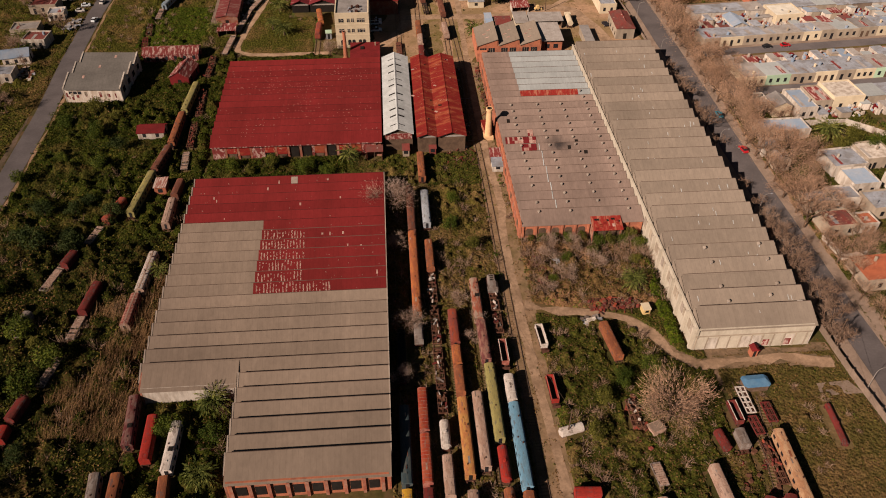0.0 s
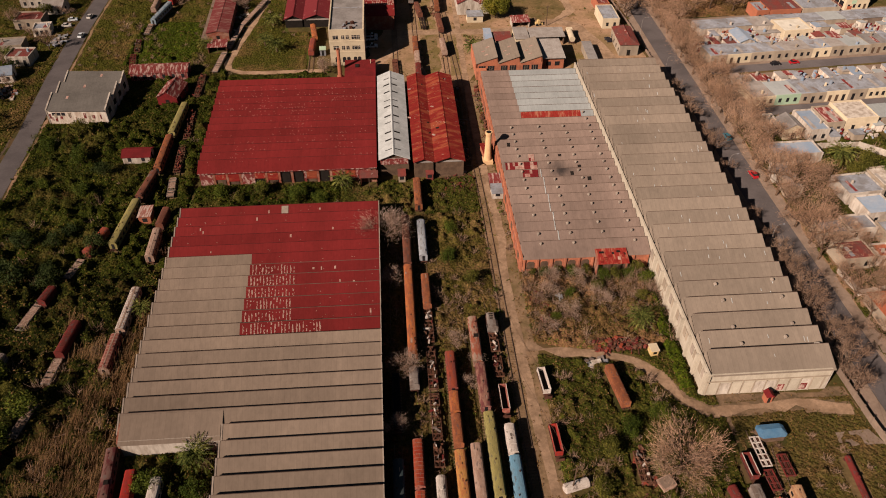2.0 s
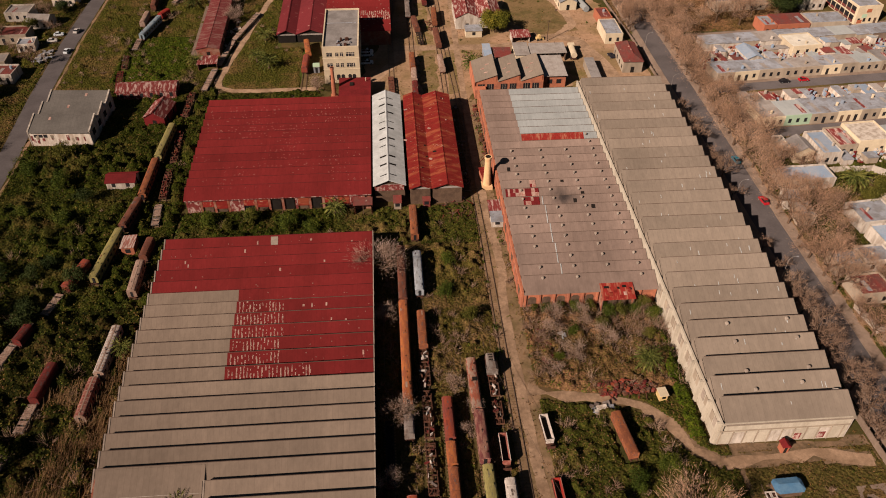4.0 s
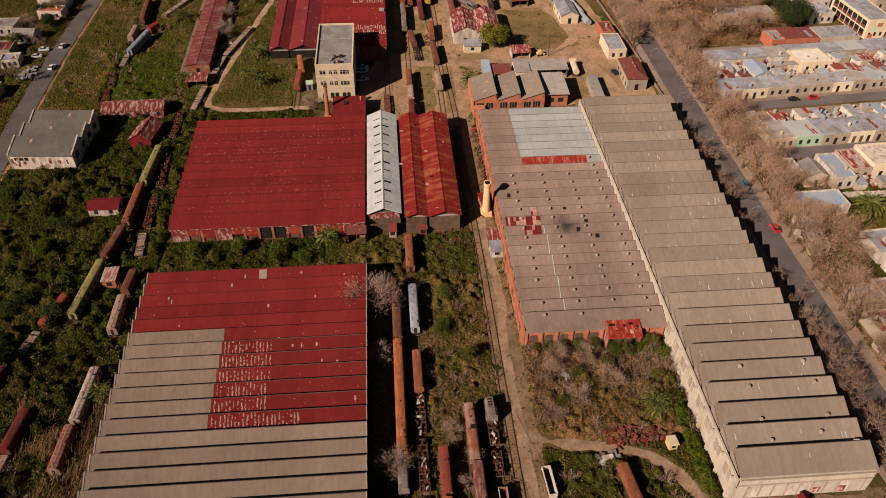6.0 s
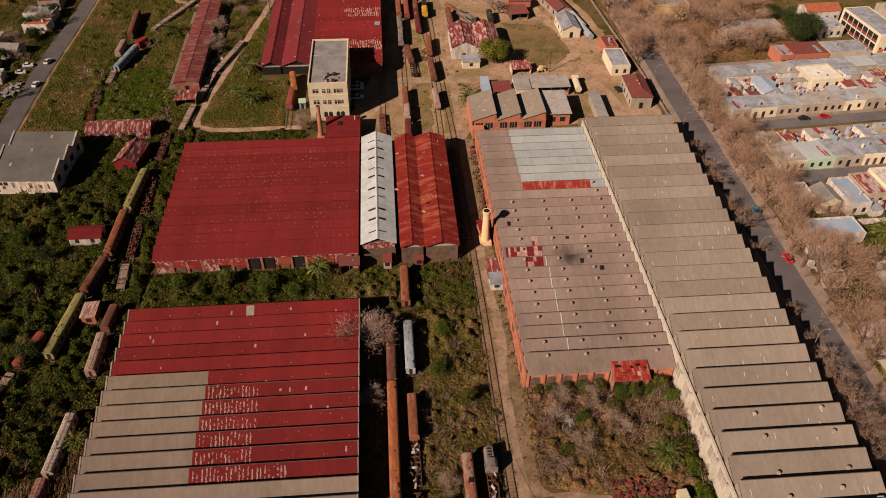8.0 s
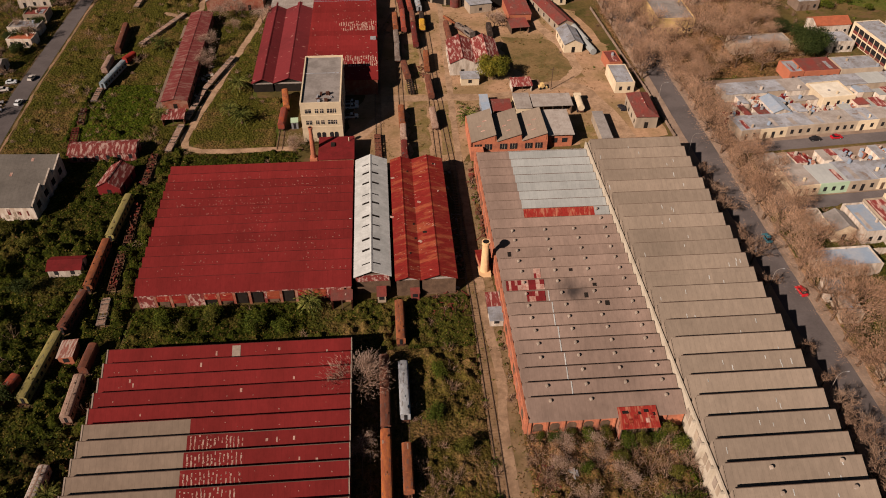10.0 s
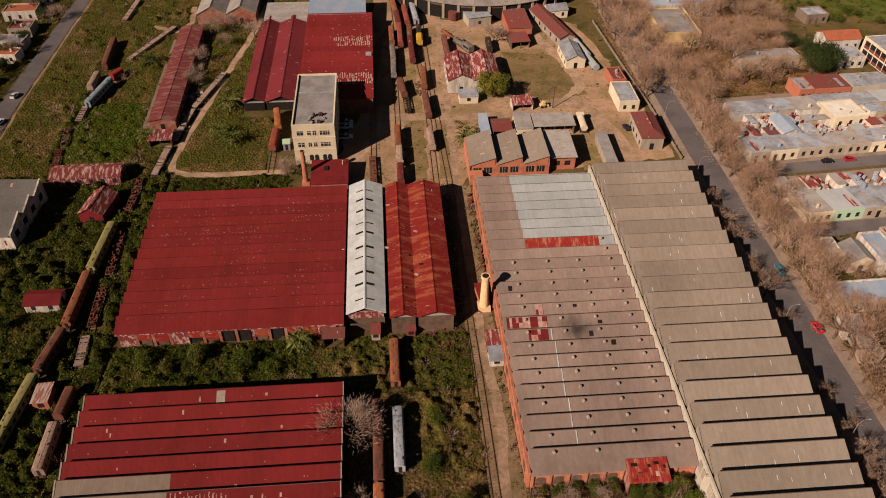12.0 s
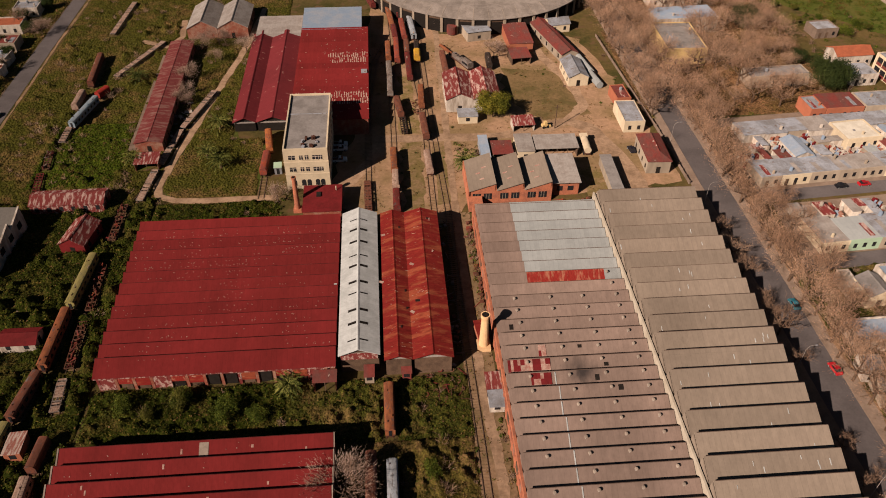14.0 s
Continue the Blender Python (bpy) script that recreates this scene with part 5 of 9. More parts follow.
def house(at, turn, w, d, h, roof, wall, openings=2, label="flat-roofed house with plastered walls", category="house", seed=0, parapet=0.35, tilt=0.0, group="", depth0=0.0):
    """A flat house: walls with a parapet, a sunken roof that may fall to the back. Local x runs along the front, y to the back."""
    t = thing("house", (at[0], at[1], 0), turn, label, category, group)
    a = radians(turn)
    c, s = math.cos(a), math.sin(a)
    BLOCKED.append((at[0] + c * w / 2 - s * d / 2, at[1] + s * w / 2 + c * d / 2, w / 2, d / 2, a))
    e = 0.25
    if parapet > 0.2:
        part("wall", Geo().box(0, w, 0, e, 0, h + parapet), wall, t)
        part("wall", Geo().box(0, w, d - e, d, 0, h + parapet * 0.5), wall, t)
        part("wall", Geo().box(0, e, e, d - e, 0, h + parapet * 0.6), wall, t)
        part("wall", Geo().box(w - e, w, e, d - e, 0, h + parapet * 0.6), wall, t)
        part("roof", Geo().prism([(e, h - 0.15), (d - e, h - 0.15 - tilt), (d - e, h - tilt), (e, h)], "x", e, w - e), roof, t)
    elif not openings:
        side = [(e, 0), (d - e, 0), (d - e, h - 0.2 - tilt), (e, h - 0.2)]
        part("wall", Geo().box(0, w, 0, e, 0, h - 0.2).box(0, w, d - e, d, 0, h - 0.2 - tilt).prism(side, "x", 0, e).prism(side, "x", w - e, w), wall, t)
        part("roof", Geo().prism([(-0.15, h - 0.12), (d + 0.15, h - 0.12 - tilt), (d + 0.15, h - tilt), (-0.15, h)], "x", -0.06, w + 0.06), roof, t)
    else:
        part("wall", Geo().box(0, w, 0, e, 0, h + (0.12 if openings else -0.2)), wall, t)
        part("wall", Geo().box(0, w, d - e, d, 0, h - 0.2 - tilt), wall, t)
        side = [(e, 0), (d - e, 0), (d - e, h - 0.2 - tilt), (e, h - 0.2)]
        part("wall", Geo().prism(side, "x", 0, e), wall, t)
        part("wall", Geo().prism(side, "x", w - e, w), wall, t)
        part("roof", Geo().prism([(e + 0.02 if openings else -0.15, h - 0.12), (d + 0.15, h - 0.12 - tilt), (d + 0.15, h - tilt), (e + 0.02 if openings else -0.15, h)], "x", -0.06, w + 0.06), roof, t)
    if openings:
        facade(t, -0.02, 0.4, w - 0.4, h, openings, seed=seed)
    rng = random.Random(seed + 7)
    if rng.random() < (0.3 if openings else 0.15):
        x, y = rng.uniform(1, w - 1), rng.uniform(1.2, d - 1.2)
        part("water_tank", Geo().tube((x, y, h - tilt * y / d - 0.05), (x, y, h + 0.9), 0.5, 0.45, 10), rng.choice((PALE_ROOF, BLUE_SHEET, OLD_WHITE)), t)
    if rng.random() < 0.5 and openings:
        x, y = rng.uniform(1, w - 1), rng.uniform(1.2, d - 1.2)
        part("chimney", Geo().box(x - 0.25, x + 0.25, y - 0.25, y + 0.25, h - tilt - 0.1, h + 1.0), wall, t)
    if rng.random() < 0.7 and w > 4:
        x = rng.uniform(0.8, w - 2.5)
        if openings: part("roof_patch", Geo().prism([(e + 1.0, h - tilt * 0.2 + 0.02), (d * 0.7, h - tilt * 0.7 + 0.02), (d * 0.7, h - tilt * 0.7 + 0.06), (e + 1.0, h - tilt * 0.2 + 0.06)], "x", x, x + rng.uniform(0.8, 1.6)), rng.choice((RUST_PALE, PALE_ROOF, GREY_SHEET)), t)
    return t


def gable(name, at, turn, long, wide, eave, top, roof, wall, label, category="house", openings=3, hip=0.0, seed=0, over=0.35):
    """A pitched building; local x runs along the ridge, the middle of the base at the origin."""
    t = thing(name, (at[0], at[1], 0), turn, label, category)
    BLOCKED.append((at[0], at[1], long / 2, wide / 2, radians(turn)))
    l, w = long / 2, wide / 2
    for s in (-1, 1):
        g = Geo()
        y0, y1 = s * (w + over), 0.0
        lo = eave - over * (top - eave) / w
        pts = [(-l - over, y0, lo), (l + over, y0, lo), (l + over - hip, 0, top), (-l - over + hip, 0, top)]
        g.add(pts + [(x, y, z + 0.14) for x, y, z in pts], [(0, 1, 2, 3), (4, 7, 6, 5), (0, 4, 5, 1), (1, 5, 6, 2), (2, 6, 7, 3), (3, 7, 4, 0)])
        part("roof_slope", g, roof, t)
        part("wall", Geo().box(-l + 0.3, l - 0.3, s * w - 0.15, s * w + 0.15, 0, eave - 0.02), wall, t)
        for q in range(openings):
            u = -l + long * (q + 0.5) / openings
            part("window", Geo().box(u - 0.5, u + 0.5, s * (w + 0.15) - 0.03, s * (w + 0.15) + 0.03, 0.9, min(2.3, eave - 0.3)), GLASS_DARK, t)
        if hip:
            pts = [(s * (l + over), -w - over, lo), (s * (l + over), w + over, lo), (s * (l + over - hip), 0, top)]
            part("roof_hip", Geo().add(pts + [(x, y, z + 0.14) for x, y, z in pts], [(0, 1, 2), (3, 5, 4), (0, 3, 4, 1), (1, 4, 5, 2), (2, 5, 3, 0)]), roof, t)
        line = [(-w - 0.15, 0), (w + 0.15, 0), (w + 0.15, eave - 0.02)] + ([] if hip else [(0, top - 0.05)]) + [(-w - 0.15, eave - 0.02)]
        part("wall", Geo().prism(line, "x", s * l - 0.3 if s > 0 else -l, s * l if s > 0 else -l + 0.3), wall, t)
        part("door", Geo().box(s * l - 0.04, s * l + 0.04, -0.6, 0.6, 0.05, 2.2), NEAR_BLACK, t)
    part("ridge_cap", Geo().prism([(-0.3, top + 0.06), (0, top + 0.24), (0.3, top + 0.06)], "x", -l - over + hip, l + over - hip), roof, t)
    return t


def office():
    t = thing("office_block", label="cream three-storey office block with flat grey roof", category="office building")
    block(-20, -6.8, 253, 284)
    x0, x1, y0, y1, h = -19.1, -7.2, 253.9, 283.6, 12.6
    part("wall", Geo().box(x0, x1, y0, y0 + 0.4, 0, h + 0.5), OFFICE_WALL, t)
    part("wall", Geo().box(x0, x1, y1 - 0.4, y1, 0, h + 0.5), OFFICE_WALL, t)
    part("wall", Geo().box(x0, x0 + 0.4, y0 + 0.4, y1 - 0.4, 0, h + 0.5), OFFICE_WALL, t)
    part("wall", Geo().box(x1 - 0.4, x1, y0 + 0.4, y1 - 0.4, 0, h + 0.5), OFFICE_WALL, t)
    part("roof", Geo().box(x0 + 0.4, x1 - 0.4, y0 + 0.4, y1 - 0.4, h - 0.3, h), FLAT_ROOF, t)
    part("roof_kerb", Geo().box(x0 + 0.4, x1 - 0.4, 272.6, 272.9, h, h + 0.12), PALE_ROOF, t)
    for z in (8.9, 5.0):
        part("string_course", Geo().box(x0 - 0.08, x1 + 0.08, y0 - 0.1, y0, z, z + 0.22), OFFICE_WALL, t)
    for fl, z in enumerate((1.2, 5.9, 9.7)):
        for u, w in ((-16.9, 0.9), (-14.4, 0.5), (-12.9, 0.5), (-10.6, 0.8), (-9.2, 0.5)):
            if fl == 0:
                win = part("window", Geo().prism([(u - 0.6, z), (u + 0.6, z), (u + 0.6, z + 1.6), (u + 0.3, z + 2.0), (u - 0.3, z + 2.0), (u - 0.6, z + 1.6)], "y", y0 - 0.03, y0 + 0.03), GLASS_DARK, t)
            else:
                win = part("window", Geo().box(u - w, u + w, y0 - 0.03, y0 + 0.03, z, z + 1.35), GLASS_DARK, t)
            part("sill", Geo().box(u - w - 0.1, u + w + 0.1, y0 - 0.14, y0 - 0.02, z - 0.12, z), OFFICE_WALL, win)
            if fl:
                part("casement", Geo().box(u - 0.05, u + 0.05, y0 - 0.06, y0 - 0.02, z, z + 1.35).box(u - w, u + w, y0 - 0.06, y0 - 0.02, z + 0.9, z + 0.98), BLOCK_WHITE, win)
        for k in range(10):
            y = y0 + 2.0 + 2.8 * k
            win = part("window", Geo().box(x1 - 0.03, x1 + 0.03, y - 0.55, y + 0.55, z, z + 1.4), GLASS_DARK, t)
            part("sill", Geo().box(x1 + 0.02, x1 + 0.12, y - 0.65, y + 0.65, z - 0.12, z), OFFICE_WALL, win)
    # plant and rubble on the roof
    rng = random.Random(3)
    for n in range(9):
        x, y = rng.uniform(-15.5, -9), rng.uniform(255, 260)
        c = thing("roof_junk", (x, y, h), rng.uniform(0, 180), "dark discarded machinery lying on the flat roof", "junk", "junk on the office roof")
        part("block", Geo().box(-0.5, 0.4, -0.25, 0.3, 0, rng.uniform(0.3, 1.0)), IRON if n % 3 else PALE_ROOF, c)
        part("pipe", Geo().tube((-0.4, 0, 0.2), (0.7, 0.2, 0.6), 0.08, 0.08, 6), IRON, c)
    a = thing("annex", label="low annex with dark red sheet roof by the office", category="annex")
    block(-14.5, -3, 238, 250)
    part("roof", Geo().prism([(238.6, 3.2), (249.4, 3.9), (249.4, 4.05), (238.6, 3.35)], "x", -13.9, -3.6), RED_SHEET, a)
    for x0, x1, y0, y1 in ((-13.7, -13.4, 239, 249.2), (-4.1, -3.8, 239, 249.2), (-13.4, -4.1, 239, 239.3), (-13.4, -4.1, 248.9, 249.2)):
        part("wall", Geo().box(x0, x1, y0, y1, 0, 3.2), DARK_BRICK, a)
    part("roof_hatch", Geo().box(-10.4, -9.2, 244.5, 246.3, 3.7, 4.1), NEAR_BLACK, a)
    part("vent_pipe", Geo().tube((-5.2, 247, 3.7), (-5.2, 247, 5.2), 0.15, 0.15, 8), OFFICE_WALL, a)
    chimney("brick_chimney", -15.6, 243.6, 11.0, 0.75, 0.5, BRICK, "slender orange brick chimney beside the office")
    b = thing("booth", (-22.4, 262.5, 0), 4, "small pale box cabin beside the office", "cabin")
    part("body", Geo().box(-1.0, 1.0, -1.3, 1.3, 0, 2.3), PALE_ROOF, b)
    part("roof", Geo().box(-1.15, 1.15, -1.45, 1.45, 2.3, 2.42), GREEN_PAINT, b)
    part("door", Geo().box(-0.4, 0.4, -1.33, -1.27, 0.1, 2.0), GLASS_DARK, b)


def chimney(name, x, y, h, r0, r1, m, label, cap=True):
    t = thing(name, (x, y, 0), 0, label, "chimney")
    BLOCKED.append((x, y, 1.5, 1.5, 0))
    part("plinth", Geo().box(-r0 * 1.4, r0 * 1.4, -r0 * 1.4, r0 * 1.4, 0, 1.0), m, t)
    g = Geo()
    for k in range(5):
        g.tube((0, 0, 1.0 + (h - 1) * k / 5), (0, 0, 1.0 + (h - 1) * (k + 1) / 5), r0 + (r1 - r0) * k / 5, r0 + (r1 - r0) * (k + 1) / 5, 16)
    part("shaft", g, m, t)
    part("collar", Geo().tube((0, 0, h - 0.7), (0, 0, h), r1 * 1.25, r1 * 1.3, 16), m, t)
    part("flue", Geo().tube((0, 0, h - 0.1), (0, 0, h + 0.03), r1 * 0.8, r1 * 0.8, 14), NEAR_BLACK, t)


def brick_teeth():
    t = thing("brick_workshop", label="small brick workshop with three sawtooth concrete roofs", category="workshop")
    block(30, 62.5, 241.5, 259)
    xs = [30.6, 38.1, 45.6, 53.2]
    for a, b in zip(xs, xs[1:]):
        part("roof_slope", Geo().prism([(a, 4.2), (b - 0.3, 6.6), (b - 0.3, 6.78), (a, 4.38)], "y", 243.4, 258.2), CONCRETE_ROOF, t)
        part("clerestory", Geo().box(b - 0.45, b - 0.32, 243.8, 258.0, 4.2, 6.55), GLASS_DARK, t)
        part("wall", Geo().prism([(a, 0), (b, 0), (b, 4.2), (b - 0.3, 6.5), (a, 4.15)], "y", 243.8, 244.15), BRICK, t)
        part("wall", Geo().prism([(a, 0), (b, 0), (b, 4.2), (b - 0.3, 6.5), (a, 4.15)], "y", 257.6, 257.95), BRICK, t)
        for q in (1.0, 4.0):
            w = part("window", Geo().box(a + q, a + q + 2.2, 243.72, 243.84, 1.4, 3.3), GLASS_DARK, t)
            for u in (0.7, 1.45):
                part("mullion", Geo().box(a + q + u - 0.04, a + q + u + 0.04, 243.68, 243.73, 1.4, 3.3), PLASTER, w)
        for u, v in ((2.4, 250), (4.2, 252), (3.2, 247)):
            z = 4.38 + 2.4 * u / 7.2
            part("skylight", Geo().prism([(a + u, z + 0.02), (a + u + 1.2, z + 0.42), (a + u + 1.2, z + 0.46), (a + u, z + 0.06)], "y", v, v + 0.5), PEELED, t)
    part("wall", Geo().box(30.3, 30.62, 243.4, 258.2, 0, 4.3), BRICK, t)
    part("lean_wall", Geo().box(30.3, 34.0, 240.3, 243.4, 0, 2.8), BRICK, t)
    s = thing("ribbed_shed", label="shed with grey ribbed sheet roof beside the workshop", category="shed")
    part("roof", Geo().prism([(245.3, 4.6), (258.5, 5.4), (258.5, 5.55), (245.3, 4.75)], "x", 53.6, 61.6), GREY_SHEET, s)
    for x0, x1, y0, y1 in ((53.8, 54.1, 246.3, 258.2), (61.0, 61.3, 246.3, 258.2), (54.1, 61.0, 246.3, 246.6), (54.1, 61.0, 257.9, 258.2)):
        part("wall", Geo().box(x0, x1, y0, y1, 0, 4.6), BRICK, s)
    for x in (56.0, 59.0):
        part("window", Geo().box(x - 0.8, x + 0.8, 246.22, 246.34, 1.5, 3.0), GLASS_DARK, s)


def shed_flat(name, at, turn, w, d, h0, h1, roof, wall, label, open_front=True):
    t = thing(name, (at[0], at[1], 0), turn, label, "shed")
    BLOCKED.append((at[0], at[1], w / 2, d / 2, radians(turn)))
    part("roof", Geo().prism([(-d / 2 - 0.3, h0), (d / 2 + 0.3, h1), (d / 2 + 0.3, h1 + 0.12), (-d / 2 - 0.3, h0 + 0.12)], "x", -w / 2 - 0.2, w / 2 + 0.2), roof, t)
    part("wall", Geo().box(-w / 2, w / 2, d / 2 - 0.2, d / 2, 0, min(h0, h1)), wall, t)
    part("wall", Geo().box(-w / 2, -w / 2 + 0.2, -d / 2, d / 2 - 0.2, 0, min(h0, h1)), wall, t)
    part("wall", Geo().box(w / 2 - 0.2, w / 2, -d / 2, d / 2 - 0.2, 0, min(h0, h1)), wall, t)
    if open_front:
        n = max(2, int(w / 2.5))
        for i in range(n + 1):
            u = -w / 2 + 0.1 + (w - 0.2) * i / n
            part("post", Geo().box(u - 0.08, u + 0.08, -d / 2, -d / 2 + 0.16, 0, h0), TIMBER, t)
    else:
        part("wall", Geo().box(-w / 2 + 0.2, w / 2 - 0.2, -d / 2, -d / 2 + 0.2, 0, min(h0, h1)), wall, t)
        part("window", Geo().box(-0.6, 0.6, -d / 2 - 0.03, -d / 2 + 0.03, 0.9, min(h0, 2.2) - 0.1), GLASS_DARK, t)
    return t


def roundhouse():
    cx, cy, outer, inner, h = 49.0, 397.0, 46.0, 27.0, 6.2
    t = thing("roundhouse", (cx, cy, 0), 0, "round locomotive shed with weathered grey ring roof", "roundhouse")
    BLOCKED.append((cx, cy, outer, outer, 0))
    n = 48
    for i in range(n):
        a0, a1 = 2 * math.pi * i / n, 2 * math.pi * (i + 1) / n
        mid = 0.5 * (outer + inner) + 4
        def ring(r, z, a):
            return (r * math.cos(a), r * math.sin(a), z)
        pts = [ring(outer, h, a0), ring(outer, h, a1), ring(mid, h + 1.9, a1), ring(mid, h + 1.9, a0), ring(inner, h + 0.8, a1), ring(inner, h + 0.8, a0)]
        low = [(x, y, z - 0.18) for x, y, z in pts]
        part("roof_panel", Geo().add(pts + low, [(0, 1, 2, 3), (3, 2, 4, 5), (6, 9, 8, 7), (9, 11, 10, 8), (0, 6, 7, 1), (5, 4, 10, 11)]), RING_ROOF, t)
        part("roof_joint", Geo().add([ring(outer, h + 0.01, a0 - 0.002), ring(outer, h + 0.01, a0 + 0.002), ring(mid, h + 1.93, a0 + 0.002), ring(mid, h + 1.93, a0 - 0.002), ring(outer, h + 0.06, a0 - 0.002), ring(outer, h + 0.06, a0 + 0.002), ring(mid, h + 1.98, a0 + 0.002), ring(mid, h + 1.98, a0 - 0.002)], [(0, 1, 2, 3), (4, 7, 6, 5), (0, 4, 5, 1), (1, 5, 6, 2), (2, 6, 7, 3), (3, 7, 4, 0)]), PALE_EDGE, t)
        am = 0.5 * (a0 + a1)
        ring_wall = [ring(outer - 0.8, 0, a0), ring(outer - 0.8, 0, a1), ring(outer - 0.8, h, a1), ring(outer - 0.8, h, a0)]
        back = [ring(outer - 1.2, z, a) for z, a in ((0, a0), (0, a1), (h, a1), (h, a0))]
        # Dark walls between pillars put the shade of the open bays into colour.
        part("wall", Geo().add(ring_wall + back, [(0, 1, 2, 3), (4, 7, 6, 5), (3, 2, 6, 7), (0, 4, 5, 1)]), NEAR_BLACK if i % 2 else TIMBER, t)
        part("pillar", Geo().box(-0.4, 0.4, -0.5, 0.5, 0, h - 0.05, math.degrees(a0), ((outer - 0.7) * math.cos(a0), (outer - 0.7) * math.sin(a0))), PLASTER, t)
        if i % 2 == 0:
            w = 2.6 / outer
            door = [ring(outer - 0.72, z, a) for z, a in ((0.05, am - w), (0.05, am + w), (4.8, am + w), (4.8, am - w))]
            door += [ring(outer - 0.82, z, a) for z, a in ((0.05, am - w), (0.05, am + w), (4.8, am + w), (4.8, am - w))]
            part("gateway", Geo().add(door, [(0, 1, 2, 3), (4, 7, 6, 5), (0, 3, 7, 4), (1, 5, 6, 2), (3, 2, 6, 7)]), NEAR_BLACK, t)


def north_sheds():
    for name, x0, x1, ridge, y0, y1, top in (("red_depot", -38.1, -31.0, -34.5, 286.2, 345.5, 5.0), ("red_depot", -31.0, -20.8, -25.8, 286.2, 345.5, 5.2)):
        # Near-black walls paint the unlit inside of the open front.
        d = gable_shed(name, "long depot with red painted double pitched sheet roof", x0, x1, ridge, y0, y1, 3.4, top, RED_ROOF_ALONG, NEAR_BLACK, 0.8)
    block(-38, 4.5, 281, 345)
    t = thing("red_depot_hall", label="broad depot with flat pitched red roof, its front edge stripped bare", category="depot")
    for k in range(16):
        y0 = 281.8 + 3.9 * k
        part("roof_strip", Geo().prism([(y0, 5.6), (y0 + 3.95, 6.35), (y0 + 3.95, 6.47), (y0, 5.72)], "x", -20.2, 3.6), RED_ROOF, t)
        part("clerestory", Geo().prism([(y0 + 3.78, 5.5), (y0 + 3.88, 5.5), (y0 + 3.88, 6.3), (y0 + 3.78, 6.3)], "x", -20.0, 3.4), NEAR_BLACK, t)
        part("tooth_end", Geo().prism([(y0 + 0.2, 5.3), (y0 + 3.7, 5.3), (y0 + 3.7, 6.2), (y0 + 0.2, 5.55)], "x", -20.1, -19.9), NEAR_BLACK, t)
    for x0, x1, y0, y1 in ((-20.0, -19.7, 282, 344), (3.0, 3.3, 282, 344), (-19.7, 3.0, 282.2, 282.5), (-19.7, 3.0, 343.6, 344)):
        part("wall", Geo().box(x0, x1, y0, y1, 0, 5.5), DARK_BRICK, t)
    rng = random.Random(21)
    dashes = Geo()
    for row, lo, hi, share in ((3, -20.0, 3.2, 0.8), (2, -14.0, 3.2, 0.65), (9, -8.5, 3.2, 0.7), (10, -10.0, 3.2, 0.75)):
        x = lo
        while x < hi:
            a = rng.uniform(0.2, 0.9)
            while a < 3.2:
                b = a + rng.uniform(0.3, 1.0)
                if rng.random() < share:
                    y, w = 281.8 + 3.9 * row, rng.uniform(0.2, 0.5)
                    dashes.prism([(y + a, 5.72 + 0.19 * a), (y + b, 5.72 + 0.19 * b), (y + b, 5.79 + 0.19 * b), (y + a, 5.79 + 0.19 * a)], "x", x, x + w)
                a = b
            x += rng.uniform(0.6, 0.9)
    for n in range(130):
        x, a, y = rng.uniform(-19.6, 3.2), rng.uniform(0.3, 3.3), 281.8 + 3.9 * rng.randrange(16)
        b = a + rng.uniform(0.08, 0.2)
        dashes.prism([(y + a, 5.72 + 0.19 * a), (y + b, 5.72 + 0.19 * b), (y + b, 5.78 + 0.19 * b), (y + a, 5.78 + 0.19 * a)], "x", x, x + rng.uniform(0.12, 0.5))
    tagged(part("paint_flaking", dashes, PEELED, t, "dashes of bare pale metal"), kind="stuff")
    part("skylight", Geo().box(1.2, 3.1, 309, 312, 6.2, 6.45), PALE_ROOF, t)
    shed_flat("zinc_hall", (-9.6, 353.5), 0, 21, 17.0, 6.2, 6.8, BLUE_SHEET, OLD_WHITE, "hall with pale blue-grey sheet roof behind the depot", False)
    part("rear_wing", Geo().box(-37, -21, 345, 360, 0, 5.0), GREY_SHEET, thing("grey_wing", label="low grey roofed wing of the depot", category="shed"))
    for k, x in enumerate((-58.0, -46.8)):
        gable("grey_gable_depot", (x, 363), 90, 20, 10.6, 4.2, 7.0, GREY_SHEET, DARK_BRICK, "brick depot with grey pitched roof", "depot", 4)
    # long roofless-ended rusty shed
    r = gable("rusty_long_shed", (-62.2, 309), 91.5, 66, 7.6, 3.4, 4.1, RUST_LONG, DARK_BRICK, "long low shed with dull rusty red roof", "shed", 12)
    part("platform", Geo().box(-32, 28, 4.2, 6.4, 0, 0.9), PAVING, r, "pale loading platform")
    shed_flat("ruined_shed", (-60.0, 268.0), 2, 6.5, 5, 2.4, 2.8, RUST_PALE, DARK_BRICK, "collapsing shed with broken rusty roof")
    gable("red_long_house", (-76.3, 249.6), 1, 18.6, 6.2, 3.0, 4.2, RUST_PALE, RUST_PALE, "long low shed of patched rusty red sheets", "shed", 6)
    gable("red_gable_house", (-69.2, 234.0), 80, 9.5, 6.2, 3.2, 5.0, RUST_PALE, RED_SHEET, "small red house with patched rusty pitched roof", "house", 2)
    gable("red_roof_hut", (-72.3, 199.0), 0, 7.6, 4.6, 2.4, 3.4, RED_SHEET, OLD_WHITE, "white-walled hut with dark red roof", "hut", 2)
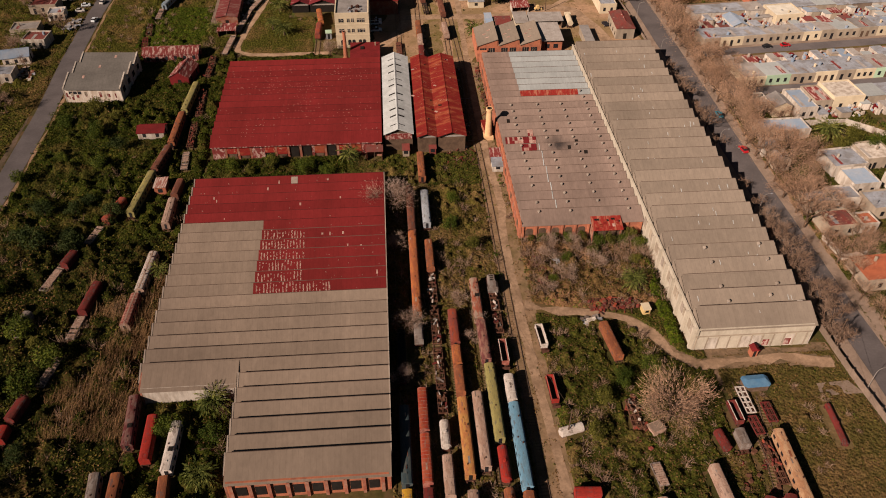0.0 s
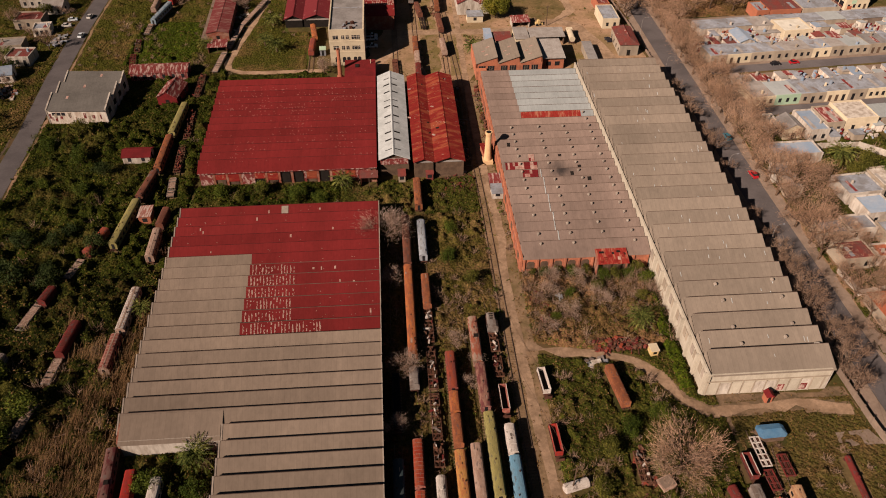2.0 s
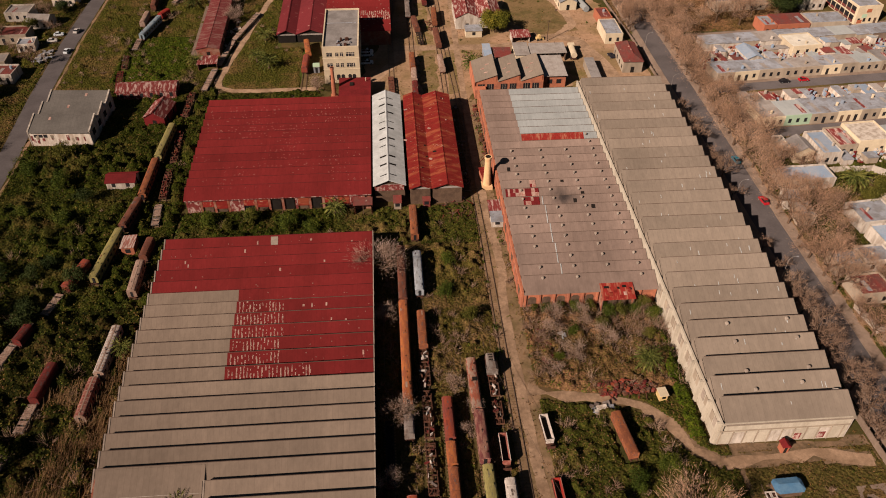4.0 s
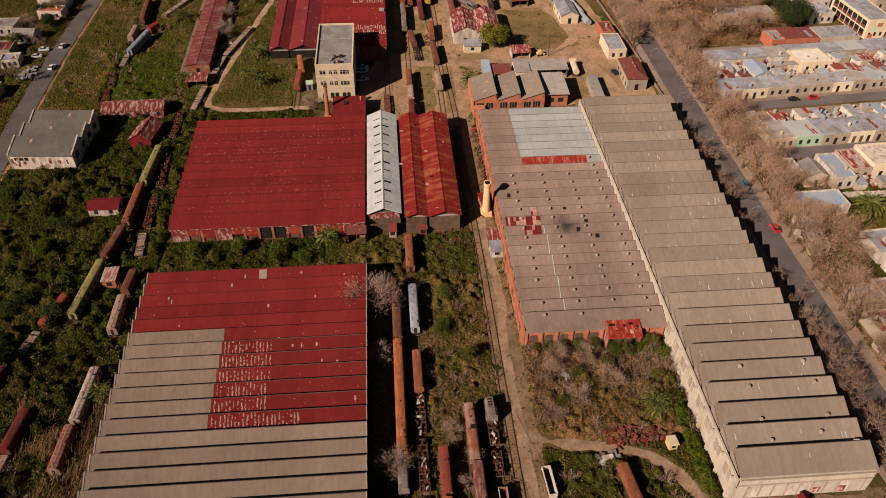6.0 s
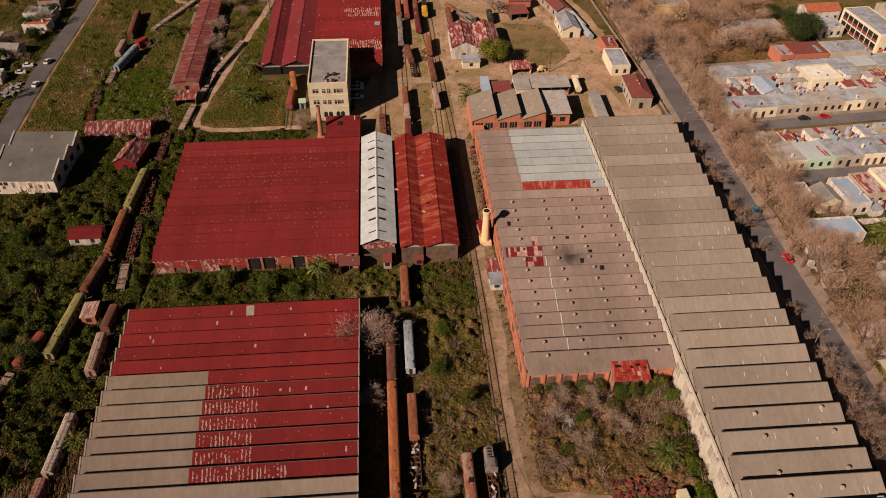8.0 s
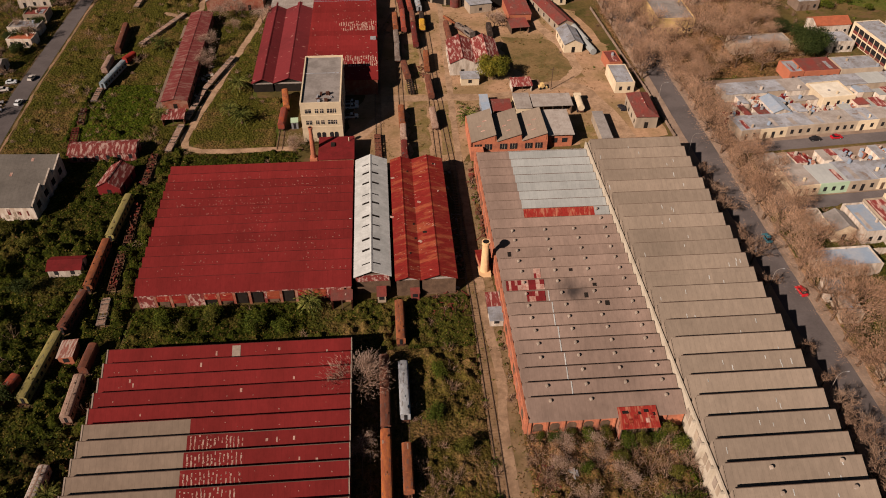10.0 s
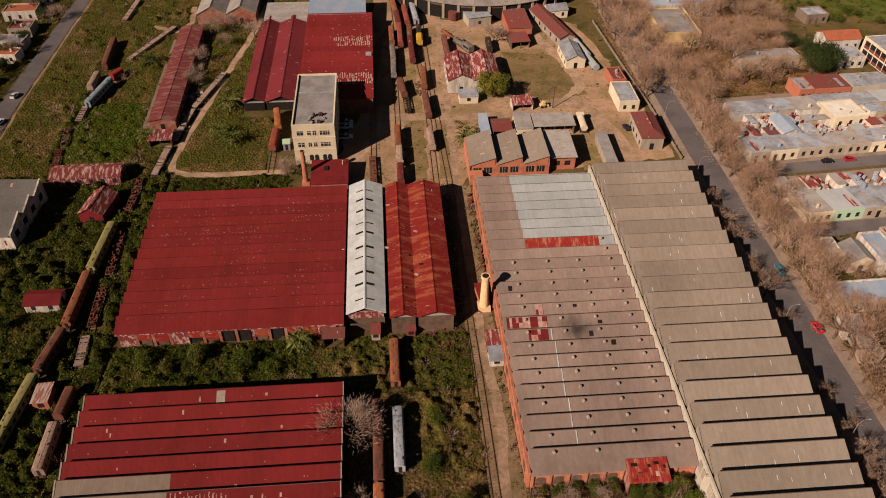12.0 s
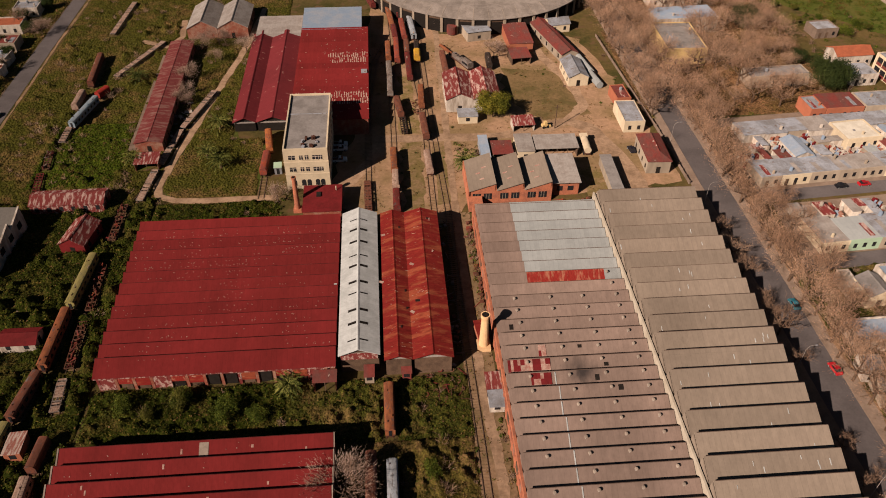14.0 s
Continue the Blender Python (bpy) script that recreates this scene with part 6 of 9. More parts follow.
    shed_flat("weathered_hut", (-63.8, 170.8), 4, 3.0, 5.0, 2.7, 2.2, STRIPED, ORANGE_WALL, "small hut with pale rusty roof sheets", False)
    # white block by the road
    w = thing("white_block", (-104.3, 220.6, 0), -3.5, "stained white block with stepped grey sawtooth roof", "building")
    BLOCKED.append((-95.5, 231, 9.8, 11.5, radians(-3.5)))
    for k in range(3):
        y = 7.0 * k
        part("roof_strip", Geo().prism([(y - (0.4 if k == 0 else 0.0), 4.6), (y + 6.9, 6.7), (y + 6.9, 6.86), (y - (0.4 if k == 0 else 0.0), 4.76)], "x", 0.5, 17.8), BLOCK_ROOF, w)
        part("clerestory", Geo().box(0.4, 17.8, y + 6.7, y + 6.85, 4.5, 6.7), GLASS_DARK, w)
        for x in (-0.05, 17.8):
            part("gable_parapet", Geo().prism([(y, 4.6), (y + 6.9, 6.75), (y + 6.9, 7.15), (y, 5.05)], "x", x, x + 0.45), OLD_WHITE, w)
        part("roof_light", Geo().prism([(y + 4.5, 6.14), (y + 5.6, 6.47), (y + 5.6, 6.53), (y + 4.5, 6.2)], "x", 5.0 + 3.0 * k, 5.7 + 3.0 * k), PEELED, w)
    line = [(0, 0), (0, 4.7)] + [p for k in range(3) for p in ((7 * k + 6.75, 6.7), (7 * k + 6.9, 4.7))] + [(21, 4.7), (21, 0)]
    rw = random.Random(6)
    for k in range(16):
        x, z = rw.uniform(0.6, 16.8), rw.uniform(0.4, 2.6)
        part("rust_streak", Geo().box(x, x + rw.uniform(0.2, 0.9), 0.03, 0.11, z, z + rw.uniform(0.7, 1.9)), RUST_PALE if k % 3 else PLASTER, w)
    part("wall", Geo().prism(line, "x", 0, 0.35), OLD_WHITE, w)
    part("wall", Geo().prism(line, "x", 17.85, 18.2), OLD_WHITE, w)
    part("wall", Geo().box(0.35, 17.85, 0.1, 0.45, 0, 4.6), BLOCK_WHITE, w)
    part("wall", Geo().box(0.35, 17.85, 20.6, 20.95, 0, 4.6), OLD_WHITE, w)
    for x in (1.6, 3.0, 4.4):
        part("window", Geo().box(x, x + 1.1, 0.05, 0.13, 2.9, 3.9), GLASS_DARK, w)
    for y in (3, 8, 13, 18):
        part("window", Geo().box(18.16, 18.24, y - 1, y + 1, 2.4, 4.2), GLASS_DARK, w)
    # station with twin gables and its yard buildings
    for x in (32.8, 41.4):
        gable("station_shed", (x, 302), 90, 17.5, 8.4, 4.6, 6.6, RUST_PALE, OLD_WHITE, "white-walled shed with mottled rusty red pitched roof", "shed", 4)
    shed_flat("station_porch", (34.6, 287.6), 0, 6, 4, 2.6, 3.0, PALE_ROOF, OFFICE_WALL, "white porch with pale roof", False)
    shed_flat("kiosk", (51.4, 282.2), 3, 6.6, 4.6, 2.3, 2.9, RUST_PALE, OLD_WHITE, "low kiosk with faded red roof")
    shed_flat("brick_house", (58.8, 342.5), 2, 8.6, 16, 3.6, 4.0, RUST_DULL, ORANGE_WALL, "terracotta house with rusty orange roof", False)
    shed_flat("veranda", (57.4, 328.0), 6, 6.8, 6.5, 2.6, 3.2, RUST_DULL, TIMBER, "open timber veranda with rusty roof")
    shed_flat("grey_house", (43.6, 351.0), 12, 9.0, 12, 3.6, 3.2, PALE_ROOF, PLASTER, "low grey plaster house by the roundhouse", False)
    gable("red_long_wing", (71.6, 341), 104, 30, 6.0, 3.2, 4.6, RUST_DULL, PLASTER, "long cream wing with dark red pitched roof", "house", 6)
    gable("cream_gable_house", (74.4, 314.5), 92, 13, 6.4, 3.4, 5.0, PALE_ROOF, OFFICE_WALL, "cream house with pale grey pitched roof", "house", 3)
    gable("cream_gable_house", (76.0, 353.5), 10, 8, 6, 3.2, 4.6, PALE_ROOF, OFFICE_WALL, "cream house with pale grey pitched roof", "house", 2)
    for x, y, l in ((79.6, 321, 12), (80.8, 310, 9)):
        s = thing("silo_tank", (x, y, 0.0), 100, "pale grey steel tank lying behind a house", "tank", "steel tanks")
        part("shell", Geo().tube((-l / 2, 0, 1.3), (l / 2, 0, 1.3), 1.2, 1.2, 16), ZINC, s)
        part("cradle", Geo().box(-l / 2 + 1, -l / 2 + 1.5, -0.9, 0.9, 0, 0.6).box(l / 2 - 1.5, l / 2 - 1, -0.9, 0.9, 0, 0.6), IRON, s)
    wt = thing("water_tank", (35.1, 351.3, 0), 0, "rusty red round water tank", "tank")
    part("drum", Geo().tube((0, 0, 0.4), (0, 0, 3.4), 1.9, 1.9, 18), RUST_DULL, wt)
    part("foot", Geo().tube((0, 0, 0), (0, 0, 0.4), 1.5, 1.5, 12), PLASTER, wt)
    # row of open sheds
    shed_flat("ribbed_store", (37.5, 267.3), 0, 2.4, 11.5, 3.0, 3.2, BLUE_SHEET, PALE_ROOF, "narrow store with pale blue ribbed roof", False)
    shed_flat("ribbed_store", (42.6, 266.2), 0, 5.8, 6.4, 3.2, 3.4, RUST_DULL, PLASTER, "store with dull brown sheet roof")
    shed_flat("ribbed_store", (49.5, 268.2), 0, 4.9, 8.5, 3.2, 3.6, GREY_SHEET, OFFICE_WALL, "store with grey ribbed roof and cream wall", False)
    shed_flat("ribbed_store", (59.0, 268.4), 0, 12.4, 6.6, 3.1, 3.5, GREY_SHEET, TIMBER, "open store with grey ribbed roof on posts")
    shed_flat("slab_shed", (72.0, 252.2), -1, 3.0, 16.5, 2.8, 3.0, FLAT_ROOF, PLASTER, "long narrow shed with brown flat roof", False)
    gable("gatehouse", (86.8, 262.0), 88, 14.2, 6.4, 4.3, 6.0, RUST_DULL, PLASTER, "cream gatehouse with dark red hipped roof", "house", 4, hip=2.6)
    house((82.4, 277.4), 0, 6.4, 13, 3.6, PALE_ROOF, OFFICE_WALL, 2, "cream flat-roofed house with small arches", "house", 5)
    house((84.0, 292.5), 3, 4.6, 9, 3.2, RUST_DULL, ORANGE_WALL, 1, "low house with brown flat roof", "house", 6)
    # things by the tall chimney
    chimney("cream_chimney", 28.4, 191.4, 10.2, 1.05, 0.78, CREAM_CHIMNEY, "stout cream plastered chimney with sooty top")
    shed_flat("brick_hut", (28.2, 194.3), 8, 2.2, 4.6, 2.6, 2.9, RUST_ROOF, BRICK, "small brick hut behind the chimney", False)
    shed_flat("weathered_shed", (29.2, 179.8), 0, 3.3, 4.3, 2.0, 2.4, RUST_PALE, TIMBER, "shed with broken rusty roof battens")
    shed_flat("weathered_shed", (29.1, 175.4), 0, 3.0, 3.6, 2.0, 2.3, PALE_ROOF, OLD_WHITE, "whitewashed lean-to with pale roof", False)
    for x, y, m, l in ((3.4, 184.2, PLASTER, "pale little hut before the train shed"), (11.2, 184.6, RUST_DULL, "rusty little hut before the train shed")):
        shed_flat("platform_hut", (x, y), 0, 1.9, 2.6, 2.2, 2.5, RUST_DULL, m, l, False)
    shed_flat("corner_shed", (-5.7, 182.6), 0, 4.6, 2.6, 3.2, 3.4, RUST_DULL, DARK_BRICK, "rusty brick shed at the hall's corner")
    # before the long warehouse
    s = thing("sentry_box", (75.4, 102.8, 0), 3, "small red sentry box with pitched roof", "kiosk")
    part("body", Geo().box(-0.7, 0.7, -0.7, 0.7, 0, 2.1), ORANGE_WALL, s)
    part("roof", Geo().prism([(-0.95, 2.1), (0.95, 2.1), (0, 2.8)], "y", -0.95, 0.95), RED_SHEET, s)
    part("door", Geo().box(-0.3, 0.3, -0.73, -0.68, 0.1, 1.8), NEAR_BLACK, s)
    b = thing("blue_tarp_shed", (72.3, 94.2, 0), 2, "low shed under a rounded blue sheet roof", "shed")
    part("wall", Geo().box(-2.5, 2.5, -1.2, 1.2, 0, 1.8), TIMBER, b)
    part("roof", Geo().add([(-2.9, -1.0, 1.9), (-2.3, -1.6, 1.9), (2.3, -1.6, 1.9), (2.9, -1.0, 1.9), (2.9, 1.0, 1.9), (2.3, 1.6, 1.9), (-2.3, 1.6, 1.9), (-2.9, 1.0, 1.9), (-1.9, 0, 2.6), (1.9, 0, 2.6)],
                           [(0, 1, 8), (1, 2, 9, 8), (2, 3, 9), (3, 4, 9), (4, 5, 9), (5, 6, 8, 9), (6, 7, 8), (7, 0, 8), (0, 7, 6, 5, 4, 3, 2, 1)]), TARP_BLUE, b)
    BLOCKED.append((72.3, 94.2, 3, 1.8, 0))
    c = thing("yellow_cabin", (55.6, 116.5, 0), 5, "small yellow cabin with white roof among weeds", "cabin")
    part("body", Geo().box(-0.8, 0.8, -1.0, 1.0, 0, 2.0), YELLOW_WALL, c)
    part("roof", Geo().box(-0.95, 0.95, -1.15, 1.15, 2.0, 2.15), OFFICE_WALL, c)
    part("window", Geo().box(-0.4, 0.4, -1.03, -0.98, 1.0, 1.7), GLASS_DARK, c)
    k = thing("dump_skip", (48.9, 84.9, 0), 20, "pale dented metal skip beneath a bare tree", "skip")
    part("body", Geo().prism([(-1.1, 0), (1.1, 0), (1.5, 1.4), (-1.5, 1.4)], "y", -1.2, 1.2), paint("pale"), k)
    part("load", Geo().box(-1.3, 1.3, -1.0, 1.0, 1.3, 1.5), PAVING, k)


BLOCK_ROOF = surf("grey_block_roof", (0.17, 0.16, 0.145), (0.115, 0.108, 0.098), 0.12, 1.5, 0.7, 0.9, spread=0.2, sheets=(1.1, 60.0))
BLOCK_WHITE = surf("flaking_white_render", (0.62, 0.57, 0.5), (0.36, 0.27, 0.2), 0.5, 2.5, 0.7, 0.9, spread=0.25, stretch=(1.4, 1.4, 0.35))
RUST_DULL = surf("dull_rusty_sheet", (0.18, 0.045, 0.038), (0.125, 0.062, 0.053), 0.3, 1.5, 0.8, 0.8, spread=0.3, stretch=(1.3, 0.7, 1), ribs=0.2, speck=(0.4, 0.3, 0.25), speck_scale=0.7, speck_cut=0.7)
RING_ROOF = surf("weathered_ring_roof", (0.27, 0.24, 0.215), (0.17, 0.15, 0.13), 0.3, 1.5, 0.7, 0.9, spread=0.25)
RED_ROOF_ALONG = surf("red_painted_sheet_along", (0.158, 0.026, 0.03), (0.108, 0.02, 0.023), 0.06, 0.9, 0.6, 0.8, spread=0.2, stretch=(0.4, 1, 1), ribs=0.2, rib_axis="Y", speck=(0.36, 0.19, 0.16), speck_scale=0.9, speck_cut=0.68)
TARP_BLUE = surf("blue_tarpaulin", (0.07, 0.17, 0.29), (0.12, 0.22, 0.32), 0.5, 2.0, 0.5, 0.7, spread=0.15)
CREAM_CHIMNEY = surf("cream_render", (0.72, 0.5, 0.28), (0.55, 0.34, 0.18), 0.5, 2.0, 0.6, 0.85, spread=0.2)
office()
brick_teeth()
roundhouse()
north_sheds()

# ---- streets of houses ----
ROOFS = [PALE_ROOF, PALE_ROOF, ZINC, PALE_ROOF, GREY_SHEET, BLUE_SHEET, PALE_ROOF, FLAT_ROOF, GREY_SHEET]
WALLS = [PLASTER, OLD_WHITE, PLASTER, PAVING, OLD_WHITE, PLASTER]
WORD = {"pale_grey_roof": "pale grey", "grey_corrugated_sheet": "grey ribbed", "zinc_sheet": "zinc", "blue_sheet_roof": "blue sheet", "rusted_pale_sheet": "rust-streaked", "grey_flat_roof": "dark grey", "stained_white_wall": "whitewashed",
        "limewashed_flat_roof": "bright cream", "dull_rusty_sheet": "dull red"}


CLUTTER = {"white": Geo(), "red": Geo(), "blue": Geo(), "brown": Geo()}


def row_of_houses(at, turn, total, depth, seed, group, back=False, walls=None, ranges=(6.0, 9.0)):
    """Terraced houses along a street; behind each, lower rooms and lean-tos round a patio."""
    rng = random.Random(seed)
    a = radians(turn)
    c, s = math.cos(a), math.sin(a)
    x, n = 0.0, 0
    while x < total:
        w = min(rng.uniform(*ranges), total - x + 3)
        roof = rng.choice(ROOFS)
        wall = walls[n % len(walls)] if walls else rng.choice(WALLS)
        d = depth * rng.uniform(0.5, 0.6)
        h = rng.uniform(2.8, 3.1) if back else rng.uniform(3.3, 3.6)
        y = depth - d if back else 0.0
        house((at[0] + c * x - s * y, at[1] + s * x + c * y), turn, w - 0.05, d, h, roof, wall, 0 if back else max(2, int(w / 2.4)), f"terraced house with {WORD[roof.name]} roof and plastered front", "house", seed + n, 0.14, rng.uniform(0.2, 0.7), group)
        y, rest = (0.3 if back else d + 0.1), depth - d - 0.4
        u = x
        while u < x + w - 1.5:
            ww, dd = rng.uniform(2.2, 4.2), rest * rng.uniform(0.4, 0.98)
            if rng.random() < 0.66:
                roof2 = rng.choice([RUST_PALE, PALE_ROOF, GREY_SHEET, PALE_ROOF, BLUE_SHEET, RUST_DULL, ZINC])
                y2 = y + (rest - dd if rng.random() < 0.5 else 0)
                house((at[0] + c * u - s * y2, at[1] + s * u + c * y2), turn, min(ww, x + w - u) - 0.1, dd, rng.uniform(2.1, 2.7), roof2, rng.choice([OLD_WHITE, PLASTER, BLOCK_WHITE, OLD_WHITE]), 0, f"low back room with {WORD[roof2.name]} roof", "outbuilding", seed * 7 + n + int(u * 10), 0.06, rng.uniform(0, 0.5), group)
            else:
                for q in range(22):
                    px, py = u + rng.uniform(0.2, ww), y + rng.uniform(0.3, rest)
                    CLUTTER[rng.choice(("white", "red", "blue", "brown", "white"))].box(-rng.uniform(0.2, 0.9), rng.uniform(0.2, 0.9), -rng.uniform(0.1, 0.4), rng.uniform(0.1, 0.5), 0, rng.uniform(0.4, 1.9), turn + rng.choice((0, 90, 35)), (at[0] + c * px - s * py, at[1] + s * px + c * py))
            u += ww
        x += w
        n += 1


setting("paved_block", sheet([(111, 243.8), (113, 262), (117, 278.5), (218, 287), (218, 252.5)], 0.03), PAVING, "dusty paved ground between the terraces", "pavement")
setting("paved_block", sheet([(112, 216.0), (114, 237.8), (190, 244.2), (190, 222)], 0.03), PAVING, "dusty paved ground between the terraces", "pavement")
row_of_houses((113.5, 245.9), 4.9, 96, 15.5, 31, "first terrace", walls=[PLASTER, OFFICE_WALL, PLASTER, PLASTER])
row_of_houses((118.0, 262.4), 4.9, 92, 14.5, 47, "second terrace", True)
row_of_houses((117.5, 217.0), 4.2, 62, 18.5, 63, "third terrace", walls=[OFFICE_WALL, GREEN_PAINT, PLASTER, OFFICE_WALL, PLASTER])
row_of_houses((130.0, 194.6), 4.5, 52, 15.5, 83, "fourth terrace", True)
house((147.2, 263.2), 6, 11.5, 10.5, 3.2, CREAM_ROOF, OFFICE_WALL, 3, "house with a bright cream limewashed roof", "house", 3, 0.7)
gable("blue_roof_house", (130.2, 261.3), 96, 9, 5.4, 3.2, 4.3, BLUE_SHEET, OLD_WHITE, "small house with blue pitched roof", "house", 2)

for key, m in (("white", OLD_WHITE), ("red", RED_SHEET), ("blue", BLUE_SHEET), ("brown", DARK_BRICK)):
    tagged(part("patio_clutter", CLUTTER[key], m), f"{key} odds and ends heaped in the patios", "clutter", kind="stuff")

# single houses between the avenue and the terraces
SINGLES = [
    (110.0, 184.0, 2, 14.8, 7.0, 3.5, BLUE_SHEET, OLD_WHITE), (116.4, 200.6, 3, 3.0, 7.0, 3.0, OLD_WHITE, OLD_WHITE), (126.5, 196.0, 3, 6.0, 12.0, 3.8, BLUE_SHEET, OLD_WHITE),
    (139.6, 200.6, 4, 10.5, 10.5, 4.4, OLD_WHITE, OFFICE_WALL), (133.4, 200.0, 4, 5.8, 10.0, 3.6, RUST_PALE, PLASTER), (107.0, 176.0, -5, 4.6, 5.0, 3.4, PALE_ROOF, OLD_WHITE),
    (107.4, 169.2, -7, 4.4, 6.4, 3.4, GREY_SHEET, PLASTER), (123.0, 165.0, 6, 10.5, 9.0, 3.4, PALE_ROOF, OLD_WHITE), (134.2, 168.0, 6, 9.0, 9.0, 3.4, OLD_WHITE, PLASTER),
    (124.0, 156.2, 5, 8.0, 8.0, 3.6, BLUE_SHEET, OLD_WHITE), (116.0, 150.6, 3, 7.5, 6.0, 3.4, PALE_ROOF, OLD_WHITE), (108.4, 149.6, 3, 7.0, 5.4, 3.4, PALE_ROOF, PLASTER),
    (109.2, 139.6, 4, 8.4, 7.0, 3.4, RUST_DULL, PLASTER), (118.6, 140.6, 4, 4.6, 5.0, 3.0, TILE_ORANGE, OLD_WHITE), (124.6, 146.0, 4, 9.0, 8.0, 3.4, PALE_ROOF, PLASTER),
    (136.0, 154.0, 4, 10.0, 8.0, 3.5, GREY_SHEET, OLD_WHITE),
]
for n, (x, y, turn, w, d, h, roof, wall) in enumerate(SINGLES):
    house((x, y), turn, w, d, h, roof, wall, 2, f"detached house with {WORD.get(roof.name, 'tiled')} roof", "house", 200 + n, 0.35, 0.3, "houses by the avenue")
gable("dark_roof_house", (121.8, 201.0), 94, 6.6, 5.4, 3.8, 5.2, FLAT_ROOF, OFFICE_WALL, "white house with dark slate pitched roof", "house", 2)
house((109.5, 120.0), 3, 12, 9, 3.4, TILE_ORANGE, PLASTER, 2, "house with orange tiled roof by the street", "house", 301, 0.2, 0.4)
house((112.0, 98.0), 3, 14, 10, 3.6, RUST_DULL, PLASTER, 2, "house with dull red roof by the street", "house", 302, 0.3, 0.4)
house((126.0, 112.0), 3, 12, 12, 3.4, PALE_ROOF, OLD_WHITE, 2, "house with pale grey roof", "house", 303, 0.3, 0.4)

# blocks north of the terraces
house((143.6, 280.6), 3, 5.0, 8.6, 3.8, PALE_ROOF, ORANGE_WALL, 2, "brick-red shop with pale roof", "shop", 401)
house((149.0, 280.8), 3, 12.6, 9.4, 4.0, RUST_DULL, ORANGE_WALL, 5, "brick-red warehouse with ribbed brown roof", "warehouse", 402, 0.2)
house((162.4, 281.4), 3, 15.0, 9.4, 3.8, PALE_ROOF, PLASTER, 4, "shop with pale flat roof and red front", "shop", 403)
house((132.5, 302.4), 4, 21.5, 7.0, 4.0, FLAT_ROOF, PLASTER, 6, "long low pavilion with brown flat roof", "pavilion", 404)
gable("orange_tile_house", (176.0, 320.0), 4, 13.5, 7.4, 4.2, 5.8, TILE_ORANGE, OLD_WHITE, "white house with orange tiled roof", "house", 4)
house((168.5, 302.0), 2, 9, 9, 3.9, PALE_ROOF, OLD_WHITE, 3, "house with pale flat roof", "house", 405)
school = house((183.0, 288.0), 5, 10.0, 24.0, 7.0, PALE_ROOF, OFFICE_WALL, 4, "long two-storey school with pale roof and red gallery rails", "school", 406)
for z in (0.3, 3.6):
    # Dark panels on the wall put the galleries' inner shade into colour.
    part("gallery_opening", Geo().box(-0.04, 0.05, 1.0, 23.0, z + 1.0, z + 2.7), GLASS_DARK, school, "shaded open gallery")
    part("gallery_rail", Geo().box(-0.12, -0.02, 1.0, 23.0, z, z + 1.0), RUST_DULL, school, "dark red gallery rail")
    for k in range(8):
        part("gallery_post", Geo().box(-0.14, 0.0, 0.9 + 3.1 * k, 1.2 + 3.1 * k, z, z + 2.9), OFFICE_WALL, school)
for k, (z, m) in enumerate(((0.4, TILE_ORANGE), (2.6, GREEN_PAINT), (4.6, TILE_ORANGE))):
    part("painted_panel", Geo().box(1.0 + 1.4 * k, 3.0 + 1.4 * k, -0.06, -0.01, z, z + 1.4), m, school)
t = house((109.4, 321.6), -1, 14.2, 22.0, 5.6, FLAT_ROOF, YELLOW_WALL, 6, "ochre yellow old building with flat brown roof", "building", 407, 0.6)
house((113.0, 346.0), 4, 24.0, 11.0, 6.0, BLUE_SHEET, OLD_WHITE, 5, "hall with pale blue-grey sheet roof", "hall", 408, 0.2)
house((118.0, 372.0), 4, 22.0, 12.0, 5.0, OLD_WHITE, OLD_WHITE, 5, "white flat building beyond the hall", "building", 409, 0.2)
for n in range(16):
    rng = random.Random(900 + n)
    house((170 + rng.uniform(0, 70), 300 + 13 * n), rng.uniform(0, 8), rng.uniform(7, 14), rng.uniform(7, 11), rng.uniform(3.2, 5), rng.choice(ROOFS), rng.choice(WALLS), 3, "plastered house with flat roof beyond the bank", "house", 500 + n, 0.3, 0.3, "far houses")

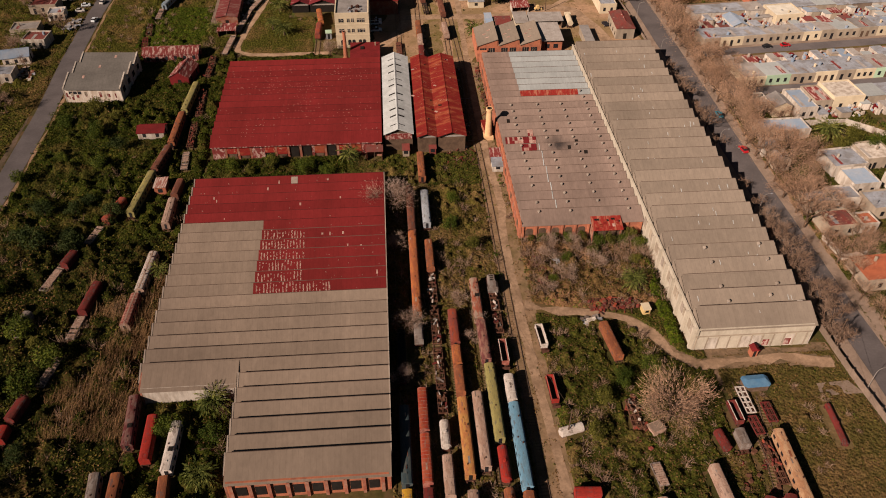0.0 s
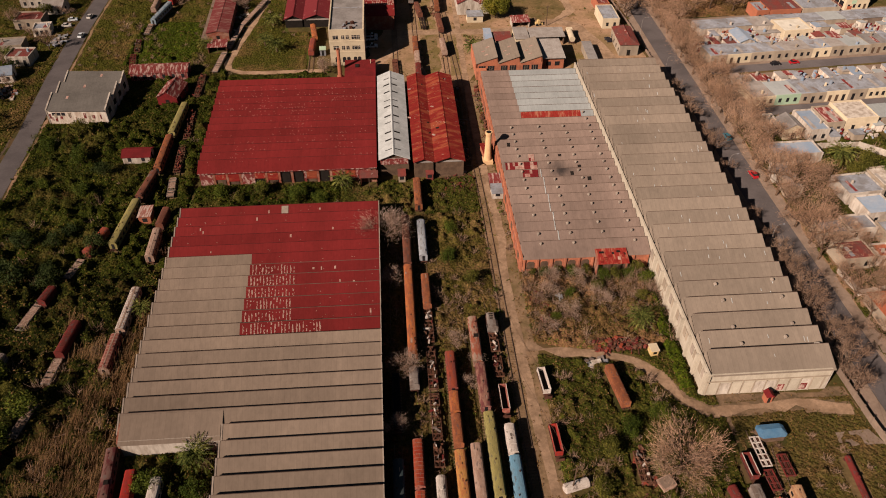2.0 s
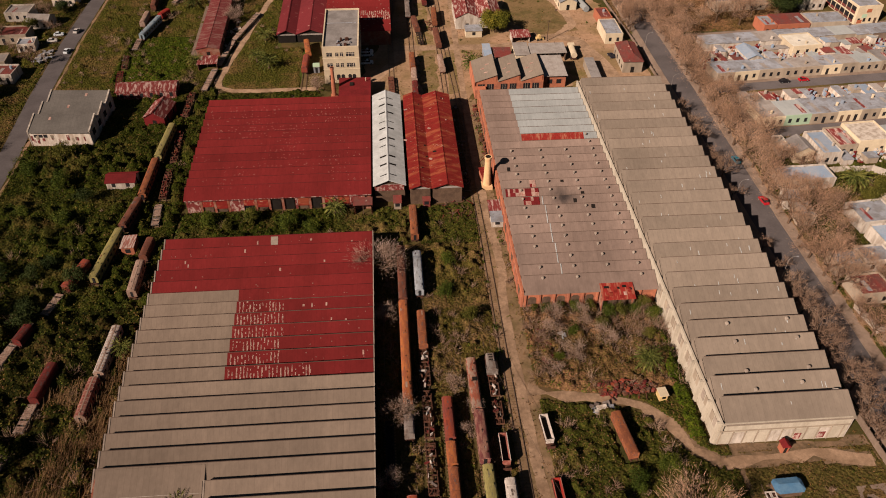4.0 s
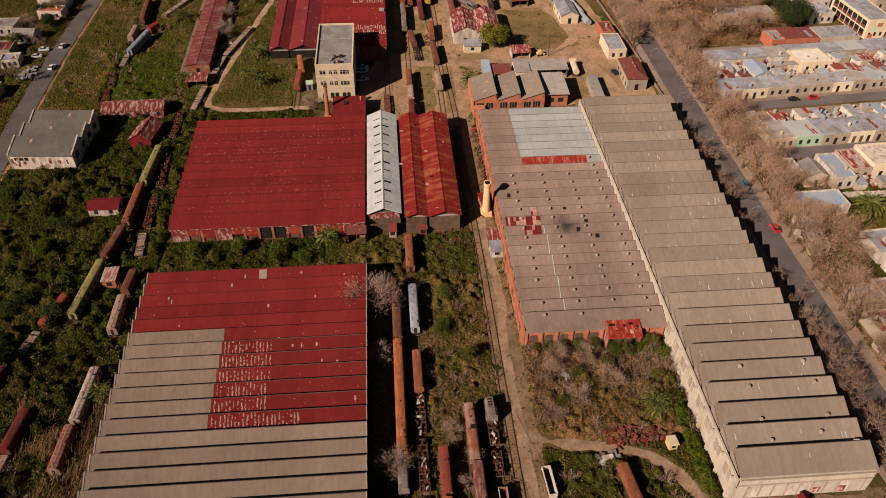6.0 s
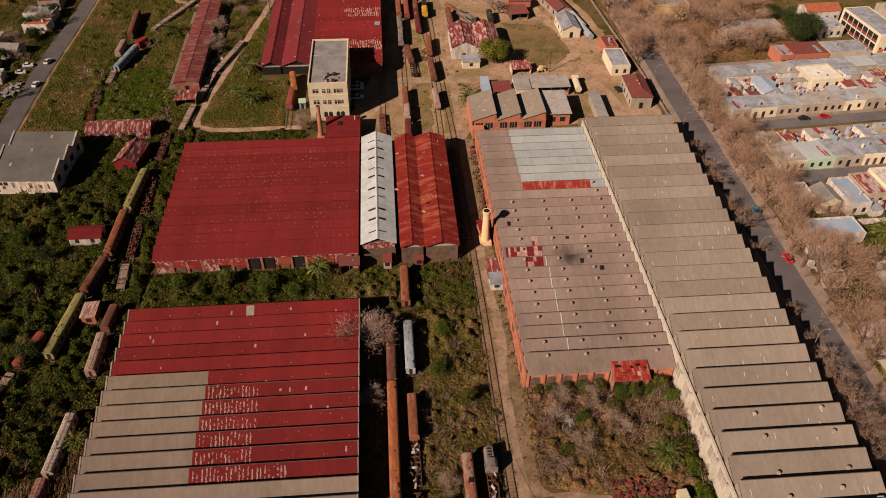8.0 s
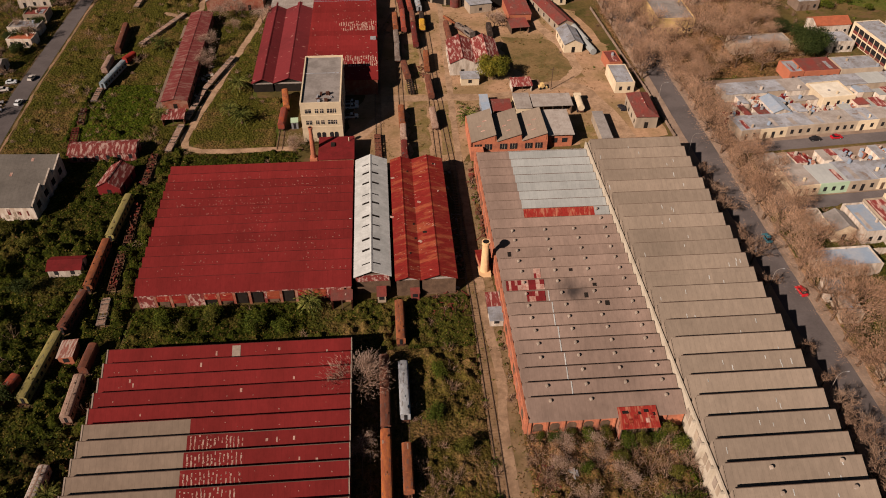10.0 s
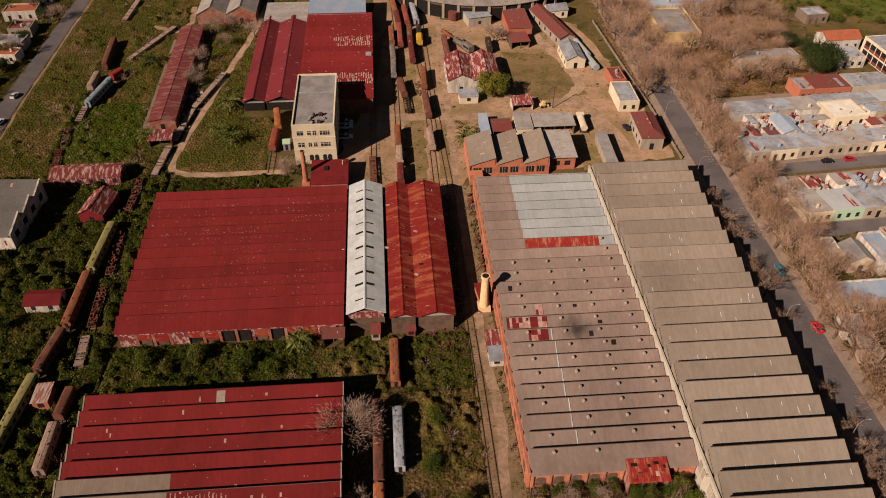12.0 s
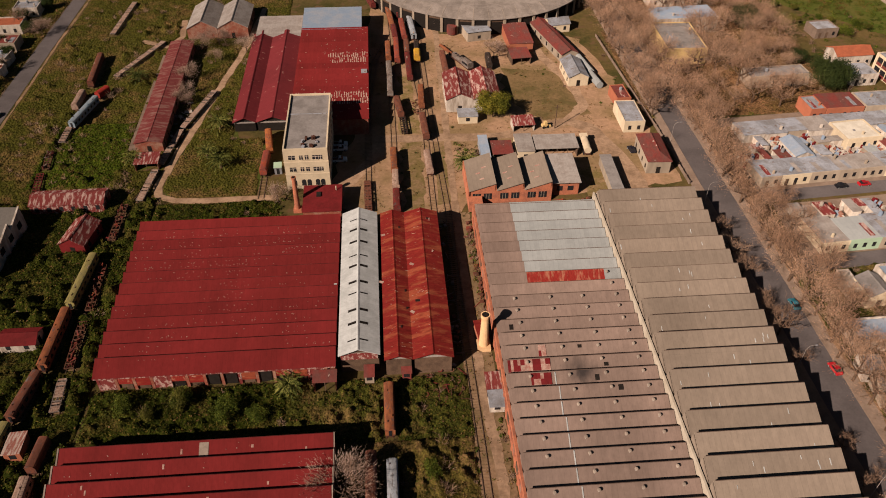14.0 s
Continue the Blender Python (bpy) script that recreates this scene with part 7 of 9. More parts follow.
# houses west of the wide road
for n, (x, y, turn, w, d, h, roof, wall) in enumerate((
        (-134.5, 233.5, 4, 9.0, 7.0, 3.2, PALE_ROOF, OLD_WHITE), (-131.0, 260.0, -3, 8.0, 7.5, 3.3, RUST_DULL, OLD_WHITE), (-138.0, 268.5, 5, 9.5, 7.0, 3.2, GREY_SHEET, PLASTER),
        (-129.5, 283.0, 8, 6.0, 6.0, 2.8, PALE_ROOF, BLOCK_WHITE), (-138.5, 290.0, 2, 10.0, 8.0, 3.4, RUST_DULL, PLASTER), (-130.0, 324.0, -4, 9.0, 6.0, 3.2, TILE_ORANGE, BLOCK_WHITE),
        (-133.0, 334.0, -4, 11.0, 6.5, 3.4, PALE_ROOF, OLD_WHITE), (-131.0, 345.0, 2, 8.0, 8.0, 3.4, RUST_DULL, PLASTER), (-138.0, 360.0, 3, 12.0, 8.0, 3.6, TILE_ORANGE, OLD_WHITE),
        (-134.0, 376.0, 3, 9.0, 8.0, 3.6, PALE_ROOF, OLD_WHITE), (-137.0, 396.0, 3, 10.0, 9.0, 3.6, RUST_DULL, PLASTER), (-143.0, 310.0, 0, 9.0, 8.0, 3.4, GREY_SHEET, OLD_WHITE),
        (-136.0, 214.0, 3, 9.0, 8.0, 3.4, PALE_ROOF, PLASTER), (-134.0, 196.0, 3, 9.0, 8.0, 3.4, RUST_DULL, OLD_WHITE))):
    house((x, y), turn, w, d, h, roof, wall, 3, f"roadside house with {WORD.get(roof.name, 'orange tiled')} roof", "house", 600 + n, 0.3, 0.3, "houses by the wide road")
gable("blue_roof_cottage", (-129.5, 250.5), 12, 8.5, 6.5, 3.0, 4.5, BLUE_SHEET, BLOCK_WHITE, "white cottage with pale blue pitched roof", "house", 3)
gable("grey_roof_cottage", (-128.5, 306.0), -6, 8.0, 6.5, 3.0, 4.4, GREY_SHEET, OLD_WHITE, "white cottage with grey pitched roof", "house", 3)


# ---- walls, poles, cars ----
def yard_wall(points, h, m, label):
    t = thing("boundary_wall", label=label, category="wall", kind="structure")
    for p, q in zip(points, points[1:]):
        d, a = math.dist(p, q), math.degrees(math.atan2(q[1] - p[1], q[0] - p[0]))
        n = max(1, int(d / 3))
        for i in range(n):
            x, y = p[0] + (q[0] - p[0]) * i / n, p[1] + (q[1] - p[1]) * i / n
            part("panel", Geo().box(0.15, d / n - 0.1, -0.1, 0.1, 0, h * random.uniform(0.96, 1.03), a, (x, y)), m, t)
            part("post", Geo().box(-0.15, 0.15, -0.16, 0.16, 0, h + 0.2, a, (x, y)), m, t)
        block_line([p, q], 0.6)


yard_wall([(93.0, 112), (93.9, 96), (95.0, 86), (96.5, 70)], 1.7, PAVING, "weathered low wall along the street")
yard_wall([(94.2, 250), (93.4, 280), (92.0, 300), (89.5, 345)], 1.0, PAVING, "weathered yard wall along the avenue")
yard_wall([(107.8, 139), (109.2, 131), (122, 133), (140, 136)], 2.0, OLD_WHITE, "pale garden wall")
yard_wall([(125, 192), (140, 192), (149, 184.5), (160, 185)], 2.0, OLD_WHITE, "pale garden wall")
setting("slab", sheet([(85.4, 91.0), (85.8, 94.2), (92.7, 94.6), (94.4, 91.2)], 0.12, 0.12), PAVING, "cracked pale concrete slab", "slab")


def lamp_post(x, y, turn):
    t = thing("street_lamp", (x, y, 0), turn, "pale curved street lamp on a tall pole", "street lamp", "street lamps")
    t.scale = (0.75, 0.75, 0.8)
    part("pole", Geo().tube((0, 0, 0), (0, 0, 7.2), 0.08, 0.05, 8), GREY_SHEET, t)
    g, pts = Geo(), [(0, 0, 7.2), (0.3, 0, 7.9), (0.9, 0, 8.4), (1.7, 0, 8.6), (2.5, 0, 8.55)]
    for p, q in zip(pts, pts[1:]):
        g.tube(p, q, 0.05, 0.045, 6)
    part("arm", g, GREY_SHEET, t)
    part("lantern", Geo().box(2.3, 2.9, -0.13, 0.13, 8.45, 8.6), PALE_ROOF, t)


for y in (92, 150, 181, 240, 271):
    lamp_post(95.4, y, 4)
for x, y in ((31.5, 85.0), (94.6, 104.5), (61.5, 281)):
    t = thing("timber_pole", (x, y, 0), 20, "tall weathered timber pole with a crossbar", "pole")
    part("pole", Geo().tube((0, 0, 0), (0, 0, 8.2), 0.16, 0.11, 8), TIMBER, t)
    part("crossbar", Geo().box(-0.9, 0.9, -0.06, 0.06, 7.4, 7.55), TIMBER, t)
for p, q in (((31.5, 85.0, 7.6), (21.0, 128.0, 3.9)), ((94.6, 104.5, 7.6), (88.0, 66.0, 5.5))):
    g = Geo()
    for i in range(12):
        a, b = i / 12, (i + 1) / 12
        za, zb = -1.2 * 4 * a * (1 - a), -1.2 * 4 * b * (1 - b)
        g.tube([p[k] + (q[k] - p[k]) * a + (za if k == 2 else 0) for k in range(3)], [p[k] + (q[k] - p[k]) * b + (zb if k == 2 else 0) for k in range(3)], 0.025, 0.025, 4)
    tagged(part("overhead_cable", g, STEEL), "sagging overhead cable between poles", "cable")

CARPAINT = {}


def car(x, y, turn, colour, word, kind="car", z=0.09):
    if word not in CARPAINT:
        CARPAINT[word] = surf(word + "_car_paint", colour, None, 2.0, 6.0, 0.15, 0.25, space="Object", spread=0.04, bump=0.0)
    m = CARPAINT[word]
    t = thing(kind, (x, y, z), turn, f"parked {word} {'pickup truck' if kind == 'pickup_truck' else 'car'} on the ground", "car")
    BLOCKED.append((x, y, 2.3, 1.2, radians(turn)))
    if kind == "car":
        t.scale = (0.82, 0.86, 0.9)
    side = [(-2.1, 0.35), (2.1, 0.35), (2.15, 0.75), (1.95, 0.92), (1.1, 1.0), (-1.75, 1.0), (-2.1, 0.9)]
    part("body", Geo().prism(side, "y", -0.85, 0.85), m, t)
    cab = [(-1.6, 1.0), (0.95, 1.0), (0.35, 1.45), (-1.1, 1.48)] if kind == "car" else [(-0.4, 1.0), (1.0, 1.0), (0.5, 1.55), (-0.3, 1.58)]
    part("cabin_glass", Geo().prism(cab, "y", -0.74, 0.74), GLASS_DARK, t)
    part("roof", Geo().box(cab[3][0] + 0.05, cab[2][0] - 0.05, -0.7, 0.7, 1.45, 1.52 if kind == "car" else 1.62), m, t)
    for u in (-1.35, 1.35):
        for v in (-0.78, 0.78):
            w = part("wheel", Geo().tube((u, v - 0.1, 0.32), (u, v + 0.1, 0.32), 0.32, 0.32, 12), TYRE, t)
            part("rim", Geo().tube((u, v - 0.11, 0.32), (u, v + 0.11, 0.32), 0.18, 0.18, 10), ZINC, w)
    for v in (-0.6, 0.6):
        part("headlight", Geo().box(2.08, 2.16, v - 0.16, v + 0.16, 0.62, 0.76), OFFICE_WALL, t)
    if kind == "pickup_truck":
        part("load_bed", Geo().box(-2.0, -0.5, -0.7, 0.7, 1.0, 1.03), IRON, t)


TYRE = surf("rubber", (0.02, 0.02, 0.02), None, 3.0, 8.0, 0.4, 0.9)
car(102.9, 179.6, 97, (0.5, 0.02, 0.03), "red")
car(102.6, 199.3, 94, (0.03, 0.2, 0.28), "teal blue")
car(136.6, 244.6, 5, (0.02, 0.02, 0.025), "black")
car(143.6, 245.2, 5, (0.5, 0.02, 0.04), "red")
car(82.1, 266.8, 100, (0.02, 0.02, 0.03), "dark")
for y in (275.2, 272.7, 266.7):
    car(-5.0, y, 3, (0.6, 0.66, 0.7), "white", "pickup_truck")
car(-113.6, 299.0, 80, (0.55, 0.53, 0.5), "silver")
car(-112.2, 282.2, 80, (0.6, 0.58, 0.55), "white")
car(-119.4, 296.4, 10, (0.6, 0.58, 0.55), "white")
car(-120.2, 291.2, 10, (0.45, 0.43, 0.4), "silver")
t = thing("fuel_truck", (68.4, 269.4, 0.08), 88, "white tanker truck parked by the stores", "truck")
part("chassis", Geo().box(-4.6, 4.2, -0.9, 0.9, 0.6, 0.95), IRON, t)
part("tank", Geo().tube((-4.4, 0, 1.9), (2.0, 0, 1.9), 1.05, 1.05, 16), OFFICE_WALL, t)
part("cab", Geo().prism([(2.3, 0.6), (4.4, 0.6), (4.4, 1.7), (4.0, 2.7), (2.3, 2.7)], "y", -1.1, 1.1), OFFICE_WALL, t)
part("windscreen", Geo().box(4.12, 4.3, -0.95, 0.95, 1.75, 2.4), GLASS_DARK, t)
for u in (-3.6, -2.5, 3.2):
    for v in (-0.95, 0.95):
        part("wheel", Geo().tube((u, v - 0.15, 0.5), (u, v + 0.15, 0.5), 0.5, 0.5, 12), TYRE, t)
t = thing("yellow_loader", (58.7, 281.9, 0), 15, "small yellow loader on the dirt track", "loader")
part("body", Geo().box(-1.3, 0.6, -0.6, 0.6, 0.5, 1.3), YELLOW_WALL, t)
part("cab", Geo().box(-0.6, 0.3, -0.5, 0.5, 1.3, 2.1), YELLOW_WALL, t)
part("bucket", Geo().prism([(1.0, 0.2), (1.7, 0.2), (1.5, 0.9), (1.0, 0.7)], "y", -0.8, 0.8), YELLOW_WALL, t)
for u in (-0.9, 0.5):
    for v in (-0.65, 0.65):
        part("wheel", Geo().tube((u, v - 0.12, 0.45), (u, v + 0.12, 0.45), 0.45, 0.45, 10), TYRE, t)

# ---- plants ----
def leafy(name, dark, mid, light, rough=0.75):
    m = bpy.data.materials.new(name)
    n, l = nodes_of(m)
    b = n["Principled BSDF"]
    b.inputs["Roughness"].default_value = rough
    b.inputs["Specular IOR Level"].default_value = 0.1
    geo = n.new("ShaderNodeNewGeometry")
    big = n.new("ShaderNodeTexNoise")
    big.inputs["Scale"].default_value = 0.12
    l.new(geo.outputs["Position"], big.inputs["Vector"])
    add = n.new("ShaderNodeMath")
    add.operation = "MULTIPLY_ADD"
    add.inputs[1].default_value = 0.6
    l.new(geo.outputs["Random Per Island"], add.inputs[0])
    sub = n.new("ShaderNodeMapRange")
    sub.inputs["From Min"].default_value, sub.inputs["From Max"].default_value, sub.inputs["To Max"].default_value = 0.35, 0.65, 0.4
    l.new(big.outputs["Fac"], sub.inputs["Value"])
    l.new(sub.outputs[0], add.inputs[2])
    r = n.new("ShaderNodeValToRGB")
    r.color_ramp.elements[0].color, r.color_ramp.elements[1].color = (*dark, 1), (*light, 1)
    e = r.color_ramp.elements.new(0.5)
    e.color = (*mid, 1)
    l.new(add.outputs[0], r.inputs["Fac"])
    l.new(r.outputs[0], b.inputs["Base Color"])
    return m


GREEN_LEAF = leafy("green_leaves", (0.014, 0.028, 0.004), (0.055, 0.08, 0.01), (0.165, 0.18, 0.024))
OLIVE_LEAF = leafy("olive_leaves", (0.024, 0.028, 0.005), (0.086, 0.088, 0.015), (0.185, 0.165, 0.034))
DRY_LEAF = leafy("dry_weeds", (0.06, 0.032, 0.01), (0.15, 0.082, 0.028), (0.26, 0.15, 0.055))
BROWN_LEAF = leafy("withered_leaves", (0.27, 0.158, 0.1), (0.45, 0.28, 0.18), (0.6, 0.405, 0.275))
TWIG = leafy("grey_brown_twigs", (0.13, 0.08, 0.055), (0.25, 0.165, 0.115), (0.38, 0.28, 0.205))
PALE_TWIG = leafy("pale_pinkish_twigs", (0.2, 0.135, 0.105), (0.36, 0.26, 0.205), (0.5, 0.39, 0.32))
PALM_LEAF = leafy("palm_fronds", (0.02, 0.032, 0.007), (0.085, 0.105, 0.022), (0.25, 0.235, 0.065))
REED = leafy("tan_reed_stalks", (0.07, 0.04, 0.018), (0.17, 0.1, 0.046), (0.3, 0.19, 0.095))
BARK = surf("bark", (0.12, 0.08, 0.055), (0.07, 0.045, 0.03), 1.0, 4.0, 0.7, 0.95, space="Object", spread=0.3)
BRIGHT_LEAF = leafy("yellow_green_leaves", (0.05, 0.06, 0.008), (0.13, 0.13, 0.016), (0.26, 0.21, 0.03))
DARK_LEAF = leafy("dark_evergreen_leaves", (0.012, 0.022, 0.006), (0.03, 0.046, 0.012), (0.07, 0.085, 0.022))


def quads(name, verts, material):
    """A mesh of loose four-cornered leaves from an array n x 4 x 3."""
    n = len(verts)
    me = bpy.data.meshes.new(name)
    me.vertices.add(4 * n)
    me.vertices.foreach_set("co", np.ascontiguousarray(verts, dtype=np.float32).ravel())
    me.loops.add(4 * n)
    me.loops.foreach_set("vertex_index", np.arange(4 * n, dtype=np.int32))
    me.polygons.add(n)
    me.polygons.foreach_set("loop_start", np.arange(0, 4 * n, 4, dtype=np.int32))
    me.update(calc_edges=True)
    me.materials.append(material)
    return me


def leaves_at(points, normals, size, rng):
    """Leaf quads at points, roughly square to the normals."""
    n = len(points)
    normals = normals + rng.normal(0, 0.55, (n, 3))
    normals /= np.linalg.norm(normals, axis=1)[:, None] + 1e-9
    u = np.cross(normals, rng.normal(0, 1, (n, 3)))
    u /= np.linalg.norm(u, axis=1)[:, None] + 1e-9
    v = np.cross(normals, u)
    s = (size * rng.uniform(0.4, 1.15, n))[:, None]
    a, b = u * s, v * s * rng.uniform(0.5, 0.95, n)[:, None]
    k = rng.uniform(-0.4, 0.4, (n, 1))
    return np.stack([points - a * 0.5, points - b * 0.5 + a * k, points + a * 0.5, points + b * 0.5 - a * k], 1)


def clumps(centres, radius, height, per, size, rng):
    """Leaf quads of many bushes: arrays of centres (n x 3), radii, heights and leaf counts."""
    which = np.repeat(np.arange(len(centres)), per)
    n = len(which)
    d = rng.normal(0, 1, (n, 3))
    d[:, 2] = np.abs(d[:, 2]) * 0.9
    d /= np.linalg.norm(d, axis=1)[:, None]
    lump = 0.72 + 0.28 * np.sin(5.0 * d[:, 0] + which) * np.cos(4.0 * d[:, 1] + 1.7 * which)
    f = rng.uniform(0.45, 1.0, n) ** 0.5 * lump
    p = centres[which] + np.stack([d[:, 0] * radius[which] * f, d[:, 1] * radius[which] * f, 0.08 + d[:, 2] * height[which] * f], 1)
    return leaves_at(p, d, size, rng)


def ribbons(starts, ends, width, rng):
    way_ = ends - starts
    side = np.cross(way_, rng.normal(0, 1, way_.shape))
    side /= np.linalg.norm(side, axis=1)[:, None] + 1e-9
    w = np.broadcast_to(np.asarray(width, float), (len(starts),))[:, None]
    return np.stack([starts - side * w * 0.5, starts + side * w * 0.5, ends + side * w * 0.2, ends - side * w * 0.2], 1)


# zones: x0, x1, y0, y1, bushes per square metre, weights of green, olive, dry, twig, largest radius
ZONES = [
    (-107, -54.5, 50, 170, 0.24, 6, 4, 1.2, 0.25, 2.6), (-107, -54, 170, 250, 0.16, 6, 3, 1.2, 0.12, 2.5), (-74, -53.5, 76, 134, 0.16, 0.6, 1.2, 3, 3, 1.3),
    (-53, -33.5, 52, 98, 0.3, 6, 2, 0.6, 0.3, 2.1), (-53.5, -14, 168.3, 184.0, 0.5, 7, 3, 0.8, 0.2, 1.6), (-14, 24, 168.3, 184.0, 0.4, 6, 6, 1.2, 0.3, 1.1), (-53, -20, 236.2, 249, 0.3, 4, 4, 1, 0.3, 1.5),
    (-2.8, 2.0, 55, 168, 0.22, 1, 1, 1, 3, 1.2), (9.0, 24.3, 128, 168, 0.3, 6, 3, 2.0, 1.4, 1.7), (2, 24, 52, 128, 0.4, 2.6, 2.5, 2.0, 1.4, 0.9),
    (30.5, 50, 50, 116, 0.42, 5, 4, 2.4, 1.6, 1.7), (50, 62, 50, 112, 0.36, 1.5, 3, 5, 3, 1.2), (30.5, 61.5, 119, 144.5, 0.5, 3.4, 3, 1.6, 4, 1.9), (56.5, 61.8, 108, 143, 0.5, 6, 1, 0.2, 0.2, 1.3),
    (56, 66, 55, 96, 0.25, 2, 2, 2, 1.5, 1.4), (73, 93, 50, 98, 0.06, 1, 2, 2, 1, 0.8), (78, 96, 55, 92, 0.07, 1, 3, 2, 1, 1.2),
    (28.9, 30.4, 150, 238, 0.5, 2, 1, 2, 1, 0.9), (-106, -56, 250, 420, 0.1, 3, 4, 3.4, 1.6, 1.7), (-92, -66, 258, 290, 0.32, 9, 2, 0.2, 0.1, 1.3), (-38, -28, 277, 281.4, 0.8, 4, 4, 1, 0.3, 1.2), (-52, -6, 182.0, 183.6, 0.7, 6, 3, 1, 0.2, 1.3), (-55, -36, 282, 380, 0.1, 3, 3, 2, 0.5, 1.3),
    (-52, -22, 252, 282, 0.03, 1, 4, 1, 0, 0.6), (2, 30, 240, 345, 0.02, 1, 2, 3, 0.5, 0.7), (29, 36, 257, 274, 0.25, 3, 3, 2, 1, 1.1),
    (46, 90, 284, 345, 0.02, 1, 2, 2, 0.5, 0.8), (90.2, 93.5, 100, 245, 0.35, 1, 2, 3, 2.5, 1.0), (106, 150, 130, 215, 0.13, 4, 3, 2, 0.8, 1.8),
    (122, 152, 172, 192, 0.3, 7, 3, 0.5, 0.2, 2.6), (-160, -120, 100, 420, 0.05, 4, 3, 2, 0.5, 2.0), (92, 200, 285, 420, 0.035, 1, 2, 3, 0.5, 1.4),
    (150, 230, 345, 420, 0.12, 6, 3, 1, 0, 2.2),
]
rng = np.random.default_rng(5)
pick_ = random.Random(5)
bins = {"green": [], "olive": [], "dry": [], "twig": []}
for x0, x1, y0, y1, dens, *weights, big in ZONES:
    for i in range(int((x1 - x0) * (y1 - y0) * dens * 1.7)):
        x, y = pick_.uniform(x0, x1), pick_.uniform(y0, y1)
        patch_ = noise.noise((x * 0.06, y * 0.06, 3.1)) + 0.5 * noise.noise((x * 0.2, y * 0.2, 9.0))
        if pick_.random() > 0.75 + 0.9 * patch_:
            continue
        r = pick_.uniform(0.5, big) * (0.75 + 0.5 * max(0, patch_ + 0.2))
        if not is_free(x, y, -0.5 if x < -54 and y < 250 else 0.35 * r):
            continue
        tone = noise.noise((x * 0.045, y * 0.045, 17.0))
        w = [weights[0] * (1 + 1.6 * tone), weights[1], weights[2] * (1 - 1.3 * tone), weights[3] * (1 - 1.0 * tone)]
        bins[pick_.choices(("green", "olive", "dry", "twig"), [max(0.01, v) for v in w])[0]].append((x, y, r, r * pick_.uniform(0.65, 1.45)))



def thicket(name, dark, mid, light, dry, dry_from=0.5):
    """Foliage seen from far: clumps of leaves at two scales, drifting from green to withered."""
    m = bpy.data.materials.new(name)
    n, l = nodes_of(m)
    b = n["Principled BSDF"]
    b.inputs["Roughness"].default_value = 0.9
    b.inputs["Specular IOR Level"].default_value = 0.05
    b.inputs["Diffuse Roughness"].default_value = 1.0
    pos = n.new("ShaderNodeNewGeometry").outputs["Position"]

    def tex(kind, scale, detail=6.0):
        t = n.new(kind)
        t.inputs["Scale"].default_value = scale
        if kind == "ShaderNodeTexNoise":
            t.inputs["Detail"].default_value, t.inputs["Roughness"].default_value = detail, 0.72
        l.new(pos, t.inputs["Vector"])
        return t.outputs["Fac" if kind == "ShaderNodeTexNoise" else "Distance"]

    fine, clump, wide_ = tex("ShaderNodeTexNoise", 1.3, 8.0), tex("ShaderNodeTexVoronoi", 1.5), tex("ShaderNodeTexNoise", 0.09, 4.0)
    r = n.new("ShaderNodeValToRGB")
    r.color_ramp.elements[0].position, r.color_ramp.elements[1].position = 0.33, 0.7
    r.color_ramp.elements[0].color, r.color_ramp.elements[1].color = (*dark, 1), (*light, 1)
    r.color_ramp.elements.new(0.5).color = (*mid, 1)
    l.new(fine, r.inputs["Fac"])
    f = n.new("ShaderNodeMapRange")
    f.inputs["From Min"].default_value, f.inputs["From Max"].default_value, f.inputs["To Max"].default_value = dry_from, dry_from + 0.14, 0.85
    l.new(wide_, f.inputs["Value"])
    mx = n.new("ShaderNodeMix")
    mx.data_type = "RGBA"
    l.new(f.outputs[0], mx.inputs[0]), l.new(r.outputs[0], mx.inputs[6])
    r2 = n.new("ShaderNodeValToRGB")
    r2.color_ramp.elements[0].position, r2.color_ramp.elements[1].position = 0.35, 0.68
    r2.color_ramp.elements[0].color, r2.color_ramp.elements[1].color = (*(0.35 * v for v in dry), 1), (*(1.3 * v for v in dry), 1)
    l.new(fine, r2.inputs["Fac"]), l.new(r2.outputs[0], mx.inputs[7])
    l.new(mx.outputs[2], b.inputs["Base Color"])
    h = n.new("ShaderNodeMath")
    h.operation = "MULTIPLY_ADD"
    h.inputs[1].default_value = -0.9
    l.new(clump, h.inputs[0]), l.new(fine, h.inputs[2])
    bp = n.new("ShaderNodeBump")
    bp.inputs["Strength"].default_value, bp.inputs["Distance"].default_value = 1.0, 0.55
    l.new(h.outputs[0], bp.inputs["Height"]), l.new(bp.outputs[0], b.inputs["Normal"])
    return m


def value_noise(x, y, scale, seed):
    """Smooth random heights over arrays of x and y."""
    table = np.random.default_rng(seed).random((64, 64))
    u, v = x / scale, y / scale
    i, j = np.floor(u).astype(int), np.floor(v).astype(int)
    fu, fv = u - i, v - j
    fu, fv = fu * fu * (3 - 2 * fu), fv * fv * (3 - 2 * fv)
    def at_(a, b):
        return table[a % 64, b % 64]
    return (at_(i, j) * (1 - fu) + at_(i + 1, j) * fu) * (1 - fv) + (at_(i, j + 1) * (1 - fu) + at_(i + 1, j + 1) * fu) * fv


FOLIAGE = {"green": [], "olive": [], "dry": []}
leaf_rng = np.random.default_rng(41)


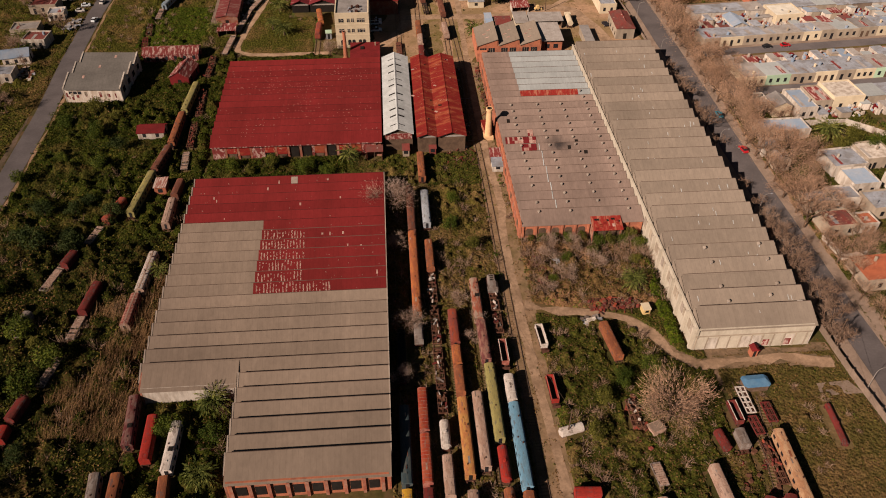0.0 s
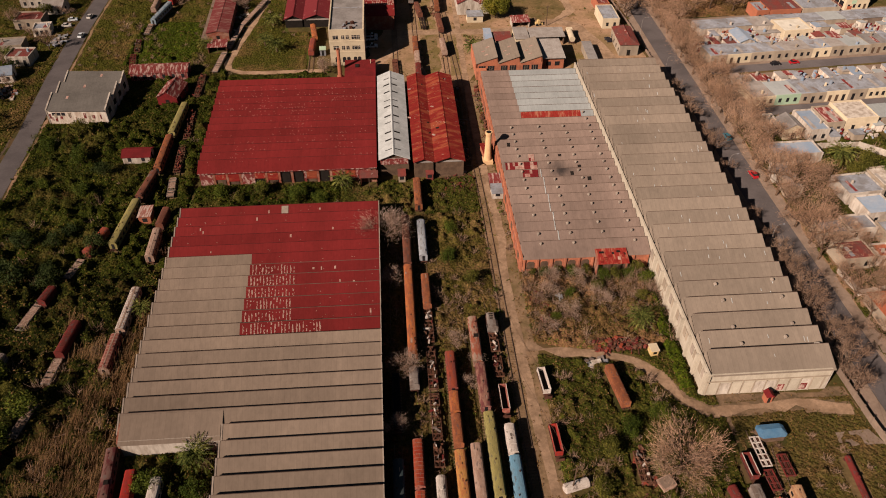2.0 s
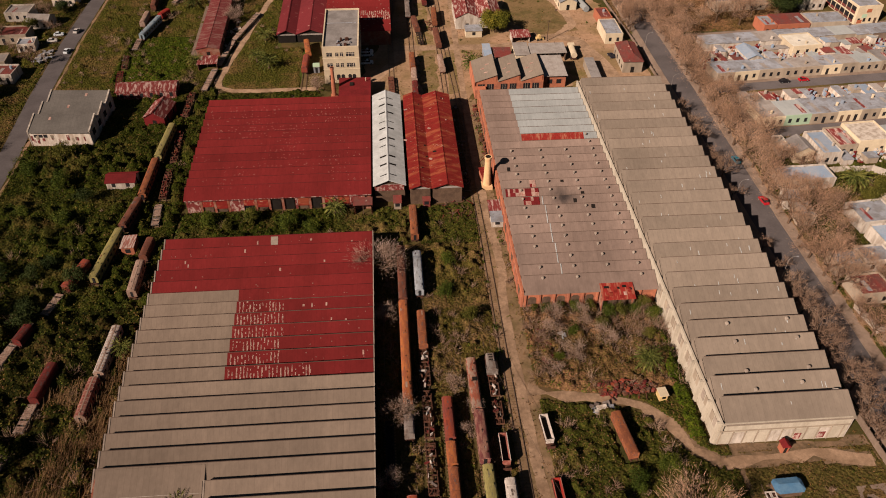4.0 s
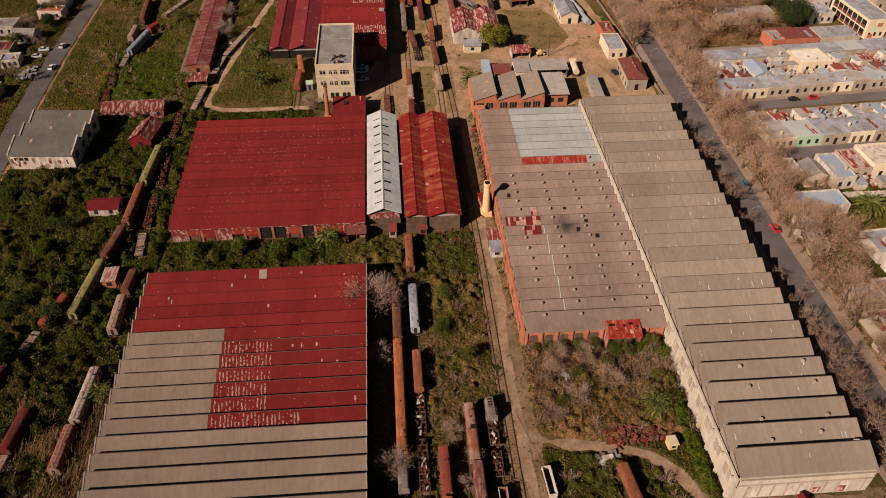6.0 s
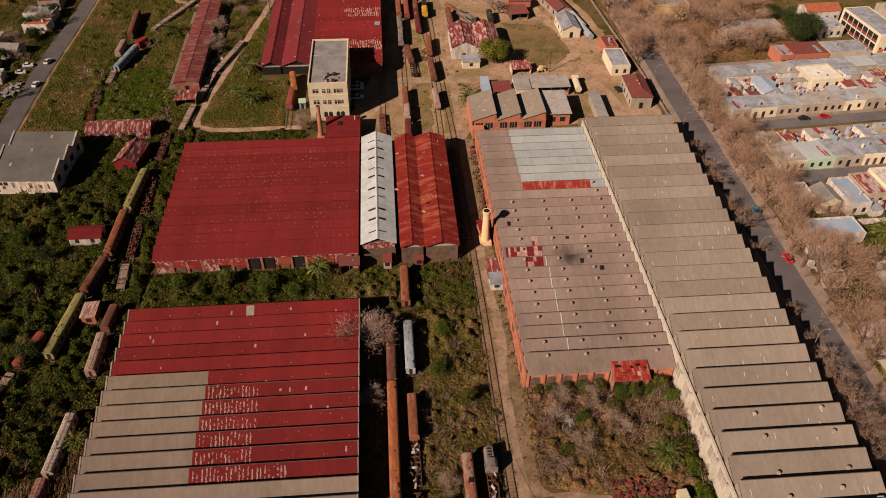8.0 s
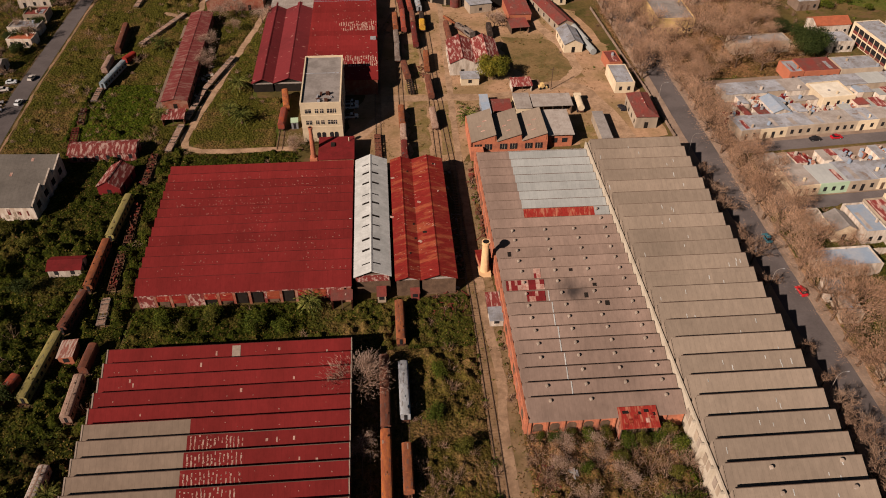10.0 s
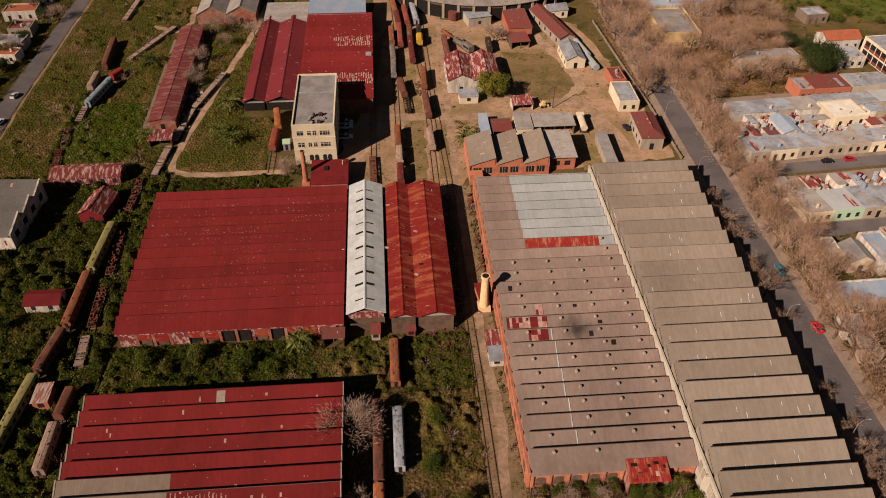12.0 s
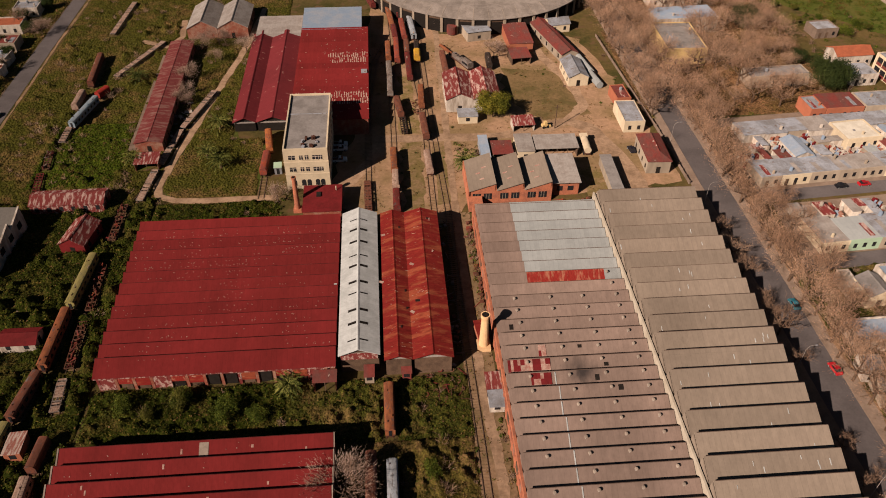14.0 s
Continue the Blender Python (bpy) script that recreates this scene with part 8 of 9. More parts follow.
def strew(X, Y, Z, step, per_metre, share, size):
    """Leaves lying on a cover of weeds, in drifts of green, olive and withered; share: weights of the three."""
    slope_y, slope_x = np.gradient(Z, step)
    n = int(X.size * step * step * per_metre)
    i = leaf_rng.integers(0, X.size, n)
    i = i[Z.ravel()[i] > 0.04]
    n = len(i)
    p = np.stack([X.ravel()[i], Y.ravel()[i], Z.ravel()[i]], 1) + leaf_rng.uniform(-0.5, 0.5, (n, 3)) * (step, step, 0.0)
    p[:, 2] += leaf_rng.uniform(0.02, 0.22, n)
    up = np.stack([-slope_x.ravel()[i], -slope_y.ravel()[i], np.ones(n)], 1)
    tone = 0.6 * value_noise(p[:, 0], p[:, 1], 15.0, 51) + 0.4 * value_noise(p[:, 0], p[:, 1], 4.0, 52)
    green = share[0] * np.clip(2.6 * tone - 0.3, 0.05, 3)
    olive = share[1] * np.ones(n)
    dry = share[2] * np.clip(2.3 - 2.6 * tone, 0.05, 3)
    u = leaf_rng.random(n) * (green + olive + dry)
    leaf = leaves_at(p, up, size, leaf_rng)
    FOLIAGE["green"].append(leaf[u < green])
    FOLIAGE["olive"].append(leaf[(u >= green) & (u < green + olive)])
    FOLIAGE["dry"].append(leaf[u >= green + olive])


def undergrowth(x0, x1, y0, y1, step, low, m, label, leaves=(6.0, (3, 4, 1), 0.5)):
    """A closed cover of weeds and bushes: mounds where the bushes stand, falling under the ground at roads, rails and walls."""
    xs, ys = np.arange(x0, x1, step), np.arange(y0, y1, step)
    X, Y = np.meshgrid(xs, ys)
    Z = low * (0.15 + 1.1 * value_noise(X, Y, 1.6, 1) * value_noise(X, Y, 5.0, 2)) + 0.5 * low * value_noise(X, Y, 0.8, 3)
    ragged = 0.6 * value_noise(X, Y, 1.1, 31) + 0.4 * value_noise(X, Y, 0.55, 32)
    for key in ("green", "olive", "dry", "twig"):
        for x, y, r, h in bins[key]:
            if x0 - r < x < x1 + r and y0 - r < y < y1 + r:
                k = 1.0 if key in ("green", "olive") else 0.35
                i0, i1 = int((x - r - x0) / step), int((x + r - x0) / step) + 2
                j0, j1 = int((y - r - y0) / step), int((y + r - y0) / step) + 2
                i0, j0 = max(0, i0), max(0, j0)
                sx, sy = X[j0:j1, i0:i1], Y[j0:j1, i0:i1]
                if sx.size:
                    d2 = ((sx - x) ** 2 + (sy - y) ** 2) / (r * 1.05) ** 2
                    Z[j0:j1, i0:i1] = np.maximum(Z[j0:j1, i0:i1], k * h * 0.95 * np.clip(1 - d2, 0, 1) ** 0.75 * (0.45 + 0.9 * ragged[j0:j1, i0:i1]))
    Z += 0.4 * (value_noise(X, Y, 0.7, 5) - 0.5) * np.clip(Z, 0, 1.2)
    for cx, cy, hx, hy, a in BLOCKED:
        reach = hx + hy + 1
        if cx + reach < x0 or cx - reach > x1 or cy + reach < y0 or cy - reach > y1:
            continue
        c, s = math.cos(a), math.sin(a)
        dx, dy = X - cx, Y - cy
        d = np.maximum(np.abs(c * dx + s * dy) - hx, np.abs(-s * dx + c * dy) - hy)
        Z = np.where(d < 0.1, -0.4, np.minimum(Z, 0.05 + np.clip(d, 0, 50) * 2.2))
    edge = np.minimum(np.minimum(X - x0, x1 - step - X), np.minimum(Y - y0, y1 - step - Y))
    Z = np.minimum(Z, -0.15 + 1.2 * edge)
    strew(X, Y, Z, step, *leaves)
    nx, ny = len(xs), len(ys)
    jit = np.random.default_rng(7)
    V = np.stack([X + jit.uniform(-0.2, 0.2, X.shape) * step, Y + jit.uniform(-0.2, 0.2, X.shape) * step, Z], -1).reshape(-1, 3)
    q = (np.arange(ny - 1)[:, None] * nx + np.arange(nx - 1)[None, :]).ravel()
    F = np.stack([q, q + 1, q + nx + 1, q + nx], 1)
    F = F[V[F, 2].max(1) > -0.1]
    me = bpy.data.meshes.new("undergrowth")
    me.vertices.add(len(V))
    me.vertices.foreach_set("co", V.astype(np.float32).ravel())
    me.loops.add(4 * len(F))
    me.loops.foreach_set("vertex_index", F.astype(np.int32).ravel())
    me.polygons.add(len(F))
    me.polygons.foreach_set("loop_start", np.arange(0, 4 * len(F), 4, dtype=np.int32))
    me.polygons.foreach_set("use_smooth", np.ones(len(F), dtype=bool))
    me.update(calc_edges=True)
    me.materials.append(m)
    tagged(new("undergrowth", me), label, "undergrowth", kind="stuff")


# LUSH is darkened: the shaded gaps between leaves put into colour.
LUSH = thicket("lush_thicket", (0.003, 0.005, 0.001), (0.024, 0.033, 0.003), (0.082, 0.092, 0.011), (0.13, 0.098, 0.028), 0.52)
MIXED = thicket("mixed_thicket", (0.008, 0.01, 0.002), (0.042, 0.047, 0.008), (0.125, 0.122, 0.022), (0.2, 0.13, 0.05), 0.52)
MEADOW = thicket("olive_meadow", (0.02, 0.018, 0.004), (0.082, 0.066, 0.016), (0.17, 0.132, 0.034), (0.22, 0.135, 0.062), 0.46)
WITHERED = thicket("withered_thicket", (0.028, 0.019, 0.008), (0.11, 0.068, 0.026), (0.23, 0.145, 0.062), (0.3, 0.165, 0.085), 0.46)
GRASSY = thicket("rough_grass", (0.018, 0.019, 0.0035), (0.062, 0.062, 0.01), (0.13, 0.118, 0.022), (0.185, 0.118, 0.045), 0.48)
# Darker copy of LUSH: the shade among the south-west thickets painted in.
SHADED_LUSH = thicket("shaded_thicket", (0.002, 0.003, 0.001), (0.014, 0.018, 0.002), (0.055, 0.058, 0.008), (0.1, 0.066, 0.022), 0.53)
undergrowth(-107, -53.4, 50, 150, 0.45, 0.6, SHADED_LUSH, "dense dark green thicket over the old sidings", (8.5, (5, 3.2, 1.2), 0.5))
# Leaf mix kept greener and darker to stand in for shade on this side.
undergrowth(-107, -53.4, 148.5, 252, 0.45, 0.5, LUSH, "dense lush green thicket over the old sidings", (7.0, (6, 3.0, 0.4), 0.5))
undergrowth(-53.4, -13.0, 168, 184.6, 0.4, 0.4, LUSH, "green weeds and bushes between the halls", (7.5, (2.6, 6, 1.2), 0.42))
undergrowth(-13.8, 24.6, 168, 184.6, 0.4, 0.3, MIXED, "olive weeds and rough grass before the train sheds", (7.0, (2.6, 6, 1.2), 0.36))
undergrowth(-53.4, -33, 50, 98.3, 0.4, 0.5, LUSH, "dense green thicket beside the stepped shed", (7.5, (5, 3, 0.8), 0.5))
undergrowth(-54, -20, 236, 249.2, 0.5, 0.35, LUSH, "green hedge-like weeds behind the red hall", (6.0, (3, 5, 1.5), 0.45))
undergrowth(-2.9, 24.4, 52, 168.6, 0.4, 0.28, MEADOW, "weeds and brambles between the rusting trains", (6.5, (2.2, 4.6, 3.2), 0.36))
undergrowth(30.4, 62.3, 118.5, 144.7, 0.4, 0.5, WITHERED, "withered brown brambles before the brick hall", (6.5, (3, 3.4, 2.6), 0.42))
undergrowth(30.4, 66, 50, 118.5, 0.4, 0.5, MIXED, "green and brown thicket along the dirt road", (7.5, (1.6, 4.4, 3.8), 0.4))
VERDANT = thicket("verdant_weeds", (0.012, 0.02, 0.002), (0.05, 0.074, 0.006), (0.125, 0.15, 0.014), (0.12, 0.1, 0.03), 0.64)
undergrowth(58.3, 62.6, 106, 143.5, 0.4, 1.3, VERDANT, "bright green creepers along the warehouse foot", (9.0, (9, 1, 0.05), 0.42))
MOWN = thicket("thin_dry_grass", (0.028, 0.026, 0.007), (0.085, 0.07, 0.02), (0.16, 0.12, 0.037), (0.19, 0.12, 0.052), 0.46)
undergrowth(66, 95, 50, 104, 0.6, 0.12, MOWN, "rough dry grass beside the sidings", (6.0, (0.8, 3, 3.5), 0.3))
undergrowth(-112.5, -26.6, 250, 420, 0.8, 0.3, GRASSY, "rough green grass and weeds of the outer yard", (0.8, (2.4, 5, 1.6), 0.34))
undergrowth(-92, -66.5, 257.5, 293, 0.6, 0.7, VERDANT, "bright green weeds before the rusty shed", (5.0, (9, 1.5, 0.05), 0.4))
undergrowth(105, 152, 100, 216, 0.8, 0.35, MIXED, "overgrown gardens between the houses", (2.5, (3, 4, 2.5), 0.5))
undergrowth(-165, -112, 100, 420, 1.0, 0.35, GRASSY, "rough gardens beyond the wide road", (1.6, (2, 3, 3), 0.7))
undergrowth(92, 166, 285, 420, 1.0, 0.2, WITHERED, "leaf-strewn brown ground of the park", (2.0, (0.3, 1, 6), 0.5))
for key, dark, mid, light, label in (("green", (0.007, 0.011, 0.002), (0.029, 0.036, 0.0045), (0.098, 0.096, 0.013), "green leaves of brambles and weeds"),
                                     ("olive", (0.018, 0.016, 0.003), (0.075, 0.061, 0.011), (0.165, 0.125, 0.027), "olive leaves of weeds and rough grass"),
                                     ("dry", (0.045, 0.024, 0.009), (0.13, 0.074, 0.031), (0.225, 0.135, 0.064), "withered brown leaves and stalks")):
    m = leafy(key + "_foliage", dark, mid, light, 0.85)
    tagged(new("foliage", quads("foliage_" + key, np.concatenate(FOLIAGE[key]), m)), label, "foliage", kind="stuff")

for key, m, label, size, count in (("green", GREEN_LEAF, "dense green bushes and creepers over the ground", 0.4, 36), ("olive", OLIVE_LEAF, "olive green shrubs and weeds", 0.3, 34), ("dry", DRY_LEAF, "dry brown weeds and grass clumps", 0.26, 26)):
    rows = np.array(bins[key])
    if len(rows) == 0:
        continue
    per = np.clip((count * rows[:, 2] ** 1.6 * 1.0 + 8).astype(int), 10, 120)
    cen = np.stack([rows[:, 0], rows[:, 1], np.zeros(len(rows))], 1)
    ob = new("bushes" if key != "dry" else "weeds", quads(key, clumps(cen, rows[:, 2], rows[:, 3] * (1.0 if key != "dry" else 0.6), per, size, rng), m))
    tagged(ob, label, "bushes", kind="stuff")
rows = np.array(bins["twig"])
which = np.repeat(np.arange(len(rows)), 34)
d = rng.normal(0, 1, (len(which), 3))
d[:, 2] = np.abs(d[:, 2]) + 0.7
d /= np.linalg.norm(d, axis=1)[:, None]
start = np.stack([rows[which, 0] + rng.normal(0, 0.25, len(which)), rows[which, 1] + rng.normal(0, 0.25, len(which)), np.zeros(len(which))], 1)
end = start + d * (rows[which, 2] * rng.uniform(0.8, 2.0, len(which)))[:, None]
fork = start + (end - start) * rng.uniform(0.4, 0.8, len(which))[:, None]
tip = fork + (d + rng.normal(0, 0.45, d.shape)) * (rows[which, 2] * 0.7)[:, None]
tip[:, 2] = np.maximum(tip[:, 2], 0.1)
tagged(new("brushwood", quads("brushwood", np.concatenate([ribbons(start, end, 0.085, rng), ribbons(fork, tip, 0.06, rng)]), TWIG)), "leafless grey-brown brushwood", "brushwood", kind="stuff")

# tall reeds west of the stepped shed
rr = np.random.default_rng(77)
px, py = rr.uniform(-73, -54, 16000), rr.uniform(84, 134, 16000)
keep = np.array([noise.noise((a * 0.11, b * 0.11, 5.0)) > -0.22 and (a > -66 + 0.16 * (b - 100) or noise.noise((a * 0.11, b * 0.11, 25.0)) > 0.1) and is_free(a, b, 0.1) for a, b in zip(px, py)])
root = np.stack([px, py, np.zeros(16000)], 1)[keep]
lean = rr.normal(0, 0.22, (len(root), 3)) + (0.45, 0.4, 1.0)
top = root + lean * rr.uniform(1.2, 3.2, (len(root), 1))
tagged(new("reeds", quads("reeds", ribbons(root, top, 0.065, rr), REED)), "tall dry tan reed stalks in a dense stand", "reeds", kind="stuff")

# low tufts that break up the open ground
tufts = {"green": [], "dry": []}
for x0, x1, y0, y1, dens, dry in ((-108, -54, 60, 250, 0.5, 0.35), (-108, -55, 250, 420, 0.12, 0.45), (22.5, 31, 60, 240, 0.9, 0.7), (31, 62, 60, 144, 0.5, 0.5), (62, 95, 55, 105, 0.7, 0.65), (-54, 24, 168, 184, 0.6, 0.3),
                                  (2, 24, 60, 168, 0.7, 0.55), (-54, -20, 236, 283, 0.2, 0.3), (1, 82, 238, 345, 0.22, 0.75), (-56, -36, 283, 400, 0.3, 0.4), (90, 96, 100, 240, 0.5, 0.7), (105, 130, 130, 216, 0.5, 0.6)):
    for i in range(int((x1 - x0) * (y1 - y0) * dens * 0.6)):
        x, y = pick_.uniform(x0, x1), pick_.uniform(y0, y1)
        if is_free(x, y, -0.25):
            tone = noise.noise((x * 0.07, y * 0.07, 4.0))
            tufts["dry" if pick_.random() < dry - 0.5 * tone else "green"].append((x, y, pick_.uniform(0.3, 0.9)))
for key, m in (("green", OLIVE_LEAF), ("dry", DRY_LEAF)):
    rows = np.array(tufts[key])
    per = np.full(len(rows), 6)
    cen = np.stack([rows[:, 0], rows[:, 1], np.zeros(len(rows))], 1)
    tagged(new("grass_tufts", quads("tufts_" + key, clumps(cen, rows[:, 2], rows[:, 2] * 0.35, per, 0.3, rng), m)), "tufts of rough grass and low weeds", "grass", kind="stuff")


def grow(seed, height, spread, twigs=5, fine=0.04):
    """Limbs of a leafless tree: tubes for the thick wood, ribbons for twigs, and the twig ends."""
    r = random.Random(seed)
    g, rib, ends = Geo(), [], []

    def limb(p, way_, length, radius, level):
        bend = Vector((r.uniform(-0.2, 0.2), r.uniform(-0.2, 0.2), 0.12))
        mid = p + way_ * length * 0.5
        q = mid + (way_ + bend).normalized() * length * 0.5
        if level < 3:
            g.tube(p, mid, radius, radius * 0.85, 5, False), g.tube(mid, q, radius * 0.85, radius * 0.65, 5, False)
        else:
            rib.append((p, q, max(0.05, radius * 1.6)))
        if level >= 4:
            ends.append(q)
            return
        for k in range(r.choice((3, 4)) if level < 2 else twigs):
            s = r.uniform(0.45, 1.0)
            out = Vector((r.gauss(0, 1), r.gauss(0, 1), r.gauss(0.35, 0.5))).normalized()
            limb(p + (q - p) * s, (way_ * 0.75 + out * spread).normalized(), length * r.uniform(0.55, 0.8), radius * 0.5, level + 1)

    trunk = height * 0.3
    g.tube((0, 0, -0.1), (0, 0, trunk), height * 0.028, height * 0.021, 8, False)
    for k in range(4):
        a = 2 * math.pi * (k + r.random()) / 4
        limb(Vector((0, 0, trunk * r.uniform(0.8, 1.0))), Vector((math.cos(a) * spread, math.sin(a) * spread, 0.9)).normalized(), height * 0.34, height * 0.016, 1)
    return g, rib, ends


def bare_tree(seed, height, spread, leaves, leaf_mat, label, twigs=5, size=0.3):
    g, rib, ends = grow(seed, height, spread, twigs)
    r = np.random.default_rng(seed)
    t = thing("tree", label=label, category="tree")
    part("trunk", g, BARK, t)
    a, b, w = np.array([p for p, q, s in rib]), np.array([q for p, q, s in rib]), np.array([s for p, q, s in rib])
    rods = ribbons(a, b, np.clip(w, 0.05, 0.12), r)
    if leaves:
        e = np.array(ends)
        e = e[r.integers(0, len(e), leaves)] + r.normal(0, 0.7, (leaves, 3))
        out = e - (0, 0, height * 0.38)
        out = out / (np.linalg.norm(out, axis=1)[:, None] + 1e-6) + r.normal(0, 0.42, (leaves, 3)) + (0, 0, 0.25)
        tip = e + out * r.uniform(0.35, 1.0, (leaves, 1)) * size * 2.6
        me = quads("crown", np.concatenate([rods, ribbons(e - out * size * 0.5, tip, size * 0.21, r)]), TWIG)
        me.materials.append(leaf_mat)
        me.polygons.foreach_set("material_index", (np.arange(len(rods) + leaves) >= len(rods)).astype(np.int32))
    else:
        me = quads("crown", rods, TWIG)
    part("crown", me, None, t)
    return t


def leaf_tree(seed, height, radius, leaves, leaf_mat, label, size=0.42):
    r = np.random.default_rng(seed)
    g, rib, ends = grow(seed, height * 0.8, 0.8, 3)
    t = thing("tree", label=label, category="tree")
    part("trunk", g, BARK, t)
    k = 26
    d = r.normal(0, 1, (k, 3))
    d /= np.linalg.norm(d, axis=1)[:, None]
    cen = d * np.array([radius, radius, height * 0.34]) * r.uniform(0.35, 0.8, (k, 1)) + (0, 0, height * 0.58)
    which_ = r.integers(0, k, leaves)
    dd = r.normal(0, 1, (leaves, 3))
    dd /= np.linalg.norm(dd, axis=1)[:, None]
    p = cen[which_] + dd * (radius * 0.36) * r.uniform(0.5, 1.0, (leaves, 1))
    part("crown", quads("leaves", leaves_at(p, dd, size, r), leaf_mat), None, t)
    return t


def palm(seed, height):
    r = random.Random(seed)
    q = np.random.default_rng(seed)
    t = thing("palm_tree", label="shaggy date palm with a wide crown of fronds", category="palm")
    g = Geo()
    for k in range(5):
        g.tube((0, 0, height * k / 5), (0, 0, height * (k + 1) / 5), 0.38 - 0.02 * k, 0.34 - 0.02 * k, 9)
    part("trunk", g, BARK, t)
    strips = []
    for n in range(46):
        a, lift, long = 2.4 * n + r.uniform(-0.15, 0.15), -0.2 + 1.35 * n / 46, r.uniform(2.7, 3.7)
        c, s = math.cos(a), math.sin(a)
        pts = []
        for i in range(7):
            u = i / 6
            rad, z = long * u * math.cos(lift * (1 - 0.6 * u)), height + long * (u * math.sin(lift) - 0.42 * u * u * (1.1 - 0.3 * lift))
            pts.append(np.array((c * rad, s * rad, max(0.15, z))))
        for i in range(6):
            p0, p1 = pts[i], pts[i + 1]
            for h in (0.0, 0.5):
                p = p0 + (p1 - p0) * h
                wide = 0.36 * math.sin(math.pi * (0.15 + 0.8 * (i + h) / 6))
                for side in (-1, 1):
                    e = p + (p1 - p0) * 0.9 + np.array((-s * side * wide, c * side * wide, -0.12))
                    strips.append((p, e))
    part("crown", quads("fronds", ribbons(np.array([p for p, e in strips]), np.array([e for p, e in strips]), 0.15, q), PALM_LEAF), None, t)
    return t


def plant(kinds, spots, group=""):
    """Sets copies of the given trees out at spots (x, y, size)."""
    r = random.Random(len(spots))
    for n, (x, y, k) in enumerate(spots):
        src = kinds[n % len(kinds)]
        ob = copy_thing(src, pose(x, y, 0, 0, 0, r.uniform(0, 360)))
        ob.scale = (k * r.uniform(0.92, 1.1), k * r.uniform(0.92, 1.1), k * r.uniform(0.85, 1.12))
        if group:
            tagged(ob, group=group)
    for src in kinds:
        for o in (*src.children_recursive, src):
            bpy.data.objects.remove(o)


avenue = [bare_tree(s, 11.6, 1.25, 1500, BROWN_LEAF, "plane tree with thin withered brown winter crown", 6, 0.22) for s in (11, 12, 13, 14)]
spots, r = [], random.Random(8)
for k in range(50):
    y = 86 + 6.4 * k + r.uniform(-1.2, 1.2)
    spots.append((105.6 + r.uniform(-0.7, 0.8) + (2.0 if y < 140 else 0), y, r.uniform(0.55, 0.8) if y < 140 else r.uniform(0.85, 1.12)))
for k in range(24):
    spots.append((94.4 + r.uniform(-0.8, 0.8), 286 + 6.0 * k + r.uniform(-1, 1), r.uniform(0.85, 1.15)))
for x, y, k in ((110.6, 171.5, 1.1), (111.8, 193.5, 0.9), (112.4, 206.5, 0.95), (108.4, 157.5, 0.9), (101.6, 296, 0.9), (133.1, 320.5, 1.15), (146, 321, 1.1), (122.8, 291, 0.8), (138.1, 290, 0.95), (129.6, 292.5, 0.9), (145.2, 296.4, 0.85),
                (115.6, 212.0, 0.85), (111.0, 219.5, 0.9), (113.6, 226.5, 0.75), (110.5, 232.0, 0.85), (110.2, 258.0, 0.8), (110.8, 268.0, 0.85), (109.8, 277.0, 0.9), (113.4, 284.5, 0.85)):
    spots.append((x, y, k))
for k in range(420):
    x, y = r.uniform(103, 158), r.uniform(287, 425)
    if is_free(x, y, 0.4) and math.hypot(x - 119, y - 296) > 5 and math.hypot(x - 156, y - 299) > 11 and all(math.hypot(x - a, y - b) > 5.8 for a, b, c in spots):
        spots.append((x, y, r.uniform(0.75, 1.1)))
for k in range(140):
    x, y = r.uniform(108.5, 121), r.uniform(112, 244)
    if is_free(x, y, 0.2) and all(math.hypot(x - a, y - b) > 4.6 for a, b, c in spots):
        spots.append((x, y, r.uniform(0.5, 0.82)))
plant(avenue, spots, "brown winter trees of the avenue")
grey = [bare_tree(s, 8.6, 1.05, 260, TWIG, "leafless grey tree beside the warehouse wall", 7, 0.22) for s in (21, 22)]
plant(grey, [(94.6 + r.uniform(-1.4, 1.6), 103 + 3.4 * k + r.uniform(-1, 1), r.uniform(0.75, 1.15)) for k in range(12)] + [(95.0, 190.5, 1.05), (94.6, 197.0, 0.8), (93.8, 209.5, 1.05), (94.0, 217.0, 0.85), (94.4, 226.0, 0.7), (94.8, 182.0, 0.7), (94.4, 160.0, 0.6), (95.0, 152.0, 0.7), (95.2, 145.0, 0.8)] + [(-122 - 7 * (k % 3) + 2 * math.sin(5.0 * k), 186 + 9.5 * k, 0.7 + 0.3 * (k % 2)) for k in range(20)], "leafless trees")
pale = [bare_tree(s, 9.0, 1.2, 1900, PALE_TWIG, "leafless pale tree beside the sheds", 7, 0.2) for s in (31, 32)]
plant(pale, [(-1.7, 157.0, 1.3), (1.8, 114.8, 0.72), (15.3, 110.0, 0.4), (17.2, 115.5, 0.4), (13.2, 121.0, 0.5), (-0.8, 141, 0.6), (35.2, 134, 0.7), (40, 128, 0.6), (47.5, 132, 0.65), (37.2, 140, 0.55), (43.6, 138.5, 0.6), (33.9, 124.5, 0.55), (-0.6, 100, 0.5), (56, 88, 0.5), (-21.2, 247.6, 0.7), (-57.5, 318, 0.8), (-56.2, 303, 0.7), (-57, 343, 0.9), (48.5, 330, 0.9), (-40.5, 340, 0.8), (-51.3, 347, 0.9), (-50.6, 333, 0.7), (-56.5, 309, 0.6), (-56.0, 303, 0.5), (30.4, 357.6, 0.6), (50.5, 334.2, 0.6), (84, 374, 0.9), (-118.5, 360, 0.8)], "pale bare trees")
